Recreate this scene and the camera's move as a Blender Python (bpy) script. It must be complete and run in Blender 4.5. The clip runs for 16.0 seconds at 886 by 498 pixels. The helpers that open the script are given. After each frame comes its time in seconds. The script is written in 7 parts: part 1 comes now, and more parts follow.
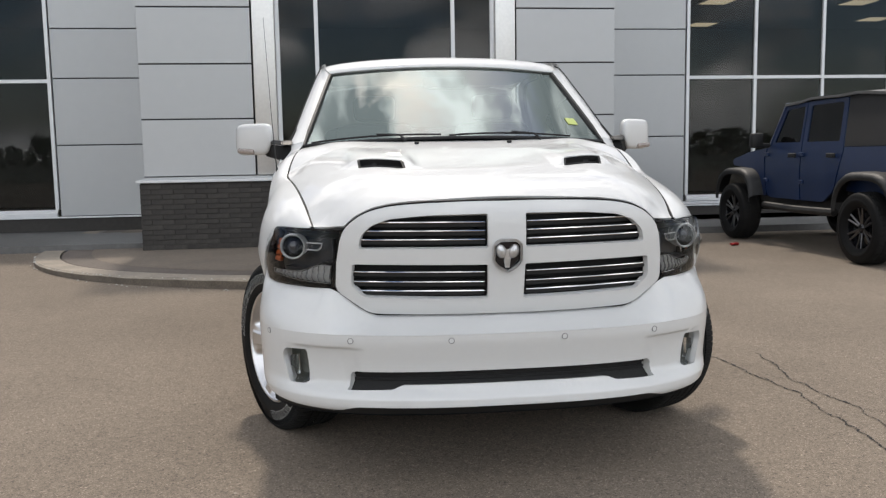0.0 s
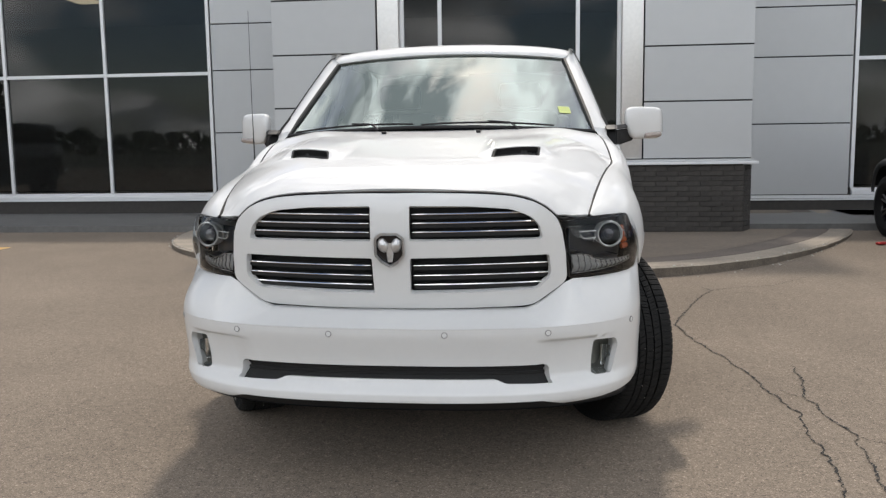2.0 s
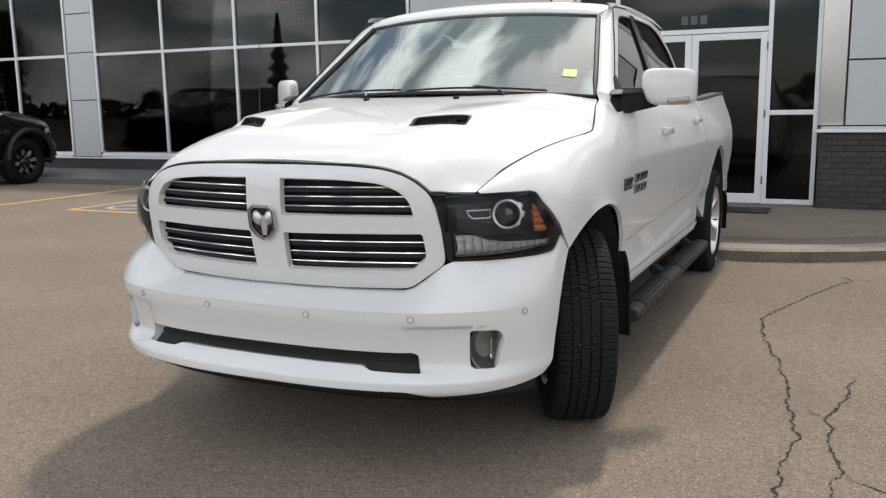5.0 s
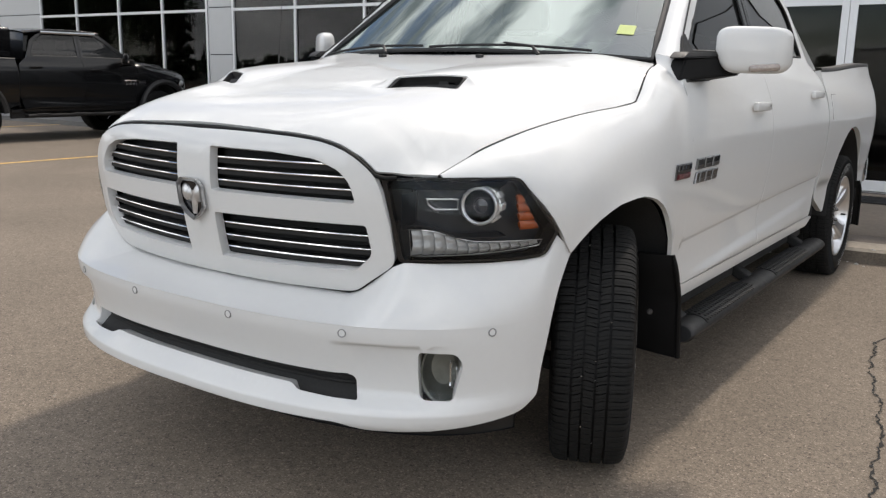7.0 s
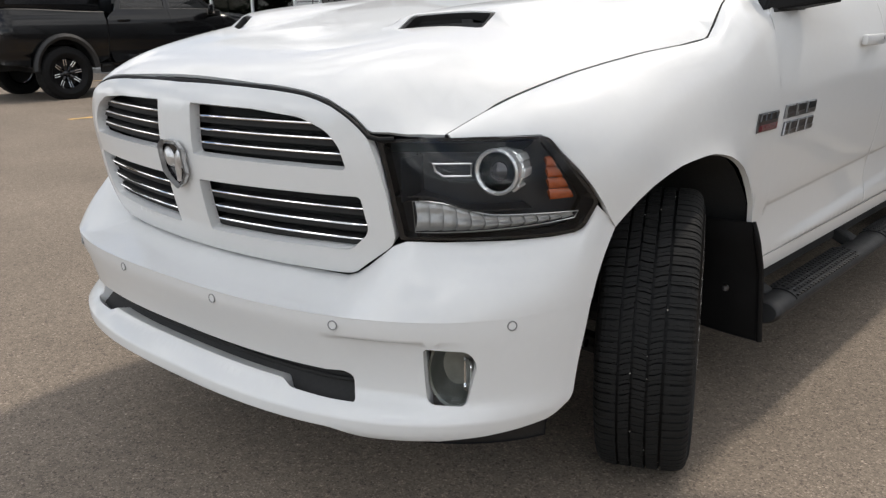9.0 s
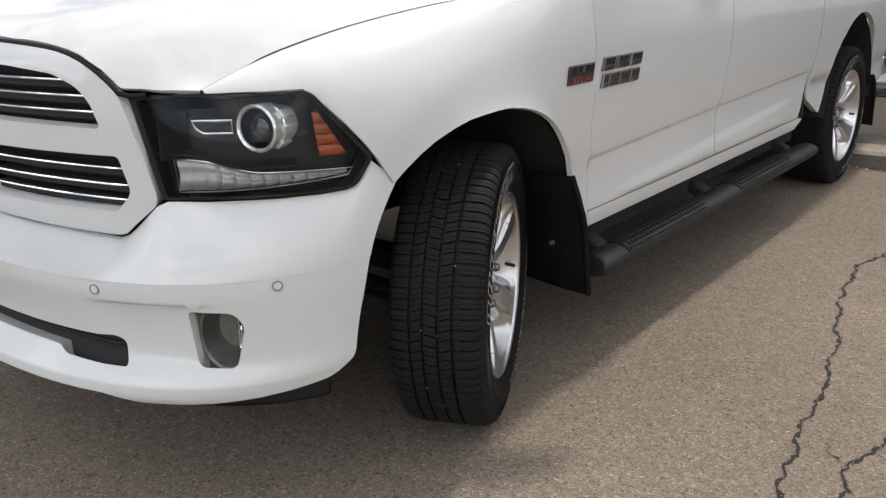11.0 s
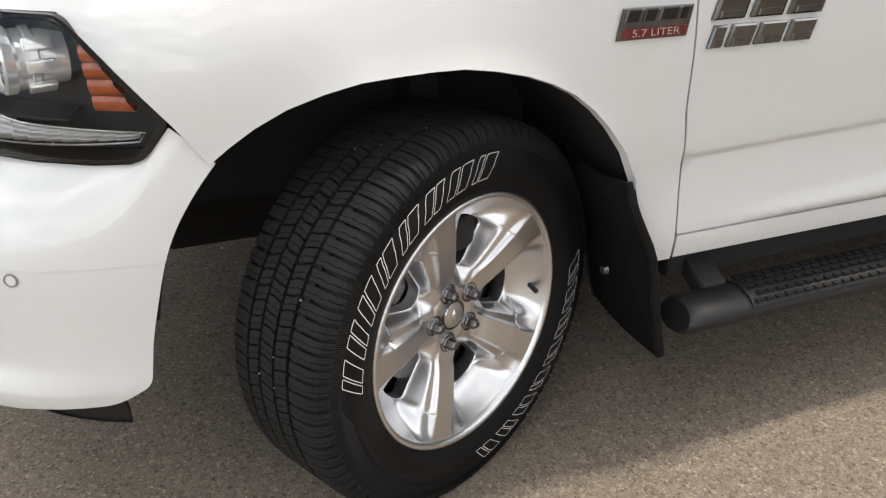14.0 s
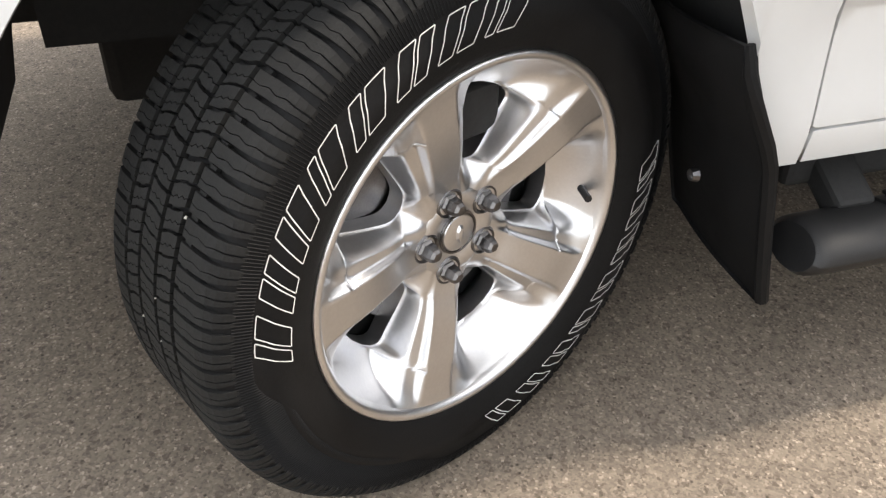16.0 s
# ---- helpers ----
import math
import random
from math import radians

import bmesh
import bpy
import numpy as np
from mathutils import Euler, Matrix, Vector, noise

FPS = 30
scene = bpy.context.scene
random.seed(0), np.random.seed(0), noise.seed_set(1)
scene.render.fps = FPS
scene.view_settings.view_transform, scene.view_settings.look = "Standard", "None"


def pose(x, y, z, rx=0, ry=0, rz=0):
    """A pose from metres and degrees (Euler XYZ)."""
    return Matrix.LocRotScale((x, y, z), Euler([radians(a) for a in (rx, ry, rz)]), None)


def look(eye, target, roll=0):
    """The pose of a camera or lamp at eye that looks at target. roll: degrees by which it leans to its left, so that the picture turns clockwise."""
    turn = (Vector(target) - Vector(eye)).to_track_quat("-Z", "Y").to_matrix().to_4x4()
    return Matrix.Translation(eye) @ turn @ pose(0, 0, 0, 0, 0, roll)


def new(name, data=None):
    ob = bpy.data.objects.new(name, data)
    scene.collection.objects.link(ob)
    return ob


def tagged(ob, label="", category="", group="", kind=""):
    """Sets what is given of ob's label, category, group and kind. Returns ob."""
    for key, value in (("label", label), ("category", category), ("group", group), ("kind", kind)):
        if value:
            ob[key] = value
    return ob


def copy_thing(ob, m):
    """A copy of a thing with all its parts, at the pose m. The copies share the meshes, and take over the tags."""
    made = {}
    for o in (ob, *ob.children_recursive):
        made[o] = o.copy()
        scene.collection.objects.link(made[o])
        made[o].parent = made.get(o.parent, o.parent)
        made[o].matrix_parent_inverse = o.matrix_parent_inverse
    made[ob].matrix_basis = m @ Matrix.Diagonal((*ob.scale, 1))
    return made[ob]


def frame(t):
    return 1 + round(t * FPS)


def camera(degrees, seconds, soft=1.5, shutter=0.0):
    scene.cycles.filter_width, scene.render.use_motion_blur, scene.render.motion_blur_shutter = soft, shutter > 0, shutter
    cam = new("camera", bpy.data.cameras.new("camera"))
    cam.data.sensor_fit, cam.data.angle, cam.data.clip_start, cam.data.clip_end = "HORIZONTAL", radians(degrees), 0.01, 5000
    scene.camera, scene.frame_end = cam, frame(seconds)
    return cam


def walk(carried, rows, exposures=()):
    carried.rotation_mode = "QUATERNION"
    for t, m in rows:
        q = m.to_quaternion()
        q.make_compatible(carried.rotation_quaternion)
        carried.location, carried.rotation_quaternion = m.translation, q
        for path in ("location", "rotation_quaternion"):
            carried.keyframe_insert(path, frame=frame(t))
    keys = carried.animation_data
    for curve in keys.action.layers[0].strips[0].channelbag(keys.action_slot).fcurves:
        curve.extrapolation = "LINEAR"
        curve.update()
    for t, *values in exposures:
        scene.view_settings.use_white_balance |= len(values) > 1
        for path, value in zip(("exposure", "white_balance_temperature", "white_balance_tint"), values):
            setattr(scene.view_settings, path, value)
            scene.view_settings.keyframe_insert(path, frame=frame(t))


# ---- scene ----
import mathutils

cam = camera(55.0, 16.0, soft=1.3)
METRES, TILT, LEAN, TURN = 6.591, -0.40, 0.60, -6.53
START = (-0.608, -4.215, 1.321)  # the first eye, from the truck's front axle on the ground
ROWS = [
    (0.0, 0.0, 0.0, 0.0, -0.04, -6.07, 0.36),
    (0.5, 0.0452, 0.0068, -0.0013, 3.11, -6.2, 0.37),
    (1.0, 0.0929, 0.0095, -0.0016, 7.91, -6.29, -0.21),
    (1.5, 0.1375, 0.0155, 0.0001, 11.62, -6.71, -0.18),
    (2.0, 0.1784, 0.0333, 0.002, 13.52, -6.9, 0.13),
    (2.5, 0.2211, 0.0415, 0.0021, 15.81, -6.72, 0.23),
    (3.0, 0.2601, 0.0517, 0.0033, 19.42, -7.47, -0.38),
    (5.5, 0.3828, 0.1831, 0.0054, 34.96, -9.62, -0.58),
    (6.0, 0.3954, 0.2209, 0.0062, 38.65, -9.86, -1.84),
    (6.5, 0.3906, 0.2514, 0.0033, 40.11, -10.57, -2.08),
    (7.0, 0.3762, 0.2788, 0.0038, 41.8, -11.81, -1.73),
    (7.5, 0.3613, 0.3096, 0.0011, 44.3, -13.11, -1.54),
    (8.0, 0.3505, 0.3319, 0.0011, 46.71, -14.27, -1.27),
    (10.5, 0.387, 0.367, 0.0024, 48.35, -16.96, 0.74),
    (11.0, 0.3967, 0.3968, -0.0001, 45.14, -18.36, 0.16),
    (11.5, 0.4032, 0.4291, 0.0013, 48.59, -19.88, -0.96),
    (12.0, 0.4148, 0.4684, 0.0016, 55.63, -20.98, -2.04),
    (12.5, 0.4111, 0.5011, 0.0019, 60.53, -21.4, -2.4),
    (13.0, 0.398, 0.5339, 0.0032, 63.41, -22.07, -2.2),
    (13.5, 0.3876, 0.568, 0.0013, 68.65, -23.74, -1.63),
    (14.0, 0.3744, 0.5928, 0.0002, 73.9, -26.33, -1.03),
    (14.5, 0.3508, 0.6056, -0.0064, 75.49, -29.82, -0.65),
    (15.0, 0.3302, 0.6126, -0.0134, 76.24, -33.55, -1.18),
    (15.5, 0.3154, 0.6237, -0.0195, 78.84, -36.28, -1.35),
    (16.0, 0.2996, 0.6311, -0.0306, 80.26, -36.94, -1.24),
]
EXPOSURES = [(0.0, -0.21, 6610, 12), (3.0, -0.20, 6620, 12), (6.0, -0.14, 6620, 12), (8.0, -0.24, 6590, 12), (11.0, -0.10, 6670, 12), (13.0, 0.05, 6800, 12), (14.5, 0.57, 6870, 12), (16.0, 0.88, 6830, 12)]
walk(cam, [(t, pose(*START, TILT, LEAN, TURN) @ pose(METRES * x, METRES * y, METRES * z, 90 + pitch, roll, yaw)) for t, x, y, z, yaw, pitch, roll in ROWS], EXPOSURES)

# ---------- light ----------
SUN_ELEV, SUN_FROM = 54.5, -3.0   # degrees; the sun stands behind the building, a little towards the truck's right side
world = bpy.data.worlds.new("sky")
scene.world = world
world.use_nodes = True
wn, wl = world.node_tree.nodes, world.node_tree.links
wn.clear()
sky = wn.new("ShaderNodeTexSky")
sky.sky_type = "NISHITA"
sky.sun_disc = False
sky.sun_elevation = radians(SUN_ELEV)
sky.sun_rotation = radians(SUN_FROM)
sky.air_density, sky.dust_density = 1.0, 1.5
w_co = wn.new("ShaderNodeTexCoord")
w_map = wn.new("ShaderNodeMapping")
w_map.inputs["Scale"].default_value = (1.0, 1.0, 2.2)
w_map.inputs["Location"].default_value = (1.7, 0.35, 0.6)
cloud = wn.new("ShaderNodeTexNoise")
cloud.inputs["Scale"].default_value = 3.4
cloud.inputs["Detail"].default_value = 9.0
cloud.inputs["Roughness"].default_value = 0.58
cloud.inputs["Distortion"].default_value = 0.35
cover = wn.new("ShaderNodeValToRGB")
cover.color_ramp.elements[0].position, cover.color_ramp.elements[1].position = 0.42, 0.52
tone = wn.new("ShaderNodeTexNoise")
tone.inputs["Scale"].default_value = 5.5
tone.inputs["Detail"].default_value = 8.0
tone_ramp = wn.new("ShaderNodeValToRGB")
tone_ramp.color_ramp.elements[0].position, tone_ramp.color_ramp.elements[1].position = 0.40, 0.60
tone_ramp.color_ramp.elements[0].color = (3.8, 4.2, 4.45, 1)
tone_ramp.color_ramp.elements[1].color = (16.6, 16.8, 16.9, 1)
w_mix = wn.new("ShaderNodeMixRGB")
w_bg = wn.new("ShaderNodeBackground")
w_bg.inputs["Strength"].default_value = 0.127
w_out = wn.new("ShaderNodeOutputWorld")
wl.new(w_co.outputs["Generated"], w_map.inputs["Vector"])
wl.new(w_map.outputs["Vector"], cloud.inputs["Vector"])
wl.new(w_map.outputs["Vector"], tone.inputs["Vector"])
wl.new(cloud.outputs["Fac"], cover.inputs["Fac"])
wl.new(tone.outputs["Fac"], tone_ramp.inputs["Fac"])
wl.new(cover.outputs["Color"], w_mix.inputs["Fac"])
wl.new(sky.outputs["Color"], w_mix.inputs["Color1"])
wl.new(tone_ramp.outputs["Color"], w_mix.inputs["Color2"])
# thin cloud scatters the sun's light forward: the sky brightens towards the sun
dot = wn.new("ShaderNodeVectorMath")
dot.operation = "DOT_PRODUCT"
dot.inputs[1].default_value = (math.sin(radians(SUN_FROM)) * math.cos(radians(SUN_ELEV)), math.cos(radians(SUN_FROM)) * math.cos(radians(SUN_ELEV)), math.sin(radians(SUN_ELEV)))
lift = wn.new("ShaderNodeMath")
lift.operation = "POWER"
lift.inputs[1].default_value = 7.0
lift.use_clamp = True
gain = wn.new("ShaderNodeMath")
gain.operation = "MULTIPLY_ADD"
gain.inputs[1].default_value, gain.inputs[2].default_value = 0.50, 0.88
bright = wn.new("ShaderNodeVectorMath")
bright.operation = "SCALE"
wl.new(w_co.outputs["Generated"], dot.inputs[0])
wl.new(dot.outputs["Value"], lift.inputs[0])
wl.new(lift.outputs[0], gain.inputs[0])
wl.new(w_mix.outputs["Color"], bright.inputs[0])
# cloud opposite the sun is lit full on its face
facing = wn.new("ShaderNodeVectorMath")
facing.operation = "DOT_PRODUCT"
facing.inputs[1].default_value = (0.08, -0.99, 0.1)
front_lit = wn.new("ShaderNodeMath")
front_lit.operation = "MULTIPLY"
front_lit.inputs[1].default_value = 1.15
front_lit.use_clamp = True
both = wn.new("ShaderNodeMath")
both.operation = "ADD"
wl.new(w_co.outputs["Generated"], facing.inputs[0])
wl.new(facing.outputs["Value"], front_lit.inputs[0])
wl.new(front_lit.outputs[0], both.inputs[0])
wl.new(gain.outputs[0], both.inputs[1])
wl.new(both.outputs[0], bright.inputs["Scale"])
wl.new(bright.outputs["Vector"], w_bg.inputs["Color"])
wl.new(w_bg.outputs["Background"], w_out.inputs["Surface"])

sun = new("sun", bpy.data.lights.new("sun", "SUN"))
sun.data.energy, sun.data.angle, sun.data.color = 2.80, radians(4.0), (1.0, 0.92, 0.81)
_e, _a = radians(SUN_ELEV), radians(SUN_FROM)
sun.matrix_world = look((30 * math.sin(_a) * math.cos(_e), 30 * math.cos(_a) * math.cos(_e), 30 * math.sin(_e)), (0, 0, 0))
scene.view_settings.exposure = 0.0


# ---------- materials ----------
def material(name, base, rough=0.5, metal=0.0, vary=0.0, scale=8.0, bump=0.0, bump_scale=120.0, coat=0.0, spec=0.5, dark=None, per_object=0.0):
    """A surface with colour variation at two scales and a fine relief."""
    m = bpy.data.materials.new(name)
    m.use_nodes = True
    n, l = m.node_tree.nodes, m.node_tree.links
    b = n["Principled BSDF"]
    b.inputs["Base Color"].default_value = (*base, 1)
    b.inputs["Roughness"].default_value = rough
    b.inputs["Metallic"].default_value = metal
    b.inputs["Specular IOR Level"].default_value = spec
    b.inputs["Coat Weight"].default_value = coat
    b.inputs["Coat Roughness"].default_value = 0.04
    co = n.new("ShaderNodeTexCoord")
    if vary or per_object:
        big, fine = n.new("ShaderNodeTexNoise"), n.new("ShaderNodeTexNoise")
        big.inputs["Scale"].default_value, fine.inputs["Scale"].default_value = scale, scale * 14
        big.inputs["Detail"].default_value = fine.inputs["Detail"].default_value = 5
        l.new(co.outputs["Object"], big.inputs["Vector"])
        l.new(co.outputs["Object"], fine.inputs["Vector"])
        add = n.new("ShaderNodeMath")
        add.operation = "MULTIPLY_ADD"
        add.inputs[1].default_value = 0.5
        l.new(fine.outputs["Fac"], add.inputs[0])
        half = n.new("ShaderNodeMath")
        half.operation = "MULTIPLY"
        half.inputs[1].default_value = 0.5
        l.new(big.outputs["Fac"], half.inputs[0])
        l.new(half.outputs[0], add.inputs[2])
        ramp = n.new("ShaderNodeValToRGB")
        ramp.color_ramp.elements[0].position, ramp.color_ramp.elements[1].position = 0.36, 0.64
        lo = dark or tuple(c * (1 - vary) for c in base)
        hi = tuple(min(1, c * (1 + 0.6 * vary)) for c in base)
        ramp.color_ramp.elements[0].color, ramp.color_ramp.elements[1].color = (*lo, 1), (*hi, 1)
        l.new(add.outputs[0], ramp.inputs["Fac"])
        out = ramp.outputs["Color"]
        if per_object:
            info = n.new("ShaderNodeObjectInfo")
            val = n.new("ShaderNodeMapRange")
            val.inputs["To Min"].default_value, val.inputs["To Max"].default_value = 1 - per_object, 1 + per_object
            l.new(info.outputs["Random"], val.inputs["Value"])
            hsv = n.new("ShaderNodeHueSaturation")
            l.new(val.outputs["Result"], hsv.inputs["Value"])
            l.new(out, hsv.inputs["Color"])
            out = hsv.outputs["Color"]
        l.new(out, b.inputs["Base Color"])
        rr = n.new("ShaderNodeMapRange")
        rr.inputs["To Min"].default_value, rr.inputs["To Max"].default_value = rough * 0.8, min(1, rough * 1.2)
        l.new(big.outputs["Fac"], rr.inputs["Value"])
        l.new(rr.outputs["Result"], b.inputs["Roughness"])
    if bump:
        bn, bp = n.new("ShaderNodeTexNoise"), n.new("ShaderNodeBump")
        bn.inputs["Scale"].default_value, bn.inputs["Detail"].default_value = bump_scale, 4
        bp.inputs["Strength"].default_value, bp.inputs["Distance"].default_value = bump, 0.002
        l.new(co.outputs["Object"], bn.inputs["Vector"])
        l.new(bn.outputs["Fac"], bp.inputs["Height"])
        l.new(bp.outputs["Normal"], b.inputs["Normal"])
    return m


def thin_glass(name, tint, gloss=(1.0, 1.0, 1.0), ior=1.5, rough=0.0):
    """A pane: it mirrors by Fresnel and lets the rest through, tinted."""
    m = bpy.data.materials.new(name)
    m.use_nodes = True
    n, l = m.node_tree.nodes, m.node_tree.links
    n.clear()
    out, mix, tr, gl, fr = (n.new("ShaderNode" + k) for k in ("OutputMaterial", "MixShader", "BsdfTransparent", "BsdfGlossy", "Fresnel"))
    tr.inputs["Color"].default_value = (*tint, 1)
    gl.inputs["Roughness"].default_value = rough
    gl.inputs["Color"].default_value = (*gloss, 1)
    fr.inputs["IOR"].default_value = ior
    l.new(fr.outputs[0], mix.inputs[0])
    l.new(tr.outputs[0], mix.inputs[1])
    l.new(gl.outputs[0], mix.inputs[2])
    l.new(mix.outputs[0], out.inputs["Surface"])
    return m


def glow(name, colour, strength):
    m = bpy.data.materials.new(name)
    m.use_nodes = True
    b = m.node_tree.nodes["Principled BSDF"]
    b.inputs["Base Color"].default_value = (*colour, 1)
    b.inputs["Emission Color"].default_value = (*colour, 1)
    b.inputs["Emission Strength"].default_value = strength
    return m


def asphalt_material():
    """Old bleached asphalt: bitumen, light and dark stone chips, broad stains."""
    m = bpy.data.materials.new("asphalt")
    m.use_nodes = True
    n, l = m.node_tree.nodes, m.node_tree.links
    b = n["Principled BSDF"]
    b.inputs["Roughness"].default_value = 0.92
    b.inputs["Specular IOR Level"].default_value = 0.25
    co = n.new("ShaderNodeTexCoord")
    chips = n.new("ShaderNodeTexVoronoi")
    chips.inputs["Scale"].default_value = 235
    chips.inputs["Randomness"].default_value = 1
    chip_ramp = n.new("ShaderNodeValToRGB")
    e = chip_ramp.color_ramp.elements
    e[0].position, e[0].color = 0.0, (0.090, 0.073, 0.057, 1)
    e[1].position, e[1].color = 1.0, (0.275, 0.228, 0.182, 1)
    for p, c in ((0.10, (0.118, 0.097, 0.076)), (0.32, (0.139, 0.114, 0.090)), (0.70, (0.161, 0.133, 0.105)), (0.93, (0.192, 0.159, 0.126))):
        k = e.new(p)
        k.color = (*c, 1)
    sep = n.new("ShaderNodeSeparateColor")
    l.new(co.outputs["Object"], chips.inputs["Vector"])
    l.new(chips.outputs["Color"], sep.inputs["Color"])
    l.new(sep.outputs["Red"], chip_ramp.inputs["Fac"])
    stain, grit = n.new("ShaderNodeTexNoise"), n.new("ShaderNodeTexNoise")
    stain.inputs["Scale"].default_value, stain.inputs["Detail"].default_value = 0.55, 7
    stain.inputs["Roughness"].default_value = 0.62
    grit.inputs["Scale"].default_value, grit.inputs["Detail"].default_value = 24, 5
    l.new(co.outputs["Object"], stain.inputs["Vector"])
    l.new(co.outputs["Object"], grit.inputs["Vector"])
    sr, gr = n.new("ShaderNodeMapRange"), n.new("ShaderNodeMapRange")
    sr.inputs["From Min"].default_value, sr.inputs["From Max"].default_value = 0.3, 0.7
    sr.inputs["To Min"].default_value, sr.inputs["To Max"].default_value = 1.00, 1.36
    gr.inputs["From Min"].default_value, gr.inputs["From Max"].default_value = 0.3, 0.7
    gr.inputs["To Min"].default_value, gr.inputs["To Max"].default_value = 0.93, 1.14
    l.new(stain.outputs["Fac"], sr.inputs["Value"])
    l.new(grit.outputs["Fac"], gr.inputs["Value"])
    mul = n.new("ShaderNodeMath")
    mul.operation = "MULTIPLY"
    l.new(sr.outputs["Result"], mul.inputs[0])
    l.new(gr.outputs["Result"], mul.inputs[1])
    hsv = n.new("ShaderNodeHueSaturation")
    l.new(chip_ramp.outputs["Color"], hsv.inputs["Color"])
    # sparse open pits between the stones
    pit, pit_ramp, deep = n.new("ShaderNodeTexVoronoi"), n.new("ShaderNodeMapRange"), n.new("ShaderNodeMath")
    pit.inputs["Scale"].default_value = 42
    pit_ramp.inputs["From Min"].default_value, pit_ramp.inputs["From Max"].default_value = 0.06, 0.15
    pit_ramp.inputs["To Min"].default_value, pit_ramp.inputs["To Max"].default_value = 0.34, 1.0
    # larger stones of the mix, some pale and some dark
    stone, stone_sep, stone_ramp, stony = n.new("ShaderNodeTexVoronoi"), n.new("ShaderNodeSeparateColor"), n.new("ShaderNodeValToRGB"), n.new("ShaderNodeMath")
    stone.inputs["Scale"].default_value = 118
    stony.operation = "MULTIPLY"
    k = stone_ramp.color_ramp.elements
    k[0].position, k[0].color = 0.0, (0.62, 0.62, 0.62, 1)
    k[1].position, k[1].color = 1.0, (1.42, 1.42, 1.42, 1)
    for q, v in ((0.07, 0.86), (0.16, 0.97), (0.88, 1.03), (0.95, 1.16)):
        k.new(q).color = (v, v, v, 1)
    l.new(co.outputs["Object"], stone.inputs["Vector"])
    l.new(stone.outputs["Color"], stone_sep.inputs["Color"])
    l.new(stone_sep.outputs["Blue"], stone_ramp.inputs["Fac"])
    l.new(stone_ramp.outputs["Color"], stony.inputs[0])
    deep.operation = "MULTIPLY"
    l.new(co.outputs["Object"], pit.inputs["Vector"])
    l.new(pit.outputs["Distance"], pit_ramp.inputs["Value"])
    l.new(pit_ramp.outputs["Result"], stony.inputs[1])
    l.new(stony.outputs[0], deep.inputs[0])
    l.new(mul.outputs[0], deep.inputs[1])
    l.new(deep.outputs[0], hsv.inputs["Value"])
    l.new(hsv.outputs["Color"], b.inputs["Base Color"])
    bp = n.new("ShaderNodeBump")
    bp.inputs["Strength"].default_value, bp.inputs["Distance"].default_value = 0.20, 0.003
    l.new(sep.outputs["Green"], bp.inputs["Height"])
    l.new(bp.outputs["Normal"], b.inputs["Normal"])
    return m


WHITE = material("white_paint", (0.63, 0.635, 0.63), 0.45, 0, 0.012, 3, coat=0.75, spec=0.12)
BLACK_PAINT = material("black_paint", (0.003, 0.003, 0.0035), 0.22, 0, 0.2, 3, coat=0.35, spec=0.3)
PLASTIC = material("black_plastic", (0.0085, 0.0085, 0.009), 0.55, 0, 0.25, 20, bump=0.15, bump_scale=500)
GLOSS_BLACK = material("gloss_black", (0.008, 0.008, 0.010), 0.12, 0, 0.2, 9)
MATT_BLACK = material("underbody_black", (0.016, 0.016, 0.016), 0.85, 0, 0.3, 9)
RUBBER = material("tyre_rubber", (0.0075, 0.0075, 0.0078), 0.60, 0, 0.3, 18, bump=0.12, bump_scale=420, spec=0.16)
TREAD_RUBBER = material("worn_tread_rubber", (0.0125, 0.0125, 0.0122), 0.8, 0, 0.35, 22, bump=0.2, bump_scale=300, spec=0.25)
CHROME = material("chrome", (0.80, 0.80, 0.81), 0.06, 1.0, 0.03, 20)
ALUMINIUM = material("polished_aluminium", (0.70, 0.70, 0.71), 0.33, 1.0, 0.05, 14, bump=0.04, bump_scale=60)
STEEL = material("dull_steel", (0.17, 0.165, 0.165), 0.34, 1.0, 0.2, 40)
PEBBLE = material("pale_grit", (0.45, 0.43, 0.39), 0.8, 0, 0.2, 90)
MARK_WHITE = material("white_rubber", (0.72, 0.72, 0.70), 0.6, 0, 0.1, 40)
AMBER = material("amber_reflector", (0.42, 0.085, 0.018), 0.25, 0, 0.35, 60, coat=0.5)
RED_LENS = material("red_lens", (0.45, 0.012, 0.012), 0.15, 0, 0.2, 40, coat=1.0)
BADGE_RED = material("badge_red", (0.12, 0.016, 0.020), 0.3, 0, 0.1, 40)
FOG_BOWL = material("fog_reflector", (0.25, 0.26, 0.24), 0.40, 0.7, 0.2, 30)
LAMP_SILVER = material("lamp_silver", (0.86, 0.86, 0.85), 0.16, 0.55, 0.05, 40)
DRL = material("lamp_reflector", (0.47, 0.47, 0.47), 0.30, 0.3, 0.18, 60, bump=0.4, bump_scale=90)
LAMP_GREY = material("lamp_bezel", (0.017, 0.020, 0.026), 0.36, 0, 0.3, 25)
CHROME_DARK = material("dark_chrome", (0.17, 0.17, 0.175), 0.10, 1.0, 0.1, 40)
TURN_LENS = material("turn_lamp_lens", (0.34, 0.29, 0.26), 0.18, 0.2, 0.3, 60, coat=1.0)
BADGE_SILVER = material("badge_silver", (0.58, 0.58, 0.58), 0.30, 0.7, 0.25, 40)
LENS_GLASS = thin_glass("clear_lens", (0.93, 0.94, 0.94), (0.95, 0.98, 1.0), 1.30)
PROJECTOR = material("projector_glass", (0.012, 0.012, 0.022), 0.03, 0, 0.2, 20, coat=1.0)
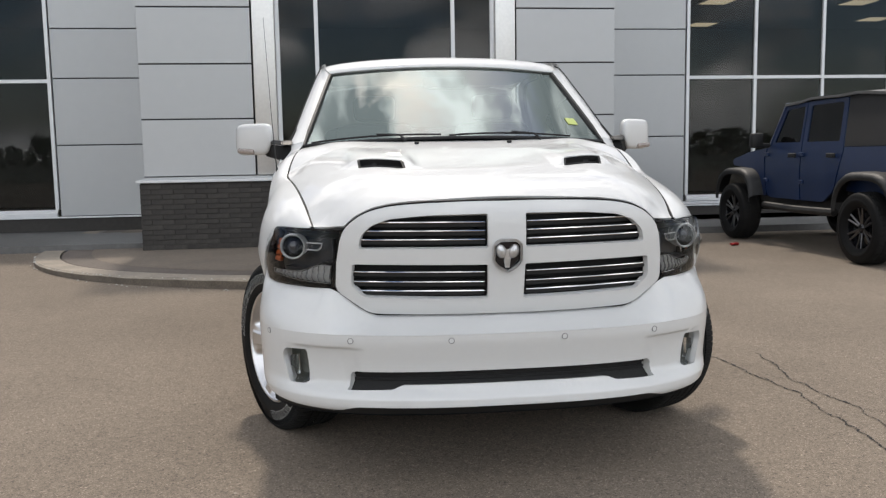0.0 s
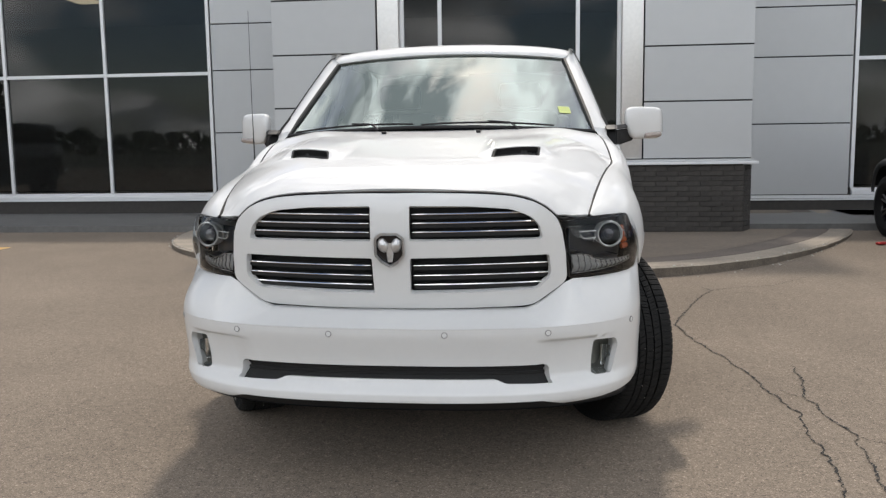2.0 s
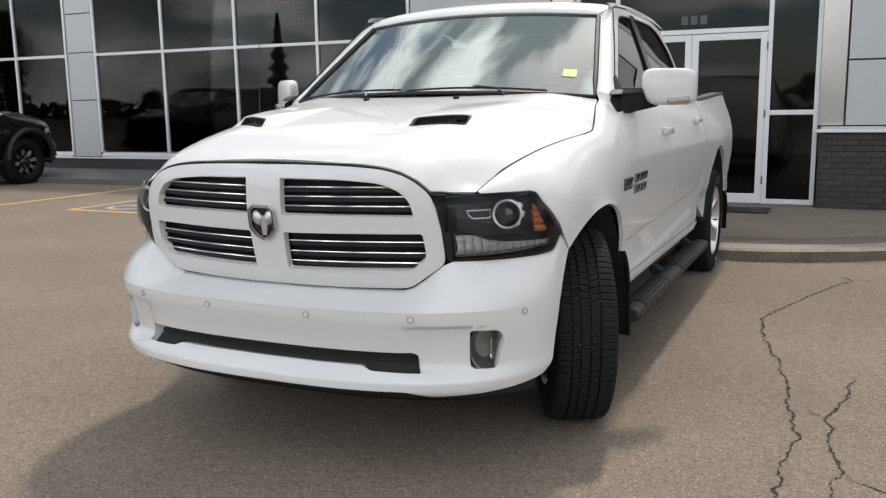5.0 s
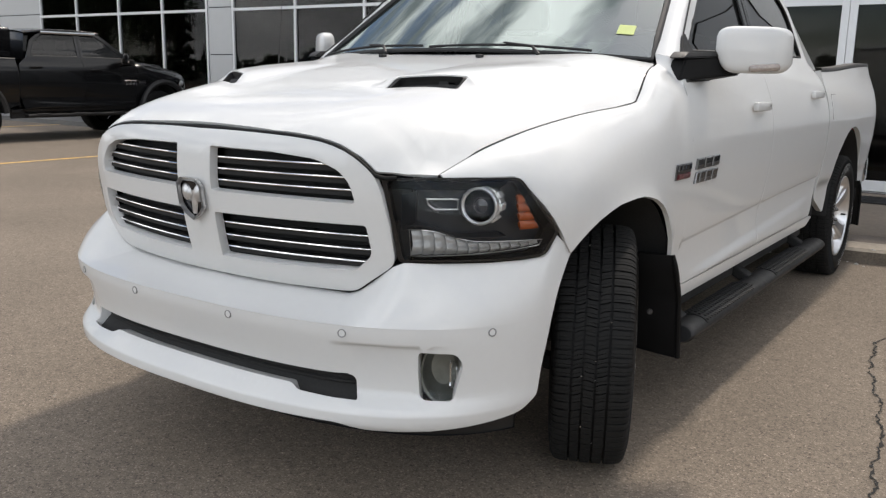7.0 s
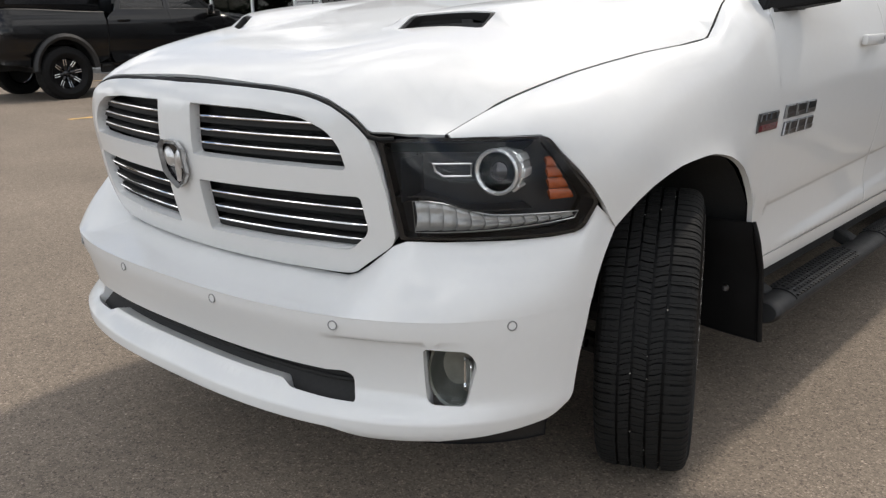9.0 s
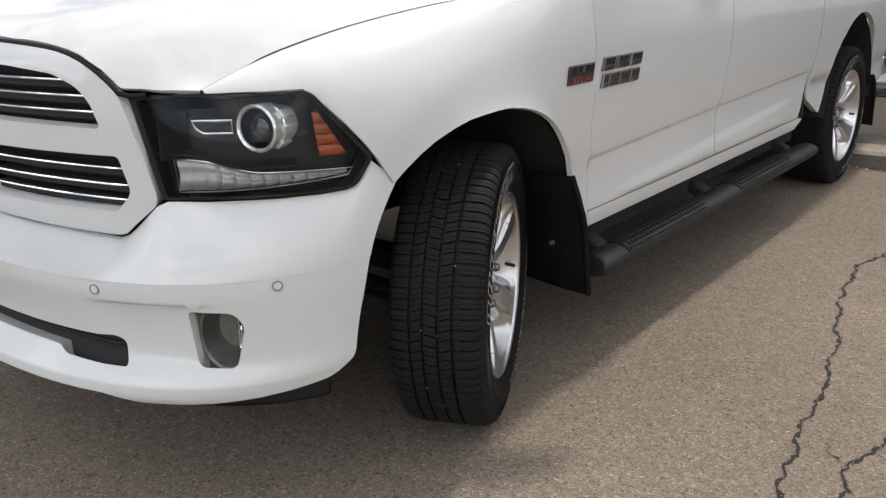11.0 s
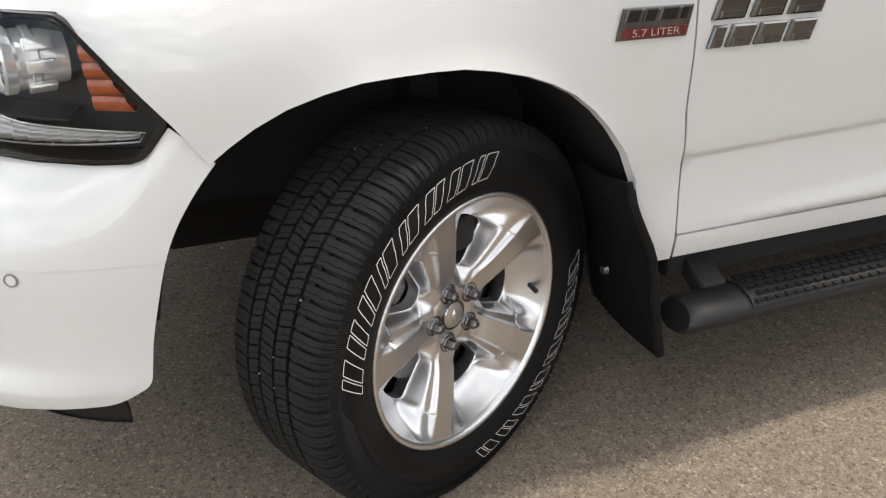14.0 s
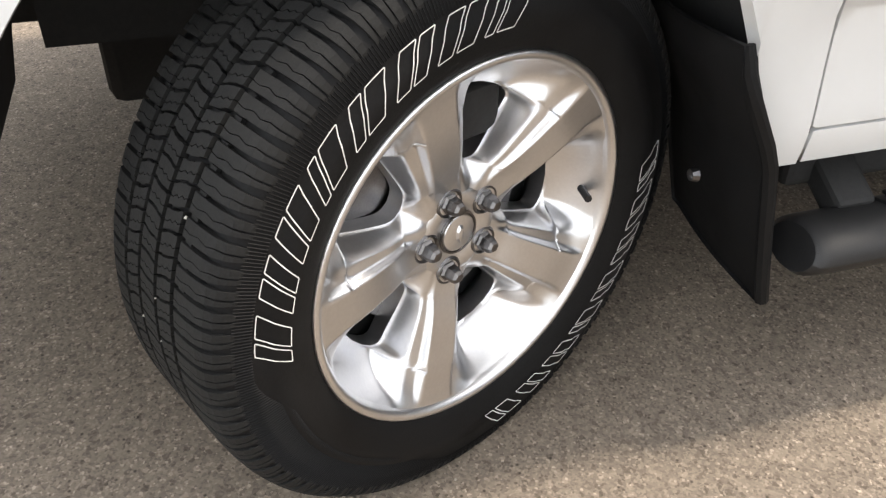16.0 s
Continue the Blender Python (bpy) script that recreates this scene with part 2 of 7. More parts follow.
WINDSCREEN = thin_glass("windscreen_glass", (0.60, 0.67, 0.64), (0.89, 1.0, 0.965), 3.7)
TINTED = thin_glass("tinted_glass", (0.10, 0.10, 0.10), (1.0, 1.0, 1.0), 1.46)
SEAT = material("seat_fabric", (0.02, 0.02, 0.021), 0.9, 0, 0.3, 30, bump=0.4)
STICKER = material("yellow_sticker", (0.42, 0.50, 0.14), 0.5, 0, 0.1, 50)
SENSOR = material("sensor_ring", (0.23, 0.23, 0.23), 0.5, 0, 0.1, 50)


# ---------- mesh helpers ----------
def mesh_object(name, verts, faces, mat, parent=None, label="", smooth=True, normals=None):
    me = bpy.data.meshes.new(name)
    me.from_pydata([tuple(v) for v in verts], [], faces)
    me.materials.append(mat)
    me.update()
    if smooth:
        me.polygons.foreach_set("use_smooth", [True] * len(me.polygons))
    if normals is not None:
        me.normals_split_custom_set_from_vertices([tuple(v) for v in normals])
    ob = new(name, me)
    ob.parent = parent
    if label:
        tagged(ob, label)
    return ob


def part(name, bm, mat, parent, label="", smooth=False):
    me = bpy.data.meshes.new(name)
    bm.to_mesh(me)
    bm.free()
    me.materials.append(mat)
    if smooth:
        me.polygons.foreach_set("use_smooth", [True] * len(me.polygons))
        me.set_sharp_from_angle(angle=radians(35))
    ob = new(name, me)
    ob.parent = parent
    if label:
        tagged(ob, label)
    return ob


def thing(name, label, category, group="", m=None):
    ob = new(name)
    ob.empty_display_size = 0.2
    tagged(ob, label, category, group)
    if m is not None:
        ob.matrix_world = m
    return ob


def box_bm(cx, cy, cz, sx, sy, sz, bevel=0.0, bm=None, rot=None, segments=2):
    bm = bm or bmesh.new()
    m = Matrix.Translation((cx, cy, cz))
    if rot:
        m = m @ Euler([radians(a) for a in rot]).to_matrix().to_4x4()
    r = bmesh.ops.create_cube(bm, size=1, matrix=m @ Matrix.Diagonal((sx, sy, sz, 1)))
    if bevel:
        edges = {e for v in r["verts"] for e in v.link_edges}
        bmesh.ops.bevel(bm, geom=list(edges), offset=bevel, segments=segments, affect="EDGES", profile=0.5)
    return bm


def lathe_bm(profile, seg=64, axis="x", bm=None, m=None):
    """Turns (radius, along) pairs about an axis."""
    bm = bm or bmesh.new()
    rings = []
    for k in range(seg):
        a = 2 * math.pi * k / seg
        c, s = math.cos(a), math.sin(a)
        ring = []
        for r, t in profile:
            p = {"x": (t, r * c, r * s), "y": (r * s, t, r * c), "z": (r * c, r * s, t)}[axis]
            ring.append(bm.verts.new(m @ Vector(p) if m else p))
        rings.append(ring)
    for k in range(seg):
        a, b = rings[k], rings[(k + 1) % seg]
        for i in range(len(profile) - 1):
            bm.faces.new((a[i], a[i + 1], b[i + 1], b[i]))
    return bm


def tube_bm(points, radius, seg=10, bm=None, closed=False):
    """A round bar along points."""
    bm = bm or bmesh.new()
    pts = [Vector(p) for p in points]
    rings = []
    for i, p in enumerate(pts):
        if closed:
            d = (pts[(i + 1) % len(pts)] - pts[i - 1]).normalized()
        else:
            d = (pts[min(i + 1, len(pts) - 1)] - pts[max(i - 1, 0)]).normalized()
        q = d.to_track_quat("Z", "Y")
        r = radius[i] if isinstance(radius, (list, tuple)) else radius
        rings.append([bm.verts.new(p + q @ Vector((r * math.cos(2 * math.pi * k / seg), r * math.sin(2 * math.pi * k / seg), 0))) for k in range(seg)])
    for i in range(len(pts) if closed else len(pts) - 1):
        a, b = rings[i], rings[(i + 1) % len(pts)]
        for k in range(seg):
            bm.faces.new((a[k], a[(k + 1) % seg], b[(k + 1) % seg], b[k]))
    if not closed:
        bm.faces.new(rings[0][::-1])
        bm.faces.new(rings[-1])
    return bm


def curve(*pairs):
    """A smooth function through (x, y) pairs: cubic Hermite with limited slopes."""
    xs, ys = np.array([p[0] for p in pairs], float), np.array([p[1] for p in pairs], float)
    d = np.diff(ys) / np.diff(xs)
    m = np.zeros(len(xs))
    m[0], m[-1] = d[0], d[-1]
    for i in range(1, len(xs) - 1):
        m[i] = 0 if d[i - 1] * d[i] <= 0 else 2 * d[i - 1] * d[i] / (d[i - 1] + d[i])

    def f(x):
        if x <= xs[0]:
            return float(ys[0])
        if x >= xs[-1]:
            return float(ys[-1])
        i = int(np.searchsorted(xs, x)) - 1
        h = xs[i + 1] - xs[i]
        t = (x - xs[i]) / h
        return float((2 * t**3 - 3 * t**2 + 1) * ys[i] + (t**3 - 2 * t**2 + t) * h * m[i] + (3 * t**2 - 2 * t**3) * ys[i + 1] + (t**3 - t**2) * h * m[i + 1])
    return f


def step01(a, b, x):
    t = min(1, max(0, (x - a) / (b - a)))
    return t * t * (3 - 2 * t)


def rounded(points, step=0.04):
    """A closed outline through (u, v[, radius]) corners, its corners rounded and its sides divided."""
    out, n = [], len(points)
    for i in range(n):
        p, a, b = (np.array(points[k % n][:2], float) for k in (i, i - 1, i + 1))
        r = points[i][2] if len(points[i]) > 2 else 0
        if not r:
            out.append(p)
            continue
        la, lb = np.linalg.norm(a - p), np.linalg.norm(b - p)
        s, e = p + (a - p) * min(r / la, 0.49), p + (b - p) * min(r / lb, 0.49)
        for t in np.linspace(0, 1, 7):
            out.append((1 - t) ** 2 * s + 2 * t * (1 - t) * p + t * t * e)
    full = []
    for i, p in enumerate(out):
        q = out[(i + 1) % len(out)]
        k = max(1, int(math.ceil(np.linalg.norm(q - p) / step)))
        full += [p + (q - p) * j / k for j in range(k)]
    return full


def inside(loops, x, y):
    odd = False
    for lp in loops:
        a, b = lp, np.roll(lp, -1, axis=0)
        hit = ((a[:, 1] > y) != (b[:, 1] > y))
        with np.errstate(divide="ignore", invalid="ignore"):
            xx = a[:, 0] + (y - a[:, 1]) * (b[:, 0] - a[:, 0]) / (b[:, 1] - a[:, 1])
        odd ^= bool(np.count_nonzero(hit & (x < xx)) % 2)
    return odd


def shell(name, verts, faces, mat, parent, thick=0.018, normals=None, label=""):
    """A sheet of metal: the outer skin and the turned-in edge all round it."""
    V = np.array([tuple(v) for v in verts])
    if normals is None:
        N = np.zeros_like(V)
        for f in faces:
            for k in range(1, len(f) - 1):
                c = np.cross(V[f[k]] - V[f[0]], V[f[k + 1]] - V[f[0]])
                for i in f:
                    N[i] += c
        N /= np.maximum(np.linalg.norm(N, axis=1), 1e-9)[:, None]
    else:
        N = np.array([tuple(v) for v in normals])
    count = {}
    for f in faces:
        for i in range(len(f)):
            count[(f[i], f[(i + 1) % len(f)])] = 1
    rim = [e for e in count if (e[1], e[0]) not in count]
    vs, ns, fs = [tuple(v) for v in V], [tuple(v) for v in N], [tuple(f) for f in faces]
    if thick:
        acc = {}
        for a, b in rim:
            c = np.cross(-N[a], V[b] - V[a])
            c = c / max(np.linalg.norm(c), 1e-9)
            for i in (a, b):
                acc[i] = acc.get(i, 0) + c
        top, low = {}, {}
        for i, c in acc.items():
            c = c / max(np.linalg.norm(c), 1e-9)
            top[i] = len(vs)
            vs.append(tuple(V[i]))
            ns.append(tuple(c))
            low[i] = len(vs)
            vs.append(tuple(V[i] - N[i] * thick))
            ns.append(tuple(c))
        fs += [(top[b], top[a], low[a], low[b]) for a, b in rim]
    return mesh_object(name, vs, fs, mat, parent, label, True, ns)


def plate(name, outer, holes, chart, mat, parent, step=0.045, thick=0.018, flip=False, label="", edge=0.0025, rows=()):
    """A panel: an outline with holes in a chart (u, v), bent on to the surface chart(u, v)."""
    loops = [np.array(rounded(lp, step)) for lp in (outer, *holes)]
    pts, edges = [], []
    for lp in loops:
        k = len(pts)
        pts += [Vector(p) for p in lp]
        edges += [(k + i, k + (i + 1) % len(lp)) for i in range(len(lp))]
    rim_count = len(pts)
    every = np.concatenate(loops)
    lo, hi = loops[0].min(axis=0), loops[0].max(axis=0)
    # a ring just inside the edge lets the edge roll over
    for lp in loops:
        d = np.roll(lp, -1, axis=0) - np.roll(lp, 1, axis=0)
        nrm = np.stack([-d[:, 1], d[:, 0]], 1) / np.maximum(np.linalg.norm(d, axis=1), 1e-9)[:, None]
        for p, q in zip(lp, nrm):
            for s in (0.006, -0.006):
                c = p + q * s
                if inside(loops, c[0], c[1]):
                    pts.append(Vector(c))
    for x in np.arange(lo[0] + step / 2, hi[0], step):
        for y in np.arange(lo[1] + step / 2, hi[1], step):
            if np.min(np.hypot(every[:, 0] - x, every[:, 1] - y)) > step * 0.45 and inside(loops, x, y):
                pts.append(Vector((x, y)))
    for y in rows:
        for x in np.arange(lo[0] + step / 2, hi[0], step):
            if np.min(np.hypot(every[:, 0] - x, every[:, 1] - y)) > 0.008 and inside(loops, x, y):
                pts.append(Vector((x, y)))
    co, _, tri, *_ = mathutils.geometry.delaunay_2d_cdt(pts, edges, [], 0, 1e-7)
    faces = []
    for f in tri:
        c = sum((co[i] for i in f), Vector((0, 0))) / len(f)
        if inside(loops, c.x, c.y):
            faces.append(tuple(f[::-1]) if flip else tuple(f))
    key = {(round(p.x, 6), round(p.y, 6)) for p in pts[:rim_count]}
    V, N = [], []
    for i, p in enumerate(co):
        h = 0.002
        c = chart(p.x, p.y)
        n = (chart(p.x + h, p.y) - chart(p.x - h, p.y)).cross(chart(p.x, p.y + h) - chart(p.x, p.y - h)).normalized()
        if flip:
            n = -n
        if (round(p.x, 6), round(p.y, 6)) in key:
            c = c - n * edge
        V.append(c)
        N.append(n)
    used = sorted({i for f in faces for i in f})
    at = {i: k for k, i in enumerate(used)}
    return shell(name, [V[i] for i in used], [tuple(at[i] for i in f) for f in faces], mat, parent, thick, [N[i] for i in used], label)


def grid(name, rows, mat, parent, thick=0.0, flip=False, label=""):
    n = len(rows[0])
    V = [p for r in rows for p in r]
    F = []
    for i in range(len(rows) - 1):
        for j in range(n - 1):
            a, b, c, d = i * n + j, i * n + j + 1, (i + 1) * n + j + 1, (i + 1) * n + j
            F.append((a, d, c, b) if flip else (a, b, c, d))
    return shell(name, V, F, mat, parent, thick, None, label)


def flip_x(p, s):
    return Vector((p[0] * s, p[1], p[2]))


# ---------- the white pickup ----------
# Its front axle stands at the origin, its nose points to -y, and +x is its left side.
BUMP_Y0 = curve((0.33, -1.068), (0.345, -1.098), (0.365, -1.108), (0.390, -1.107), (0.408, -1.088), (0.44, -1.060), (0.50, -1.068), (0.56, -1.085), (0.62, -1.10), (0.66, -1.102))
BUMP_X = curve((0.33, 0.945), (0.36, 0.956), (0.40, 0.966), (0.48, 0.970), (0.60, 0.975), (0.66, 0.975))
BUMP_C = -0.47


def bumper_at(phi, z):
    y0, X, n = BUMP_Y0(z), BUMP_X(z) + 0.004, 2.66
    L = BUMP_C - y0
    s, c = abs(math.sin(phi)), max(0.0, math.cos(phi))
    r = 1 / ((s / X) ** n + (c / L) ** n) ** (1 / n)
    x, y = r * s, BUMP_C - r * c
    dip = 0.024 * step01(0.54, 0.64, x) * (1 - step01(0.74, 0.86, x)) * (1 - step01(0.576, 0.592, z)) * step01(0.40, 0.44, z)
    k = 1 - dip / r
    return Vector((math.copysign(x * k, phi) - 0.010, BUMP_C + (y - BUMP_C) * k, z))


def bumper_phi(z, x=None, y=None):
    lo, hi = 0.0, math.pi / 2
    for _ in range(40):
        mid = (lo + hi) / 2
        p = bumper_at(mid, z)
        if (p.x < x) if y is None else (p.y < y):
            lo = mid
        else:
            hi = mid
    return lo


HEAD_C, HEAD_L, HEAD_N = -0.23, 0.81, 2.36


def head_at(phi, z, deep=0.0):
    L, X = HEAD_L - deep, 1.0 - deep
    s, c = abs(math.sin(phi)), max(0.0, math.cos(phi))
    r = 1 / ((s / X) ** HEAD_N + (c / L) ** HEAD_N) ** (1 / HEAD_N)
    return Vector((math.copysign(r * s, phi), HEAD_C - r * c, z))


def head_x(y):
    if y >= HEAD_C:
        return 1.0
    return (1 - ((HEAD_C - y) / HEAD_L) ** HEAD_N) ** (1 / HEAD_N)


def head_phi(x=None, y=None):
    if y is None:
        y = HEAD_C - HEAD_L * (1 - x**HEAD_N) ** (1 / HEAD_N)
    else:
        x = head_x(y)
    return math.atan2(x, HEAD_C - y)


SIDE = curve((0.40, 0.940), (0.45, 0.958), (0.508, 0.968), (0.53, 0.968), (0.60, 0.966), (0.681, 0.9695), (0.699, 0.9785), (0.80, 0.992), (0.95, 1.008), (1.05, 1.010),
             (1.15, 0.998), (1.25, 0.970), (1.33, 0.936), (1.40, 0.896), (1.60, 0.826), (1.82, 0.744), (1.875, 0.715))
ARCH = curve((-0.60, 0.36), (-0.575, 0.559), (-0.551, 0.668), (-0.462, 0.797), (-0.323, 0.889), (-0.202, 0.918), (-0.06, 0.924), (0.05, 0.908), (0.168, 0.863), (0.295, 0.748), (0.352, 0.655))
SHUT_X = curve((-0.816, 0.742), (-0.60, 0.781), (-0.30, 0.829), (-0.145, 0.855), (0.13, 0.895), (0.20, 0.884), (0.30, 0.862), (0.42, 0.842))
SHUT_Z = curve((-0.816, 1.037), (-0.70, 1.080), (-0.60, 1.110), (-0.40, 1.153), (-0.145, 1.190), (0.13, 1.220), (0.20, 1.268), (0.30, 1.325), (0.42, 1.352))


def side_at(y, z):
    # the crease climbs a little towards the rear
    climb = 0.03 * max(0.0, y - 0.5) * math.exp(-(((z - 0.70) / 0.09) ** 2))
    # and a soft ridge rises along the lower doors
    ridge = 0.535 + 0.05 * (y - 0.6)
    flare = 0.011 * step01(ridge + 0.022, ridge - 0.022, z) * step01(0.52, 0.85, y) * (1 - step01(2.3, 2.65, y)) * step01(0.505, 0.53, z)
    return Vector((SIDE(z - climb) + flare, y, z))


DOOR_Y = curve((0.45, 0.484), (0.51, 0.482), (0.60, 0.477), (0.69, 0.468), (0.80, 0.446), (0.90, 0.436), (1.115, 0.419), (1.20, 0.419), (1.30, 0.432))


def fender_low(y):
    if y <= -0.646:
        return 1.031
    if y <= -0.51:
        return 1.031 + (0.863 - 1.031) * (y + 0.646) / 0.136
    if y <= -0.462:
        return 0.863 + (0.797 - 0.863) * (y + 0.51) / 0.048
    if y <= 0.353:
        return ARCH(y)
    return max(0.452, 0.655 - (y - 0.353) * 7.5)


def fender_rows(s, count=26):
    ys = [-0.812, -0.80, -0.77, -0.74, -0.71, -0.68, -0.646, -0.62, -0.58, -0.545, -0.51, -0.485, -0.462, -0.43, -0.39, -0.34, -0.28, -0.22, -0.16, -0.10, -0.04, 0.02,
          0.08, 0.13, 0.18, 0.225, 0.265, 0.310, 0.353, 0.362, 0.371, 0.390, 0.410]
    cols = []
    for y in ys:
        f = head_x(y)
        zs, xs, low = SHUT_Z(y), SHUT_X(y) + 0.0028, fender_low(y)
        on_arch = -0.47 < y < 0.3531
        prof = []
        for z in np.linspace(0.44, 0.90, 30):
            prof.append((SIDE(z) * f, z))
        p0, p1 = np.array(prof[-1]), np.array((SIDE(0.93) * f, 0.90 + 0.62 * (zs - 0.90)))
        p3 = np.array((xs, zs))
        p2 = p3 + np.array((0.58 * (p0[0] - xs), 0.004 - 0.10 * max(0, p0[0] - xs)))
        back = step01(-0.05, 0.40, y)
        p1 = p1 + (np.array((SIDE(1.12), 1.15)) - p1) * back
        p2 = p2 + (np.array((SIDE(1.30) - 0.004, 1.325)) - p2) * back
        for t in np.linspace(0, 1, 24)[1:]:
            q = (1 - t) ** 3 * p0 + 3 * t * (1 - t) ** 2 * p1 + 3 * t * t * (1 - t) * p2 + t**3 * p3
            q[0] += (SIDE(q[1]) - q[0]) * back * (1 - step01(zs - 0.10, zs - 0.015, q[1]))
            prof.append((q[0], q[1]))
        prof = np.array(prof)
        if low > prof[0, 1]:
            x_low = np.interp(low, prof[:, 1], prof[:, 0])
            prof = np.concatenate([[(x_low, min(low, zs))], prof[prof[:, 1] > low + 1e-4]])
            if len(prof) < 3:
                prof = np.array([(x_low, min(low, zs)), ((x_low + xs) / 2, zs), (xs, zs)])
        if on_arch:
            prof[:, 0] += (0.002 + 0.010 * step01(-0.46, -0.15, y)) * np.exp(-(prof[:, 1] - low) / 0.035)
        ln = np.concatenate([[0], np.cumsum(np.hypot(*np.diff(prof, axis=0).T))])
        want = ln[-1] * np.linspace(0, 1, count) ** 1.15
        col = [Vector((s * np.interp(w, ln, prof[:, 0]), y, np.interp(w, ln, prof[:, 1]))) for w in want]
        if y > 0.362:
            for p in col:
                p.y = 0.362 + (y - 0.362) * (DOOR_Y(p.z) - 0.006 - 0.362) / 0.048
        cols.append(col)
    return cols


HOOD_C = curve((-1.0, 1.140), (-0.93, 1.178), (-0.85, 1.203), (-0.72, 1.232), (-0.55, 1.262), (-0.35, 1.294), (-0.1, 1.332), (0.1, 1.360), (0.35, 1.395))
NOSE_Y = curve((0, -1.003), (0.3, -0.987), (0.45, -0.966), (0.55, -0.953), (0.617, -0.934), (0.68, -0.876), (0.742, -0.816))
NOSE_Z = curve((0, 1.142), (0.3, 1.138), (0.42, 1.129), (0.50, 1.114), (0.56, 1.088), (0.60, 1.058), (0.628, 1.034), (0.742, 1.037))


def hood_at(x, y):
    a = abs(x)
    xs, zs = SHUT_X(y), SHUT_Z(y)

    def base(a, y):
        c, w = HOOD_C(y), min(1.15, a / xs)
        z = c - (c - zs) * (0.07 * w * w + 0.93 * w**5.2)
        # two soft ridges run forward from the scoops; the middle lies a little lower
        line = 0.36 + 0.16 * (y + 1.0)
        z += 0.006 * math.exp(-((a - line - 0.05) / 0.10) ** 2) * step01(-1.0, -0.75, y)
        # the lift over each scoop
        yl = -0.560 + 0.55 * (a - 0.35)
        z += 0.028 * math.exp(-((a - 0.455) / 0.140) ** 10) * step01(yl, yl + 0.055, y) * (1 - step01(yl + 0.06, yl + 0.62, y))
        return z
    yf = NOSE_Y(a)
    d = y - yf
    z = base(a, y)
    k = max(0.0, 1 - d / 0.17) ** 2
    return Vector((x, y, z + (NOSE_Z(a) - base(a, yf)) * k))


GRILLE_Y = curve((0.67, -0.955), (0.72, -0.985), (0.80, -1.008), (0.90, -1.026), (1.00, -1.038), (1.08, -1.034), (1.12, -1.018), (1.15, -0.995))


def grille_at(x, z, deep=0.0):
    return Vector((x, GRILLE_Y(z) + 0.235 * x * x + 0.10 * max(0, abs(x) - 0.56) + deep, z))


def mirrored(points):
    return [(-p[0], *p[1:]) for p in points][::-1]


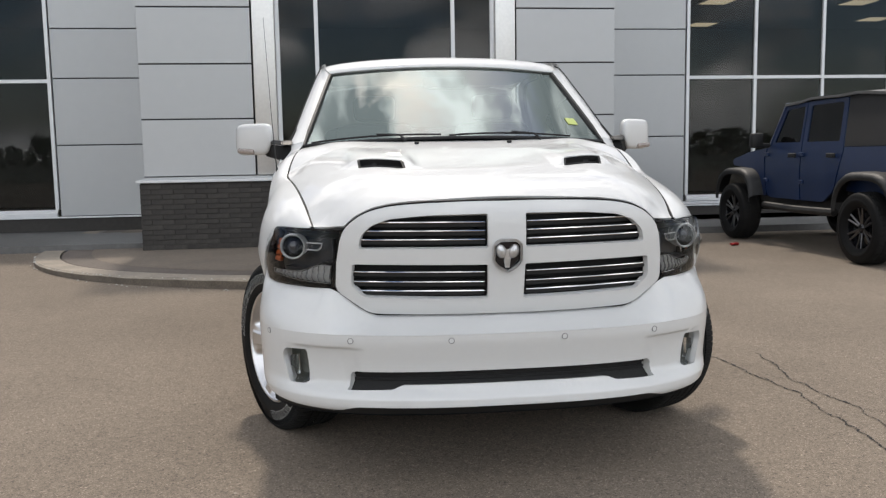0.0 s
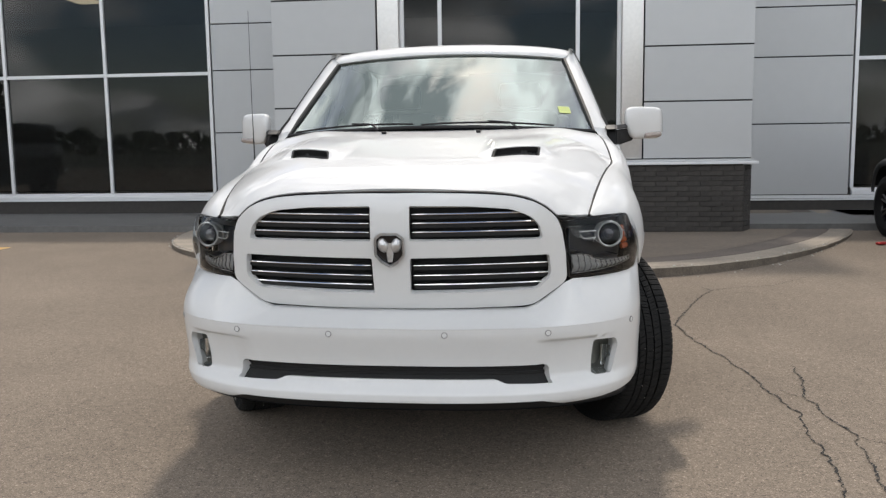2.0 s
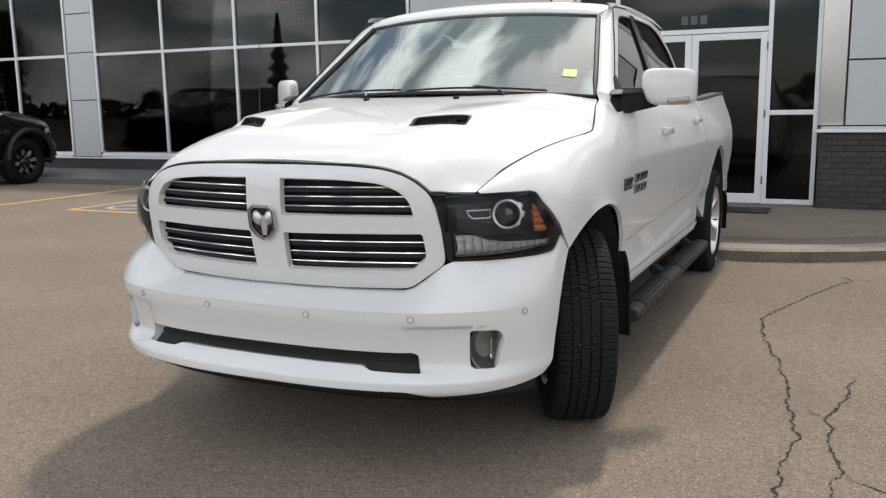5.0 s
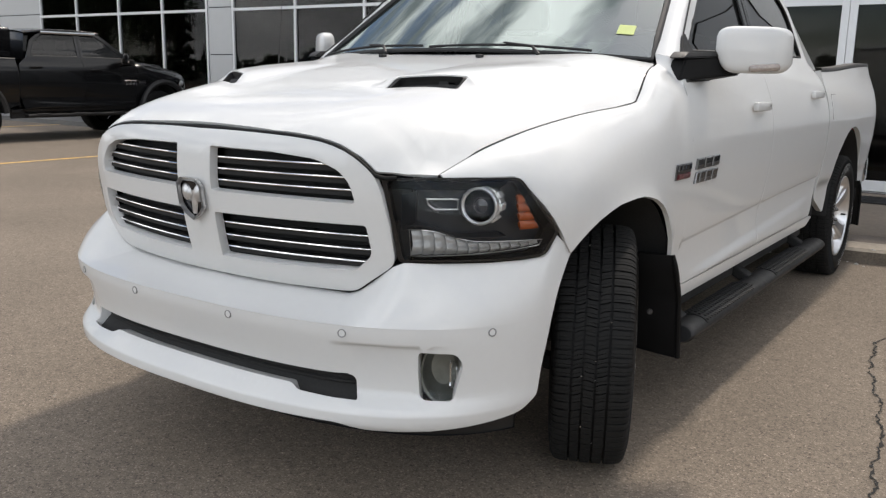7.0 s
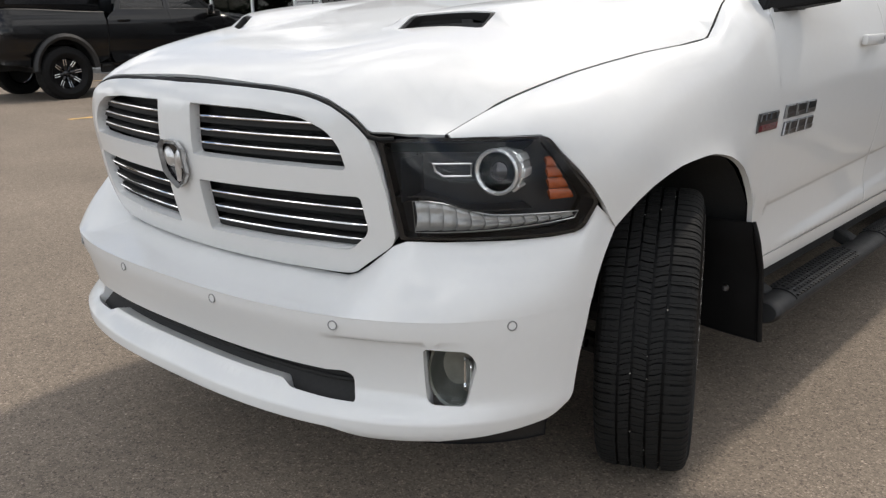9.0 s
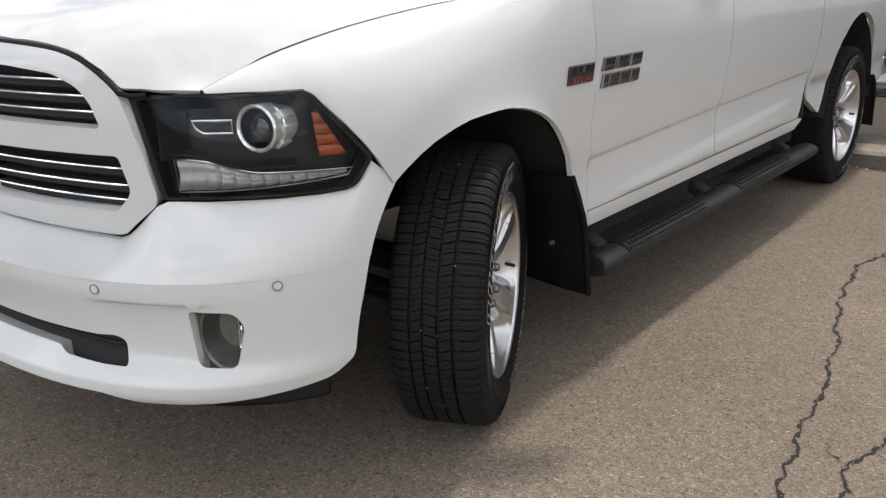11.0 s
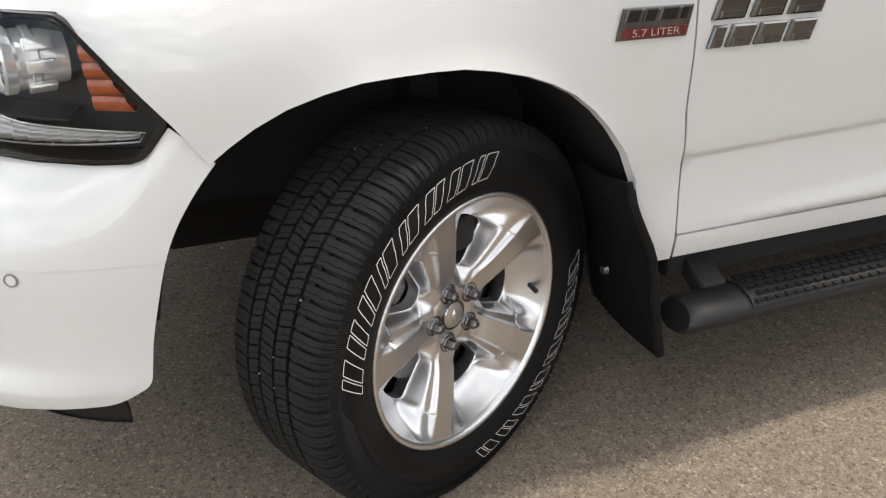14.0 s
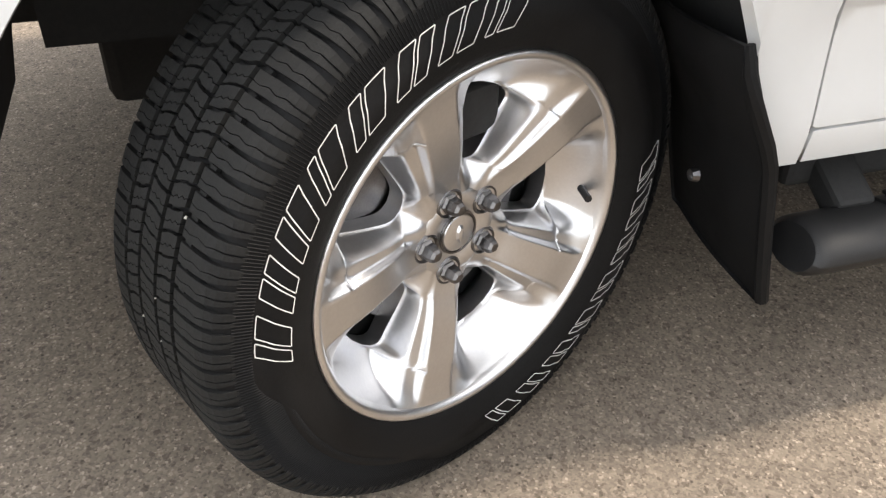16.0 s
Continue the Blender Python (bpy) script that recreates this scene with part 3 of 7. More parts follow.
def build_bumper(truck, paint):
    P = lambda x, z: bumper_phi(z, x=x)
    Y = lambda y, z: bumper_phi(z, y=y)
    right = [(P(0.565, 0.360), 0.360, 0.02), (P(0.645, 0.336), 0.336, 0.03), (P(0.80, 0.340), 0.345), (Y(-0.66, 0.36), 0.362, 0.03), (Y(-0.600, 0.40), 0.40, 0.02), (Y(-0.595, 0.44), 0.44), (Y(-0.589, 0.48), 0.48), (Y(-0.581, 0.52), 0.52), (Y(-0.571, 0.56), 0.56), (Y(-0.561, 0.60), 0.60), (Y(-0.549, 0.640), 0.640)]
    outer = right + mirrored(right)
    intake_r = [(P(0.395, 0.438), 0.438, 0.012), (P(0.43, 0.424), 0.424, 0.012), (P(0.606, 0.420), 0.419, 0.01), (P(0.592, 0.475), 0.477, 0.02), (P(0.57, 0.490), 0.490, 0.01)]
    intake = intake_r + mirrored(intake_r)
    fog = [(P(0.762, 0.425), 0.428, 0.016), (P(0.834, 0.43), 0.428, 0.018), (P(0.854, 0.51), 0.53, 0.02), (P(0.846, 0.567), 0.567, 0.022), (P(0.758, 0.567), 0.567, 0.012)]
    bumper = plate("bumper", outer, [intake, fog, mirrored(fog)], bumper_at, paint, truck, 0.038, 0.045, label="smooth body-coloured bumper with a deep lower lip", edge=0.0015, rows=(0.345, 0.352, 0.362, 0.375, 0.385, 0.395, 0.408, 0.42, 0.435, 0.45, 0.568, 0.574, 0.579, 0.584, 0.589, 0.595, 0.605, 0.625))
    # the shelf above the crease, up to the grille and the headlights
    top = [(0.0, -0.952, 0.688), (0.30, -0.931, 0.687), (0.50, -0.896, 0.687), (0.545, -0.899, 0.704), (0.668, -0.890, 0.798), (0.75, -0.822, 0.795), (0.85, -0.720, 0.795), (0.905, -0.635, 0.796),
           (0.938, -0.560, 0.800), (0.950, -0.512, 0.862), (0.966, -0.452, 0.796)]
    tx = np.array([math.atan2(p[0], BUMP_C - p[1]) for p in top])
    cols = []
    ends = bumper_phi(0.640, y=-0.549)
    for k in np.linspace(-1, 1, 97):
        f = abs(k)
        low = bumper_at(math.copysign(ends * f, k), 0.640)
        low.z -= 0.001
        tt = tx[-1] * f
        hi = Vector([np.interp(tt, tx, [p[i] for p in top]) for i in range(3)])
        hi.x = math.copysign(hi.x, k)
        col = []
        w = step01(0.52, 0.84, f)
        bend = low.lerp(hi, 0.5).lerp(low + Vector((0, 0.006 + 0.016 * step01(0.88, 1.0, f), 0.072)), w)
        bend.z -= 0.005 * (1 - w)
        for t in np.linspace(0, 1, 15):
            p = low * (1 - t) ** 2 + bend * 2 * t * (1 - t) + hi * t * t
            col.append(p)
        cols.append(col)
    grid("bumper_top", cols, paint, bumper, 0.012, flip=True)
    # black insides of the lower intake, with two bars
    rows = [[bumper_at(f, z) * 1.0 + Vector((0, 0.050, 0)) for f in np.linspace(-0.84, 0.84, 33)] for z in (0.39, 0.45, 0.52, 0.56)]
    grid("intake_backing", rows, MATT_BLACK, bumper, 0, flip=False)
    for z in (0.450, 0.472):
        pts = [bumper_at(f, z) + Vector((0, 0.045, 0)) for f in np.linspace(-0.86, 0.86, 41)]
        part("intake_bar", tube_bm(pts, 0.006, 6), MATT_BLACK, bumper, smooth=True)
    rows = [[bumper_at(f, z) + Vector((0, 0.03 + 0.05 * (z < 0.36), 0)) for f in np.linspace(-1.30, 1.30, 53)] for z in (0.356, 0.335, 0.300)]
    grid("air_dam", rows, PLASTIC, bumper, 0.006)
    for s in (1, -1):
        fc = (P(0.762, 0.5) + P(0.848, 0.5)) / 2 * s
        o = bumper_at(fc, 0.497)
        n = (bumper_at(fc + 0.01, 0.497) - bumper_at(fc - 0.01, 0.497)).cross(Vector((0, 0, 1))).normalized()
        turn = Matrix.Translation(o - n * 0.012) @ (-n).to_track_quat("Y", "Z").to_matrix().to_4x4()
        lamp_rows = [[bumper_at(fc + a, z) - n * 0.026 for a in np.linspace(-0.07, 0.07, 9)] for z in np.linspace(0.415, 0.58, 9)]
        fog_lamp = grid("fog_lamp", lamp_rows, LENS_GLASS, bumper, 0.0, label="clear fog lamp with a pale reflector")
        bowl = lathe_bm([(0.0, 0.078), (0.034, 0.074), (0.047, 0.055), (0.055, 0.024), (0.060, 0.022)], 32, "y", m=turn @ Matrix.Diagonal((1.02, 1, 1.50, 1)))
        part("fog_reflector", bowl, FOG_BOWL, fog_lamp, smooth=True)
        # added chrome strip imitates the bright outer edge in the lens; no bulb
        edge = [[turn @ Vector((s * x, y, z)) for z in np.linspace(-0.052, 0.030, 5)] for x, y in ((0.020, 0.052), (0.028, 0.040), (0.035, 0.034), (0.040, 0.020))]
        grid("fog_bulb", edge, CHROME, fog_lamp, 0.003, flip=s < 0)
        part("fog_housing", box_bm(0, 0.092, 0, 0.12, 0.012, 0.17), MATT_BLACK, fog_lamp).matrix_local = turn
    for x, z in ((0.208, 0.617), (0.586, 0.617), (0.908, 0.622)):
        for s in (1, -1):
            f = P(x, z) * s
            o, n = bumper_at(f, z), (bumper_at(f + 0.01, z) - bumper_at(f - 0.01, z)).cross(Vector((0, 0, 1))).normalized()
            q = n.to_track_quat("Z", "Y").to_matrix().to_4x4()
            part("parking_sensor", lathe_bm([(0.0, 0.0015), (0.0095, 0.0015), (0.010, 0.003), (0.0118, 0.003), (0.012, -0.004)], 24, "z", m=Matrix.Translation(o) @ q), SENSOR, bumper, smooth=True)
            part("sensor_face", lathe_bm([(0.0, 0.0022), (0.0088, 0.0022), (0.0092, 0.0)], 24, "z", m=Matrix.Translation(o) @ q), paint, bumper, smooth=True)
    # number plate bracket is absent; the bumper's inner bar closes the gap behind it
    part("bumper_core", box_bm(0, -0.82, 0.63, 1.1, 0.14, 0.14), MATT_BLACK, bumper)
    return bumper


def build_grille(truck, paint):
    r = [(0.30, 0.688), (0.50, 0.692, 0.04), (0.535, 0.700, 0.02), (0.660, 0.790, 0.03), (0.654, 0.90), (0.640, 0.985), (0.624, 1.030, 0.02)] + [(x, NOSE_Z(x) - 0.003) for x in (0.60, 0.58, 0.56, 0.53, 0.50, 0.46, 0.42, 0.36, 0.30, 0.15)]
    outer = r + mirrored(r)
    up = [(0.074, 0.956, 0.008), (0.570, 0.957, 0.016), (0.556, 1.010, 0.02), (0.520, 1.046, 0.02), (0.45, 1.072, 0.02), (0.30, 1.085), (0.074, 1.089, 0.008)]
    lo = [(0.070, 0.751, 0.008), (0.30, 0.754), (0.545, 0.762, 0.02), (0.600, 0.812, 0.02), (0.592, 0.897, 0.012), (0.30, 0.893), (0.073, 0.890, 0.008)]
    g = plate("grille", outer, [up, lo, mirrored(up), mirrored(lo)], grille_at, paint, truck, 0.035, 0.03, label="body-coloured crosshair grille with black slats", edge=0.005)
    for outline in (up, lo):
        upper = outline is up
        for s in (1, -1):
            # chamfered reveal behind each opening
            rows = [[grille_at(s * x, z, 0.072) for x in np.linspace(0.06, 0.60, 13)] for z in np.linspace(0.95 if upper else 0.75, 1.10 if upper else 0.91, 4)]
            grid("grille_backing", rows, MATT_BLACK, g, 0, flip=s < 0)
            zs = (0.9795, 1.013, 1.046) if upper else (0.776, 0.812, 0.851)
            for i, z in enumerate(zs):
                end = ((0.566, 0.552, 0.505) if upper else (0.568, 0.594, 0.594))[i]
                xs = np.linspace(0.082, end, 16)
                lift = lambda x: z + (0.004 if upper else 0.006) * (x / 0.55)
                part("slat_trim", tube_bm([grille_at(s * x, lift(x) + 0.0085, 0.021) for x in xs], [0.0018] + [0.0032] * 14 + [0.0018], 8), CHROME, g, smooth=True)
                V, F = [], []
                for x in xs:
                    for yy, dz in ((0.030, 0.0095), (0.030, -0.0095), (0.066, -0.0095), (0.066, 0.0095)):
                        p = grille_at(s * x, lift(x), yy)
                        V.append((p.x, p.y, p.z + dz))
                for k in range(len(xs) - 1):
                    for e in range(4):
                        a, b = k * 4 + e, k * 4 + (e + 1) % 4
                        F.append((a, b, b + 4, a + 4) if s < 0 else (a, a + 4, b + 4, b))
                F += [(0, 1, 2, 3), tuple(len(V) - 4 + q for q in (3, 2, 1, 0))]
                mesh_object("slat", V, F, MATT_BLACK, g, smooth=False)
    # the badge: a chrome shield with a black field and plain chrome shapes
    shield = [(-0.034, 0.990), (0.034, 0.990), (0.055, 0.972), (0.056, 0.905), (0.034, 0.880), (0.0, 0.861), (-0.034, 0.880), (-0.056, 0.905), (-0.055, 0.972)]
    cz = 0.925
    sc = lambda k: [(x * k, cz + (z - cz) * k, 0.006) for x, z in shield][::-1]
    at = lambda d: (lambda x, z: grille_at(x, z, d))
    e = plate("emblem", sc(1.0), [sc(0.87)], at(-0.006), BADGE_SILVER, g, 0.02, 0.010, label="plain silver shield badge on black field", flip=True)
    plate("emblem_field", sc(0.89), [], at(-0.003), GLOSS_BLACK, e, 0.02, 0.004, flip=True)
    for s in (1, -1):
        o = grille_at(s * 0.0255, 0.944, -0.003)
        part("emblem_shape", lathe_bm([(0.0, -0.013), (0.010, -0.0115), (0.018, -0.006), (0.0215, 0.003)], 24, "y", m=Matrix.Translation(o) @ Matrix.Rotation(radians(16 * s), 4, "Y") @ Matrix.Diagonal((1, 1, 1.38, 1))), BADGE_SILVER, e, smooth=True)
    o = grille_at(0, 0.915, -0.002)
    bm = bmesh.new()
    bmesh.ops.create_cone(bm, cap_ends=True, segments=8, radius1=0.020, radius2=0.009, depth=0.072, matrix=Matrix.Translation(o) @ Matrix.Rotation(radians(180), 4, "X") @ Matrix.Diagonal((1, 0.42, 1, 1)))
    part("emblem_shape", bm, BADGE_SILVER, e, smooth=True)
    part("hood_seal", tube_bm([Vector((x, NOSE_Y(abs(x)) + 0.0045, NOSE_Z(abs(x)) - 0.0055)) for x in np.linspace(-0.66, 0.66, 61)], 0.0060, 8), RUBBER, g)
    # radiator and slam panel behind
    part("radiator", box_bm(0, -0.78, 0.88, 1.30, 0.05, 0.42), MATT_BLACK, g)
    return g


def build_headlight(truck, s):
    H = lambda x=None, y=None: head_phi(x, y)
    base = [(H(0.667), 0.800, 0.008), (H(y=-0.640), 0.799, 0.03), (H(y=-0.560), 0.803, 0.02), (H(y=-0.516), 0.866, 0.012), (H(y=-0.648), 1.030, 0.02), (H(0.745), 1.032), (H(0.624), 1.026, 0.01)]
    chart = lambda d: (lambda u, z: flip_x(head_at(u, z, d), s))
    u0, u1 = H(0.64), H(y=-0.53)

    def lens_at(u, z):
        k = math.sin(math.pi * min(1, max(0, (u - u0) / (u1 - u0)))) * math.sin(math.pi * min(1, max(0, (z - 0.79) / 0.25)))
        return flip_x(head_at(u, z, -0.036 * k), s)
    lamp = plate("headlight", base, [], lens_at, LENS_GLASS, truck, 0.035, 0.0, flip=s < 0, label="smoked projector headlight under a clear lens")
    c = np.mean([p[:2] for p in base], axis=0)
    shrink = lambda k: [(c[0] + (p[0] - c[0]) * k, c[1] + (p[1] - c[1]) * k, *p[2:]) for p in base]
    plate("lamp_edge", shrink(0.998), [shrink(0.945)], chart(0.004), GLOSS_BLACK, lamp, 0.035, 0.05, flip=s < 0)
    plate("lamp_housing", shrink(1.0), [], chart(0.080), LAMP_GREY, lamp, 0.035, 0.0, flip=s < 0)
    # step in the housing: a brow and a floor
    for z0, z1, d0, d1 in ((0.990, 1.018, 0.07, 0.02), (0.902, 0.894, 0.075, 0.026)):
        rows = [[flip_x(head_at(f, z0 + (z1 - z0) * t - (0.034 * step01(0.22, 0.62, q) if z0 < 0.95 else 0), d0 + (d1 - d0) * t), s) for q, f in zip(np.linspace(0, 1, 21), np.linspace(H(0.655), H(y=-0.67), 21))] for t in (0, 0.5, 1)]
        grid("lamp_brow", rows, LAMP_GREY, lamp, 0.004, flip=s < 0)
    rows = [[flip_x(head_at(f, z, d), s) for z in (0.885, 0.935, 0.985)] for f, d in ((H(0.675), 0.012), (H(0.712), 0.055), (H(0.722), 0.078))]
    grid("lamp_cheek", rows, LAMP_GREY, lamp, 0.004, flip=s > 0)
    # projector: silver ring and barrel, clear bulb lens
    turn = Matrix.Translation((s * 0.826, -0.737, 0.953)) @ Matrix.Rotation(radians(14 * s), 4, "Z") @ Matrix.Scale(1.06, 4)
    part("projector_ring", lathe_bm([(0.040, 0.012), (0.042, -0.004), (0.046, -0.008), (0.050, -0.004), (0.050, 0.010), (0.0455, 0.016), (0.0455, 0.030), (0.048, 0.032), (0.048, 0.042), (0.043, 0.046), (0.041, 0.085)], 48, "y", m=turn), LAMP_SILVER, lamp, smooth=True)
    part("projector_shroud", lathe_bm([(0.0415, 0.0), (0.036, 0.016), (0.033, 0.030)], 40, "y", m=turn), CHROME_DARK, lamp, smooth=True)
    part("projector_lens", lathe_bm([(0.0, -0.004), (0.012, -0.002), (0.022, 0.005), (0.029, 0.014), (0.033, 0.028)], 40, "y", m=turn), PROJECTOR, lamp, smooth=True)
    for a in (-34, 4, 50):
        bm = box_bm(0.049, 0.044, 0, 0.010, 0.040, 0.020, 0.003)
        tab = part("barrel_tab", bm, LAMP_SILVER, lamp, smooth=True)
        tab.matrix_local = turn @ Matrix.Rotation(radians(a if s > 0 else 180 - a), 4, "Y")
    # thin chrome frame beside the projector
    f0, f1 = H(0.735), H(0.802)
    loop = [head_at(f, z, 0.035) for f, z in ((f0, 0.969), ((f0 + f1) / 2, 0.969), (f1, 0.969), (f1, 0.941), ((f0 + f1) / 2, 0.941), (f0 + 0.025, 0.941), (f0 + 0.008, 0.952))]
    part("chrome_frame", tube_bm([flip_x(p, s) for p in loop], 0.0026, 6, closed=True), LAMP_SILVER, lamp, smooth=True)
    # running-light strip with stepped reflectors
    fs = np.linspace(H(0.700), H(y=-0.572), 13)
    roof_z = lambda q: 0.882 - 0.030 * step01(0.10, 0.50, q) - 0.010 * q
    floor_z = lambda q: 0.815 + 0.018 * q * q
    for k in range(12):
        a, b = fs[k], fs[k + 1] + 0.004
        rows = []
        for t in np.linspace(0, 1, 9):
            zz = [floor_z(q) + (roof_z(q) - floor_z(q)) * t for q in np.linspace(k / 12, (k + 1) / 12, 4)]
            step = 0.006 * math.sin(math.pi * min(1, t / 0.58)) if t < 0.58 else 0.004 * math.sin(math.pi * (t - 0.58) / 0.42) - 0.002
            lean = 0.010 * (0.5 - abs(t - 0.5))
            rows.append([flip_x(head_at(a + lean * (k < 11) + (b - a) * w, z, 0.030 - step + 0.008 * w * w), s) for w, z in zip((0, 0.33, 0.66, 1), zz)])
        grid("running_light_cell", rows, DRL, lamp, 0.004, flip=s < 0)
    qs = np.linspace(0, 1, 18)
    loop = [head_at(f, roof_z(q) + 0.003, 0.028) for q, f in zip(qs, np.linspace(H(0.695), H(y=-0.558), 18))] + [head_at(f, floor_z(q) - 0.003, 0.028) for q, f in zip(qs[::-1], np.linspace(H(y=-0.568), H(0.700), 18))]
    part("running_light_rim", tube_bm([flip_x(p, s) for p in loop], 0.0016, 6, closed=True), LAMP_SILVER, lamp, smooth=True)
    # amber marker: a wedge of four steps, narrow at the top
    for k in range(4):
        z1, z0 = 0.978 - 0.0255 * k, 0.978 - 0.0255 * (k + 1) + 0.0015
        rows = []
        for t in (0, 0.25, 0.75, 1):
            z = z0 + (z1 - z0) * t
            q = (0.978 - z) / 0.102
            ya, yb = -0.640 + 0.012 * q, -0.628 + 0.060 * q
            rows.append([flip_x(head_at(H(y=ya + (yb - ya) * w), z, 0.034 - 0.007 * math.sin(math.pi * t)), s) for w in (0, 0.5, 1)])
        grid("amber_reflector", rows, AMBER, lamp, 0.012, flip=s < 0)
    return lamp


def build_hood(truck, paint):
    r = [(0.30, NOSE_Y(0.3)), (0.45, NOSE_Y(0.45)), (0.55, NOSE_Y(0.55)), (0.617, NOSE_Y(0.617), 0.01), (0.68, NOSE_Y(0.68)), (0.739, -0.815)]
    r = [(x, y + 0.007, *k) for x, y, *k in r]
    r += [(SHUT_X(y) - 0.0042, y) for y in (-0.70, -0.60, -0.50, -0.40, -0.30, -0.145, 0.0)] + [(SHUT_X(y) - 0.004, y) for y in (0.115, 0.14, 0.20, 0.26, 0.32)] + [(SHUT_X(0.38) - 0.004, 0.38), (0.836, 0.425, 0.006), (0.60, 0.330), (0.30, 0.258)]
    outer = r + mirrored(r)
    scoop = [(0.346, -0.566, 0.014), (0.548, -0.462, 0.016), (0.556, -0.390, 0.018), (0.358, -0.504, 0.018)]
    hood = plate("hood", outer, [scoop, mirrored(scoop)], hood_at, paint, truck, 0.04, 0.009, label="white steel bonnet with two raised nostrils")
    for s in (1, -1):
        sc = scoop if s > 0 else mirrored(scoop)
        cx, cy = np.mean([p[0] for p in sc]), np.mean([p[1] for p in sc])
        grow = lambda k: [(cx + (p[0] - cx) * k, cy + (p[1] - cy) * k, *p[2:]) for p in sc]
        frame_ = plate("hood_scoop", grow(1.02), [grow(0.90)], lambda x, y: hood_at(x, y) - Vector((0, 0, 0.004)), PLASTIC, hood, 0.03, 0.03, label="black plastic hood scoop grille")
        plate("scoop_floor", grow(0.98), [], lambda x, y: hood_at(x, y) - Vector((0, 0, 0.030)), MATT_BLACK, frame_, 0.03, 0.0)
    for s in (1, -1):
        part("shut_line_seal", tube_bm([Vector((s * SHUT_X(y), y, SHUT_Z(y) - 0.009)) for y in np.linspace(-0.81, 0.36, 30)], 0.008, 6), RUBBER, hood)
    for x in (0.24, -0.24):
        p = hood_at(x, 0.15)
        part("washer_jet", box_bm(p.x, p.y, p.z + 0.006, 0.022, 0.03, 0.014, 0.004), PLASTIC, hood)
    return hood


def build_cab(truck, paint):
    # windscreen
    def screen(u, t):
        b = Vector((0.822 * u, 0.435 - 0.20 * (1 - u * u), 1.366 + 0.030 * (1 - u * u)))
        e = Vector((0.676 * u, 1.030 - 0.10 * (1 - u * u), 1.792 + 0.030 * (1 - u * u)))
        p = b.lerp(e, t)
        p.z += 0.003 * math.sin(math.pi * t)
        return p
    ws = grid("windshield", [[screen(u, t) for u in np.linspace(-1, 1, 33)] for t in np.linspace(0, 1, 13)], WINDSCREEN, truck, 0.0, label="laminated windscreen mirroring a cloudy sky")
    rim = [screen(-1, t) for t in np.linspace(0.99, 0, 12)][:-1] + [screen(u, 0) for u in np.linspace(-1, 1, 25)] + [screen(1, t) for t in np.linspace(0, 0.99, 12)][1:]
    part("windshield_seal", tube_bm([p + Vector((0, -0.003, 0.003)) for p in rim], [0.013] * 10 + [0.009] * 27 + [0.013] * (len(rim) - 37), 6), PLASTIC, ws, smooth=True)
    cowl = [[Vector((x, 0.235 + 0.14 * (x / 0.82) ** 2 + dy, 1.350 + 0.028 * (1 - (x / 0.82) ** 2) + dz)) for x in np.linspace(-0.83, 0.83, 21)] for dy, dz in ((-0.06, -0.008), (0.03, -0.002), (0.12, 0.01))]
    grid("cowl_panel", cowl, PLASTIC, truck, 0.0)
    # roof
    rows = []
    for t in [0, 0.008, 0.018, 0.03, 0.045, 0.065, 0.09, 0.12, *np.linspace(0.16, 1, 14)]:
        y = 1.045 + (2.50 - 1.045) * t
        zc = curve((1.045, 1.890), (1.20, 1.908), (1.6, 1.920), (2.1, 1.908), (2.50, 1.868))(y)
        row = []
        for u in np.linspace(-1, 1, 33):
            a = abs(u)
            x = math.copysign(0.722 * a, u)
            z = zc - 0.040 * a**2.2 - 0.012 * a**12
            yy = y - (1 - t) ** 6 * 0.10 * (1 - a * a) + (0.0 if t < 1 else 0)
            p = Vector((x, yy, z))
            k = max(0, 1 - t / 0.13) ** 3
            row.append(p.lerp(screen(u, 1) + Vector((0, -0.006, 0.010)), k))
        rows.append(row)
    grid("roof", rows, paint, truck, 0.02, label="white steel cab roof")
    back = [[Vector((x * (0.93 - 0.22 * t), 2.63 - 0.15 * t, 1.36 + (0.49 - 0.052 * x * x) * t)) for x in np.linspace(-1, 1, 9)] for t in np.linspace(0, 1, 5)]
    grid("cab_back", back, paint, truck, 0.0, flip=True)
    for s in (1, -1):
        ch = lambda y, z: flip_x(side_at(y, z), s)
        # A-pillar between windscreen and door frame
        rows = []
        for t in np.linspace(0.05, 1.03, 14):
            a = flip_x(screen(1, t), s) + Vector((s * 0.006, 0, 0.002))
            z = 1.335 + (1.858 - 1.335) * t
            b = ch(0.455 + 0.70 * t, z)
            mid = a.lerp(b, 0.5) + Vector((s * 0.012, -0.020, 0.010))
            rows.append([(1 - w) ** 2 * a + 2 * w * (1 - w) * mid + w * w * b for w in np.linspace(0, 1, 7)])
        grid("a_pillar", rows, paint, truck, 0.0, flip=s > 0)
        # white corner of the cowl between wing, bonnet and pillar
        rows = []
        for y in (0.355, 0.38, 0.405, 0.43, 0.46, 0.49):
            rows.append([Vector((s * (SIDE(z) - 0.014), y, z)) for z in (1.05, 1.12, 1.19, 1.26)])
        grid("cowl_inner", rows, paint, truck, 0.0, flip=s < 0)
        # the wing's rear edge runs up smoothly into the pillar
        edge_ = [p for p in fender_rows(s)[-1] if p.z > 1.245]
        foot = []
        a, b = flip_x(screen(1, 0.05), s) + Vector((s * 0.006, 0, 0.002)), ch(0.455 + 0.70 * 0.05, 1.335 + 0.523 * 0.05)
        mid = a.lerp(b, 0.5) + Vector((s * 0.012, -0.020, 0.010))
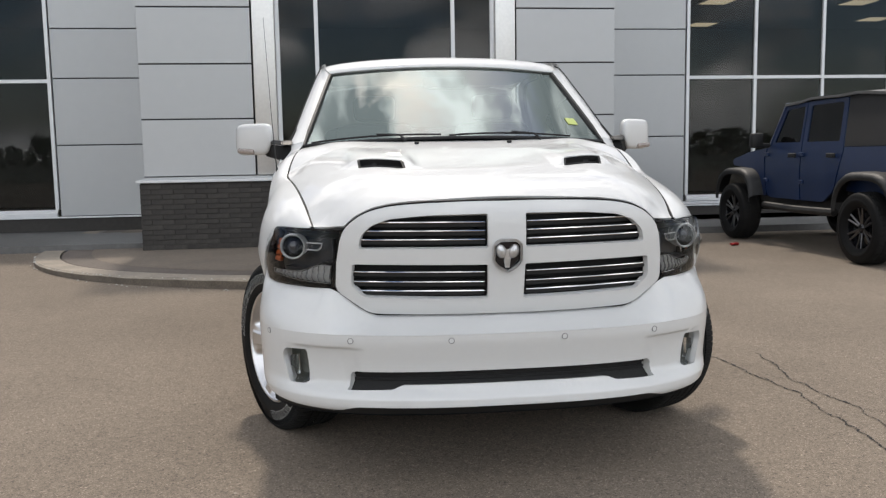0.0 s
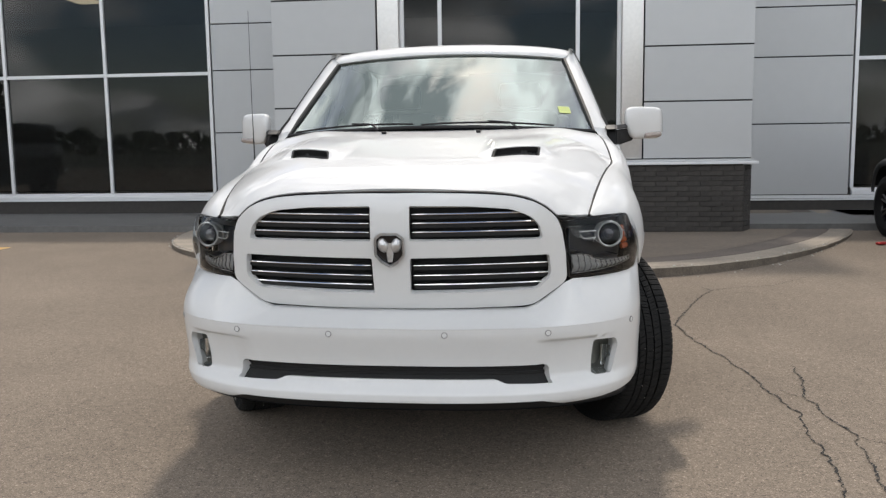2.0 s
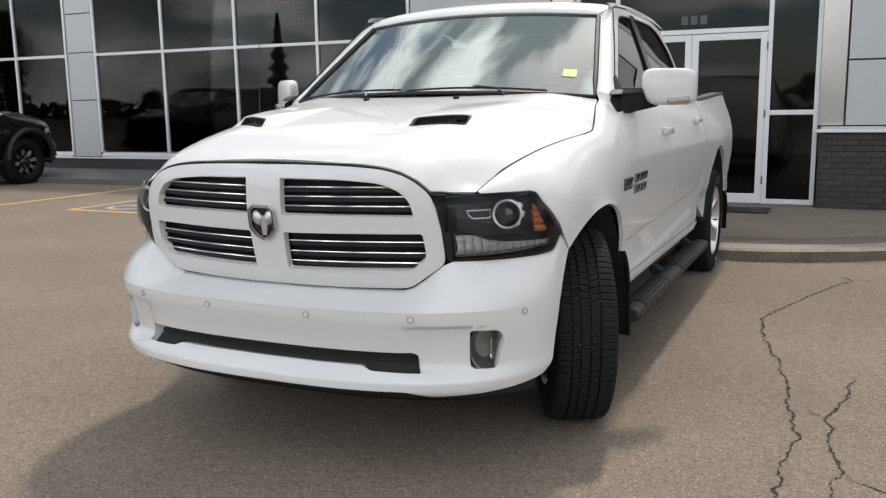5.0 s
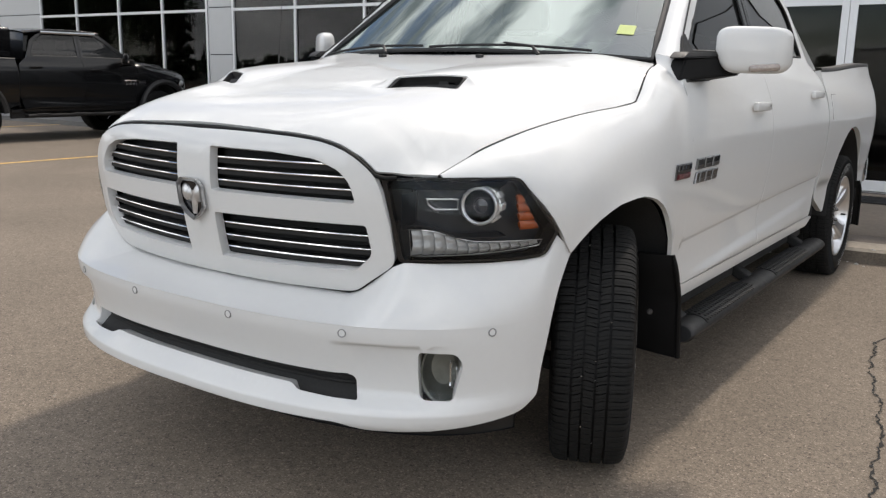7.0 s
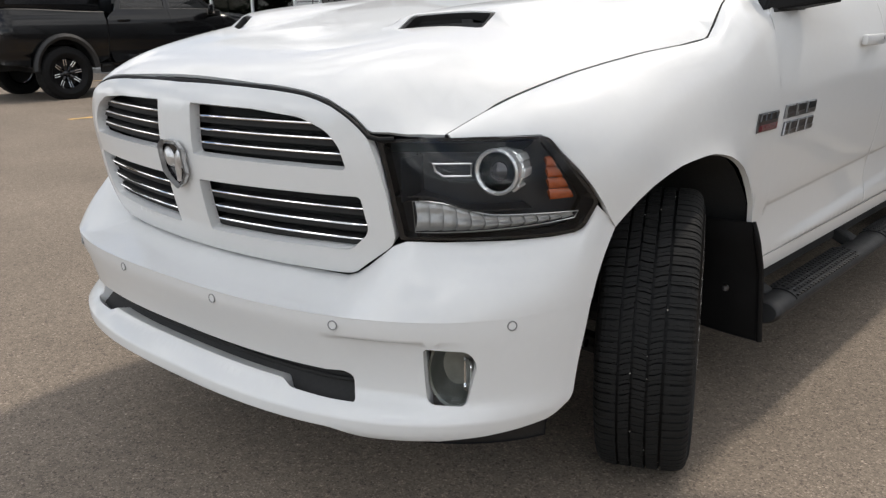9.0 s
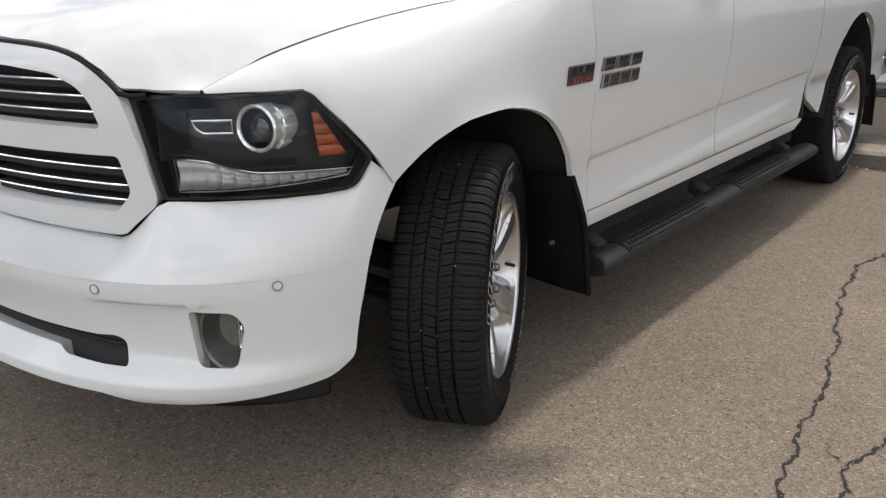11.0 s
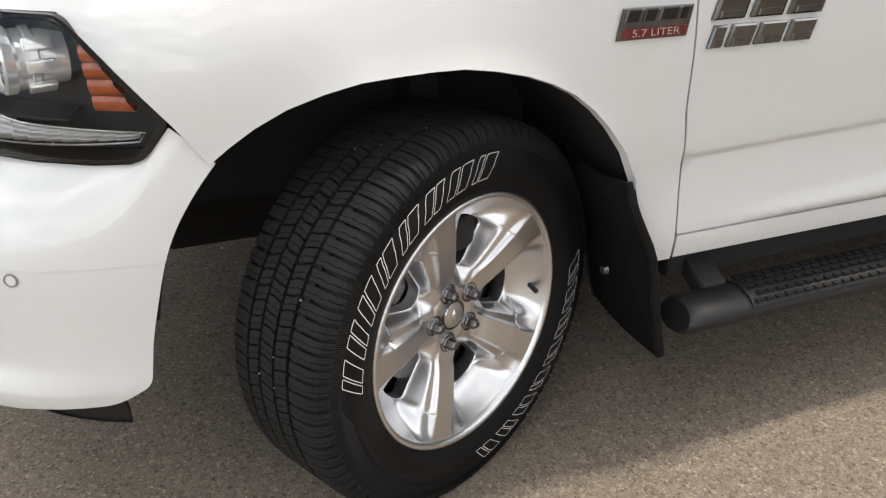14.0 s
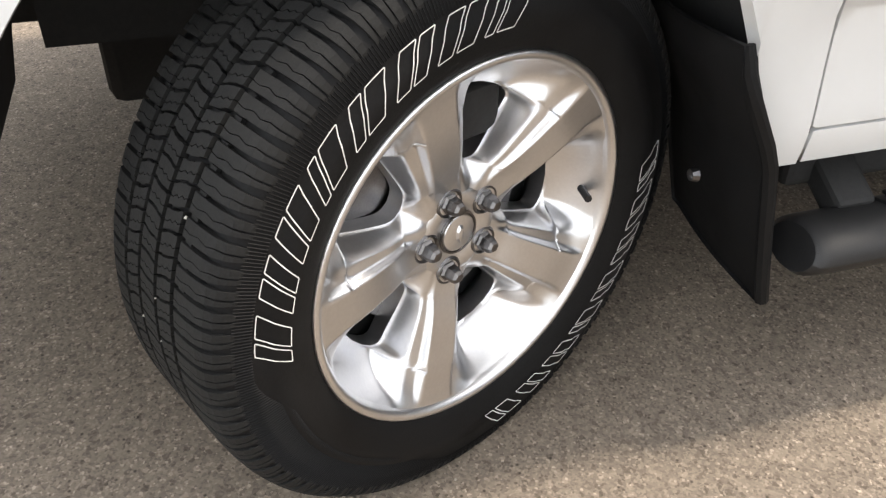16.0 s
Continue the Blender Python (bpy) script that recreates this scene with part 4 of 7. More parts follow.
        for w in np.linspace(1, 0, len(edge_)):
            foot.append((1 - w) ** 2 * a + 2 * w * (1 - w) * mid + w * w * b)
        rows = [[p - Vector((s * 0.003, 0.014, 0.004)) for p in edge_]]
        for t in np.linspace(0.08, 1, 6):
            rows.append([p.lerp(q, t) - Vector((0, 0, 0.010 * t * (1 - t))) for p, q in zip(edge_, foot)])
        grid("cowl_corner", rows, paint, truck, 0.0, flip=s < 0)
        # roof rail strip between the roof and the door frames
        rows = []
        for y in np.linspace(1.05, 2.52, 14):
            z = curve((1.0, 1.845), (1.2, 1.866), (1.6, 1.880), (2.1, 1.872), (2.52, 1.835))(y)
            rows.append([Vector((s * SIDE(z - 0.014), y, z - 0.014)), Vector((s * 0.726, y, z + 0.004)), Vector((s * 0.708, y, z + 0.010))])
        grid("roof_rail", rows, paint, truck, 0.0, flip=s > 0)
        # doors, with the window openings cut through
        front = [(DOOR_Y(0.512), 0.512, 0.008), *[(DOOR_Y(z), z) for z in (0.56, 0.60, 0.65, 0.69, 0.74, 0.80, 0.90, 1.00, 1.115, 1.20, 1.29)], (0.475, 1.352, 0.03), (0.60, 1.455), (1.02, 1.785), (1.14, 1.846, 0.08), (1.45, 1.862), (1.508, 1.860, 0.01), (1.530, 1.42), (1.530, 0.515, 0.01)]
        win1 = [(0.606, 1.405, 0.01), (1.492, 1.420, 0.015), (1.463, 1.815, 0.02), (1.26, 1.808), (1.128, 1.790, 0.06), (0.858, 1.595), (0.660, 1.446)]
        d1 = plate("front_door", front, [win1], ch, paint, truck, 0.05, 0.03, flip=s < 0, label="white front door with body-coloured handle", rows=(*np.arange(0.516, 0.67, 0.011), *np.arange(0.675, 0.80, 0.007)))
        rear = [(1.536, 0.515, 0.01), (1.536, 1.42), (1.514, 1.860, 0.01), (2.02, 1.852), (2.22, 1.82, 0.08), (2.42, 1.70, 0.06), (2.56, 1.40), (2.72, 1.29, 0.06), (2.755, 1.10), (2.76, 0.75), (2.70, 0.56, 0.03), (2.66, 0.515, 0.01)]
        win2 = [(1.585, 1.422, 0.015), (2.455, 1.422, 0.02), (2.375, 1.66, 0.06), (2.20, 1.78, 0.07), (2.02, 1.816), (1.555, 1.820, 0.02)]
        d2 = plate("rear_door", rear, [win2], ch, paint, truck, 0.05, 0.03, flip=s < 0, label="white rear door with body-coloured handle", rows=(*np.arange(0.516, 0.67, 0.011), *np.arange(0.675, 0.80, 0.007)))
        for d, y in ((d1, 0.0), (d2, 1.533), (d2, 2.766)):
            part("door_seal", tube_bm([ch(y or DOOR_Y(z) - 0.003, z) - Vector((s * 0.014, 0, 0)) for z in np.linspace(0.50, 1.24 if y < 1 or y > 2 else 1.42, 14)], 0.008, 6), MATT_BLACK, d)
        seam = [ch(y, z) + Vector((s * 0.0015, 0, 0)) for y, z in ((0.475, 1.36), (0.60, 1.461), (0.81, 1.627), (1.02, 1.792), (1.08, 1.832), (1.16, 1.854), (1.45, 1.866))]
        part("door_seal", tube_bm(seam, 0.0035, 6), MATT_BLACK, d1, smooth=True)
        for d, w in ((d1, win1), (d2, win2)):
            cw = np.mean([p[:2] for p in w], axis=0)
            big = [(cw[0] + (p[0] - cw[0]) * 1.03, cw[1] + (p[1] - cw[1]) * 1.03, *p[2:]) for p in w]
            plate("door_window", big, [], lambda y, z: ch(y, z) - Vector((s * 0.012, 0, 0)), TINTED, d, 0.08, 0.0, flip=s < 0, label="dark tinted side glass")
            rim = [ch(*p[:2]) - Vector((s * 0.006, 0, 0)) for p in rounded(w, 0.06)]
            part("window_seal", tube_bm(rim, 0.007, 5, closed=True), PLASTIC, d, smooth=True)
        for d, y0 in ((d1, 1.215), (d2, 2.36)):
            z = 1.185 if d is d1 else 1.225
            bm = box_bm(s * (SIDE(z) + 0.020), y0 + 0.085, z, 0.026, 0.225, 0.040, 0.010)
            h = part("door_handle", bm, paint, d, smooth=True)
            part("lock_button", lathe_bm([(0, 0.004), (0.006, 0.003), (0.007, 0)], 12, "x", m=Matrix.Translation((s * (SIDE(z) + 0.030), y0 + 0.165, z + 0.003)) @ Matrix.Diagonal((s, 1, 1, 1))), PLASTIC, d)
        # dark shell of the cabin under the greenhouse, B-pillar
        rows = [[ch(y, z) - Vector((s * 0.02, 0, 0)) for z in np.linspace(1.40, 1.85, 6)] for y in (1.49, 1.59)]
        grid("b_pillar", rows, GLOSS_BLACK, truck, 0.0, flip=s > 0)
        # black appliques on the door frames between the two windows
        for d, strip in ((d1, [(1.482, 1.405), (1.527, 1.405), (1.508, 1.836), (1.455, 1.834)]), (d2, [(1.539, 1.405), (1.592, 1.405), (1.566, 1.838), (1.518, 1.838)])):
            plate("frame_applique", strip, [], lambda y, z: ch(y, z) + Vector((s * 0.003, 0, 0)), GLOSS_BLACK, d, 0.08, 0.004, flip=s < 0, label="gloss black pillar applique")
        # sill below the doors
        plate("sill", [(0.487, 0.452), (2.66, 0.452), (2.74, 0.50), (2.69, 0.508), (0.486, 0.507)], [], ch, paint, truck, 0.08, 0.05, flip=s < 0)
        # black corner piece ahead of the front window carries the mirror
        tri_ = [(0.446, 1.289, 0.008), (0.72, 1.296, 0.01), (0.70, 1.404, 0.01), (0.662, 1.406), (0.628, 1.475, 0.01), (0.60, 1.462, 0.01), (0.480, 1.362)]
        sail = plate("mirror_base", tri_, [], lambda y, z: ch(y, z) + Vector((s * 0.005, 0, 0)), PLASTIC, truck, 0.05, 0.02, flip=s < 0)
        for name, mt, z0, z1, e0, e1 in (("mirror_arm", RUBBER, 1.290, 1.372, 1.318, 1.386), ("mirror_arm_cap", PLASTIC, 1.374, 1.399, 1.388, 1.410)):
            bm = bmesh.new()
            vs = []
            for x, y, dy, lo, hi in ((0.885, 0.452, 0.22, z0, z1), (0.940, 0.452, 0.20, z0, z1), (1.050, 0.690, 0.09, e0, e1)):
                if mt is PLASTIC:
                    y, dy = y + 0.008, dy - 0.012
                vs.append([bm.verts.new((s * x, y + ey, zz)) for ey, zz in ((-0.035 if x < 1 else 0, lo), (dy, lo), (dy, hi), (0.01, hi))])
            for r0, r1 in ((vs[0], vs[1]), (vs[1], vs[2])):
                for e in range(4):
                    bm.faces.new((r0[e], r0[(e + 1) % 4], r1[(e + 1) % 4], r1[e]))
            bm.faces.new(vs[0][::-1])
            bm.faces.new(vs[2])
            bmesh.ops.recalc_face_normals(bm, faces=bm.faces)
            bmesh.ops.bevel(bm, geom=bm.edges[:], offset=0.006, segments=2, affect="EDGES")
            part(name, bm, mt, sail, smooth=True)
        # mirror head: a rounded body, fuller at the front
        V, F = [], []
        n_u, n_v = 25, 13
        for i in range(n_v):
            b = -math.pi / 2 + math.pi * i / (n_v - 1)
            for j in range(n_u):
                a = 2 * math.pi * j / (n_u - 1)
                sp = lambda w, e: math.copysign(abs(w) ** e, w)
                x = 0.114 * sp(math.cos(b), 0.38) * sp(math.cos(a), 0.38)
                y = 0.060 * sp(math.cos(b), 0.5) * sp(math.sin(a), 0.75)
                z = 0.088 * sp(math.sin(b), 0.45)
                if z < -0.02:
                    x = x * (1 - 0.10 * step01(0.02, 0.078, -z)) + 0.008
                y += 0.02 * (x / 0.128)
                V.append(Vector((s * (1.110 + x), 0.735 + y + 0.080 * (x / 0.114), 1.412 + z)))
        for i in range(n_v - 1):
            for j in range(n_u - 1):
                a, b = i * n_u + j, i * n_u + j + 1
                F.append((a, b, b + n_u, a + n_u) if s > 0 else (a, a + n_u, b + n_u, b))
        head = mesh_object("mirror", V, F, paint, truck, "white tow-style door mirror with turn lamp")
        part("turn_lamp", box_bm(s * 1.152, 0.722, 1.346, 0.118, 0.044, 0.030, 0.011, rot=(0, -4 * s, 35 * s)), TURN_LENS, head, smooth=True)
        part("mirror_glass", box_bm(s * 1.13, 0.800, 1.412, 0.18, 0.006, 0.12, 0.002, rot=(0, 0, 38 * s)), CHROME, head)
    # wipers
    for x0, x1, px in ((-0.76, -0.10, -0.28), (-0.06, 0.60, 0.42)):
        def lie(x, t, off=0.014):
            u = x / 0.80
            p = screen(max(-1, min(1, u)), t)
            return p + Vector((0, -off, off))
        w = part("wiper", tube_bm([lie(x0 + (x1 - x0) * k, 0.012 + 0.030 * math.sin(k * 2.6) * (1 - 0.3 * k), 0.010) for k in np.linspace(0, 1, 9)], 0.0055, 6), PLASTIC, truck, "black wiper blade and arm", smooth=True)
        part("wiper_arm", tube_bm([lie(px, -0.03, 0.008), lie(px - 0.03, 0.012, 0.020), lie((x0 + x1) / 2, 0.040, 0.018)], [0.008, 0.006, 0.004], 6), PLASTIC, w, smooth=True)
    rows = [[screen(u, t) + Vector((0, -0.002, 0.0025)) for u in (0.815, 0.893)] for t in (0.205, 0.290)]
    grid("price_sticker", rows, STICKER, ws, 0.0, label="yellow paper sticker on the windscreen")
    # cabin: dashboard, wheel, seats, headliner
    part("dashboard", box_bm(0, 0.72, 1.16, 1.62, 0.55, 0.34, 0.05), SEAT, truck, smooth=True)
    part("steering_wheel", lathe_bm([(0.165, 0.0), (0.18, 0.015), (0.195, 0.0), (0.18, -0.015), (0.165, 0.0)], 32, "y", m=Matrix.Translation((0.40, 1.06, 1.28)) @ Matrix.Rotation(radians(-22), 4, "X")), PLASTIC, truck, smooth=True)
    for x in (0.40, -0.40):
        st = part("seat", box_bm(x, 1.52, 1.18, 0.52, 0.16, 0.68, 0.06, rot=(-12, 0, 0)), SEAT, truck, smooth=True)
        part("headrest", box_bm(x, 1.60, 1.62, 0.28, 0.10, 0.17, 0.04), SEAT, st, smooth=True)
        part("seat_cushion", box_bm(x, 1.28, 0.92, 0.52, 0.52, 0.16, 0.05), SEAT, st, smooth=True)
    part("rear_seat", box_bm(0, 2.28, 1.15, 1.5, 0.16, 0.72, 0.06), SEAT, truck, smooth=True)
    rows = [[Vector((x, y, 1.835)) for x in np.linspace(-0.70, 0.70, 3)] for y in (1.12, 2.45)]
    grid("headliner", rows, SEAT, truck, 0.0, flip=True)
    part("cabin_floor", box_bm(0, 1.55, 0.62, 1.80, 2.1, 0.06), MATT_BLACK, truck)
    part("firewall", box_bm(0, 0.42, 0.95, 1.68, 0.05, 0.66), MATT_BLACK, truck)
    # interior mirror
    part("rear_view_mirror", box_bm(0, 0.93, 1.735, 0.25, 0.03, 0.07, 0.012), PLASTIC, truck, smooth=True)
    part("antenna", tube_bm([(-0.950, 0.235, 1.215), (-0.955, 0.240, 1.26), (-0.973, 0.282, 1.49), (-1.005, 0.37, 2.03)], [0.012, 0.004, 0.0017, 0.0011], 6), PLASTIC, truck, "thin black whip antenna", smooth=True)


def build_bed(truck, paint):
    ARCH_R = [(math.cos(a), math.sin(a)) for a in np.linspace(math.pi, 0, 17)]

    def bed_at(y, z):
        x = SIDE(min(z, 1.33)) - 0.28 * max(0, z - 1.33)
        d = math.hypot(y - 3.57, max(0, z - 0.42))
        x += 0.007 * math.exp(-max(0, d - 0.50) / 0.06)
        tail = max(0, (y - 4.30) / 0.34)
        return Vector((x * (1 - 0.10 * tail**2.5), y, z))
    for s in (1, -1):
        ch = lambda y, z: flip_x(bed_at(y, z), s)
        arch = [(3.57 + 0.50 * c, 0.46 + 0.545 * (q**0.85)) for c, q in ARCH_R]
        outer = [(2.775, 0.60, 0.03), (3.02, 0.49, 0.02), *arch[1:-1], (4.12, 0.50), (4.58, 0.56, 0.04), (4.64, 0.75), (4.64, 1.25), (4.58, 1.37, 0.05), (4.35, 1.415), (2.775, 1.362, 0.01)]
        fuel = [(2.86, 1.07, 0.02), (3.01, 1.07, 0.02), (3.01, 1.225, 0.02), (2.86, 1.225, 0.02)]
        b = plate("bed_side", outer, [], ch, paint, truck, 0.055, 0.03, flip=s < 0, label="white cargo bed side with flared wheel arch")
        if s > 0:
            plate("fuel_door_gap", fuel, [], lambda y, z: ch(y, z) + Vector((s * 0.0012, 0, 0)), MATT_BLACK, b, 0.05, 0.0)
            plate("fuel_door", [(y + (0.004 if y < 2.9 else -0.004), z + (0.004 if z < 1.1 else -0.004), 0.018) for y, z, _ in fuel], [], lambda y, z: ch(y, z) + Vector((s * 0.004, 0, 0)), paint, b, 0.05, 0.003, label="white square fuel door")
        rows = [[flip_x(bed_at(y, 1.362 + 0.053 * step01(2.775, 4.35, y) - 0.03 * step01(4.4, 4.64, y)), s) + Vector((s * dx, 0, dz)) for dx, dz in ((0.004, -0.012), (0.004, 0.012), (-0.06, 0.014))] for y in np.linspace(2.775, 4.62, 14)]
        grid("bed_rail_cap", rows, PLASTIC, b, 0.0, flip=s > 0)
        part("tail_lamp", box_bm(s * 0.815, 4.60, 1.11, 0.15, 0.14, 0.40, 0.02), RED_LENS, truck, smooth=True)
        # liner of the rear arch
        rows = [[Vector((s * x, 3.57 + 0.49 * c, 0.46 + 0.53 * q)) for c, q in ARCH_R] for x in (0.62, 0.985)]
        grid("wheel_liner", rows, MATT_BLACK, truck, 0.0, flip=s > 0)
    part("tailgate", box_bm(0, 4.60, 1.06, 1.56, 0.07, 0.62, 0.02), paint, truck, smooth=True)
    part("bed_floor", box_bm(0, 3.70, 0.86, 1.24, 1.80, 0.06), MATT_BLACK, truck)
    part("bed_front", box_bm(0, 2.80, 1.08, 1.78, 0.05, 0.52), paint, truck)
    part("tonneau_cover", box_bm(0, 3.68, 1.345, 1.74, 1.76, 0.03, 0.01), PLASTIC, truck, "black soft cover over the cargo bed", smooth=True)
    part("rear_bumper", box_bm(0, 4.72, 0.62, 1.86, 0.18, 0.20, 0.03), CHROME, truck, smooth=True)


def build_under(truck):
    part("chassis", box_bm(0, 2.45, 0.50, 0.95, 4.1, 0.14, 0.02), MATT_BLACK, truck)
    part("engine_mass", box_bm(0, -0.18, 0.78, 0.98, 1.05, 0.42, 0.04), MATT_BLACK, truck)
    part("oil_sump", box_bm(-0.10, -0.20, 0.42, 0.42, 0.62, 0.34, 0.03), MATT_BLACK, truck)
    part("floor_pan", box_bm(0, 1.75, 0.47, 1.84, 2.3, 0.05, 0.01), MATT_BLACK, truck)
    # unseen slab, added to block skylight and deepen the shade under the bumper
    part("splash_shield", box_bm(0, -0.84, 0.345, 1.16, 0.26, 0.03, 0.01), MATT_BLACK, truck)
    part("bay_top", box_bm(0, -0.25, 1.03, 1.40, 1.10, 0.06, 0.02), MATT_BLACK, truck)
    part("front_axle", tube_bm([(-0.80, 0.0, 0.40), (0.80, 0.0, 0.40)], 0.045, 10), MATT_BLACK, truck)
    part("rear_axle", tube_bm([(-0.80, 3.57, 0.40), (0.80, 3.57, 0.40)], 0.06, 10), MATT_BLACK, truck)
    for s in (1, -1):
        rows = [[Vector((s * (x - (0.034 * (1 - step01(-0.44, -0.30, y)) if x > 0.9 else 0)), y, z)) for y, z in [(yy, ARCH(yy) + 0.006) for yy in np.linspace(-0.545, 0.352, 19)] + [(0.370, 0.60), (0.390, 0.52), (0.412, 0.45)]] for x in (0.52, 0.66, 0.80, 0.90, 0.972)]
        grid("wheel_liner", rows, MATT_BLACK, truck, 0.0, flip=s > 0)
        lip = [(-0.500, 0.76), (-0.522, 0.70), (-0.540, 0.64), (-0.556, 0.57), (-0.570, 0.50)]
        rows = [[Vector((s * x, y - 0.02 * (x < 0.88), z)) for y, z in lip] for x in (0.50, 0.66, 0.80, 0.875, 0.905)]
        grid("liner_lip", rows, MATT_BLACK, truck, 0.004, flip=s > 0, label="black plastic liner behind the bumper's end")
        # black box added to stand in for the shade between sill and step
        part("frame_rail", box_bm(s * 0.855, 1.72, 0.405, 0.05, 2.36, 0.11, 0.012), MATT_BLACK, truck)
        part("liner_wall", box_bm(s * 0.52, -0.10, 0.76, 0.03, 0.86, 0.40), MATT_BLACK, truck)
        part("control_arm", tube_bm([(s * 0.40, -0.10, 0.34), (s * 0.78, -0.02, 0.28)], 0.035, 8), MATT_BLACK, truck)
        part("damper", tube_bm([(s * 0.60, 0.06, 0.35), (s * 0.56, 0.06, 0.86)], 0.05, 10), MATT_BLACK, truck)
        part("tie_rod", tube_bm([(s * 0.30, -0.22, 0.36), (s * 0.74, -0.20, 0.36)], 0.014, 8), STEEL, truck)


def build_flap(truck, y, s, z0=0.235, z1=0.690, w=0.27):
    """Mud flap: a bent sheet of black rubber behind the wheel, with a rolled outer edge."""
    rows = []
    for t in np.linspace(0, 1, 13):
        z = z0 + (z1 - z0) * t
        row = []
        for u in np.linspace(0, 1, 12):
            x = 1.010 - 0.014 * (1 - t) - 0.012 * step01(0.86, 1.0, t) - w * u
            zz = z + 0.02 * u * (1 - t) ** 2
            yy = y - 0.012 + 0.085 * (1 - t) ** 1.3 - 0.022 * math.sin(math.pi * min(1, u * 1.1)) * (0.4 + 0.6 * t) - 0.046 * step01(0.55, 0.95, t)
            row.append(Vector((s * x, yy, zz)))
        rows.append(row)
    f = grid("mud_flap", rows, RUBBER, truck, 0.006, flip=s < 0, label="black moulded mud flap")
    edge = [r[0] + Vector((s * 0.001, 0.004, 0)) for r in rows]
    part("flap_edge", tube_bm(edge, [0.011] * 11 + [0.010, 0.006], 8), RUBBER, f, smooth=True)
    p = Vector((s * 0.915, y - 0.030, 0.43))
    part("flap_screw", lathe_bm([(0, -0.012), (0.009, -0.010), (0.012, 0)], 10, "y", m=Matrix.Translation(p)), STEEL, f)
    return f


def build_step(truck, s):
    """Running board: an oval black tube with two ribbed treads and brackets."""
    V = []
    ys = [0.495, 0.502, 0.52, 0.60, 1.2, 1.9, 2.6, 2.80, 2.84, 2.85]
    for y in ys:
        k = 0.80 if y in (0.495, 2.85) else (0.96 if y in (0.502, 2.84) else 1.0)
        V.append([Vector((s * (0.982 + 0.062 * k * math.cos(a)), y + (0.012 * math.sin(a) if y < 0.53 else 0), 0.320 + 0.038 * k * math.sin(a))) for a in np.linspace(0, 2 * math.pi, 25)])
    st = grid("running_board", V, PLASTIC, truck, 0.0, flip=s > 0, label="black oval side step with ribbed treads")
    for e, y in ((0, 0.495), (-1, 2.85)):
        c = V[e]
        mesh_object("end_cap", c[:-1], [tuple(range(24)) if (e == 0) == (s > 0) else tuple(range(24))[::-1]], PLASTIC, st, smooth=False)
    for y0, y1 in ((0.66, 1.36), (1.72, 2.40)):
        rows = []
        for y in np.linspace(y0, y1, 12):
            rows.append([Vector((s * (0.982 + 0.064 * math.cos(a)), y, 0.3205 + 0.040 * math.sin(a) + 0.003)) for a in np.linspace(0.35, 2.75, 9)])
        tr = grid("tread_pad", rows, PLASTIC, st, 0.006, flip=s > 0, label="ribbed plastic tread pad")
        k = 0
        for y in np.arange(y0 + 0.02, y1 - 0.01, 0.028):
            for a in (0.62, 0.95, 1.28, 1.61, 1.94, 2.3):
                yy = y + (0.014 if k % 2 else 0)
                k += 1
                p = Vector((s * (0.982 + 0.066 * math.cos(a)), yy, 0.324 + 0.042 * math.sin(a)))
                if k == 1:
                    stud = box_bm(*p, 0.012, 0.020, 0.005)
                else:
                    box_bm(*p, 0.012, 0.020, 0.005, bm=stud)
        part("tread_studs", stud, PLASTIC, tr)
    for y in (0.62, 1.55, 2.62):
        part("step_bracket", box_bm(s * 0.86, y, 0.385, 0.20, 0.07, 0.05, 0.01, rot=(0, 28 * s, 0)), MATT_BLACK, st)
    return st


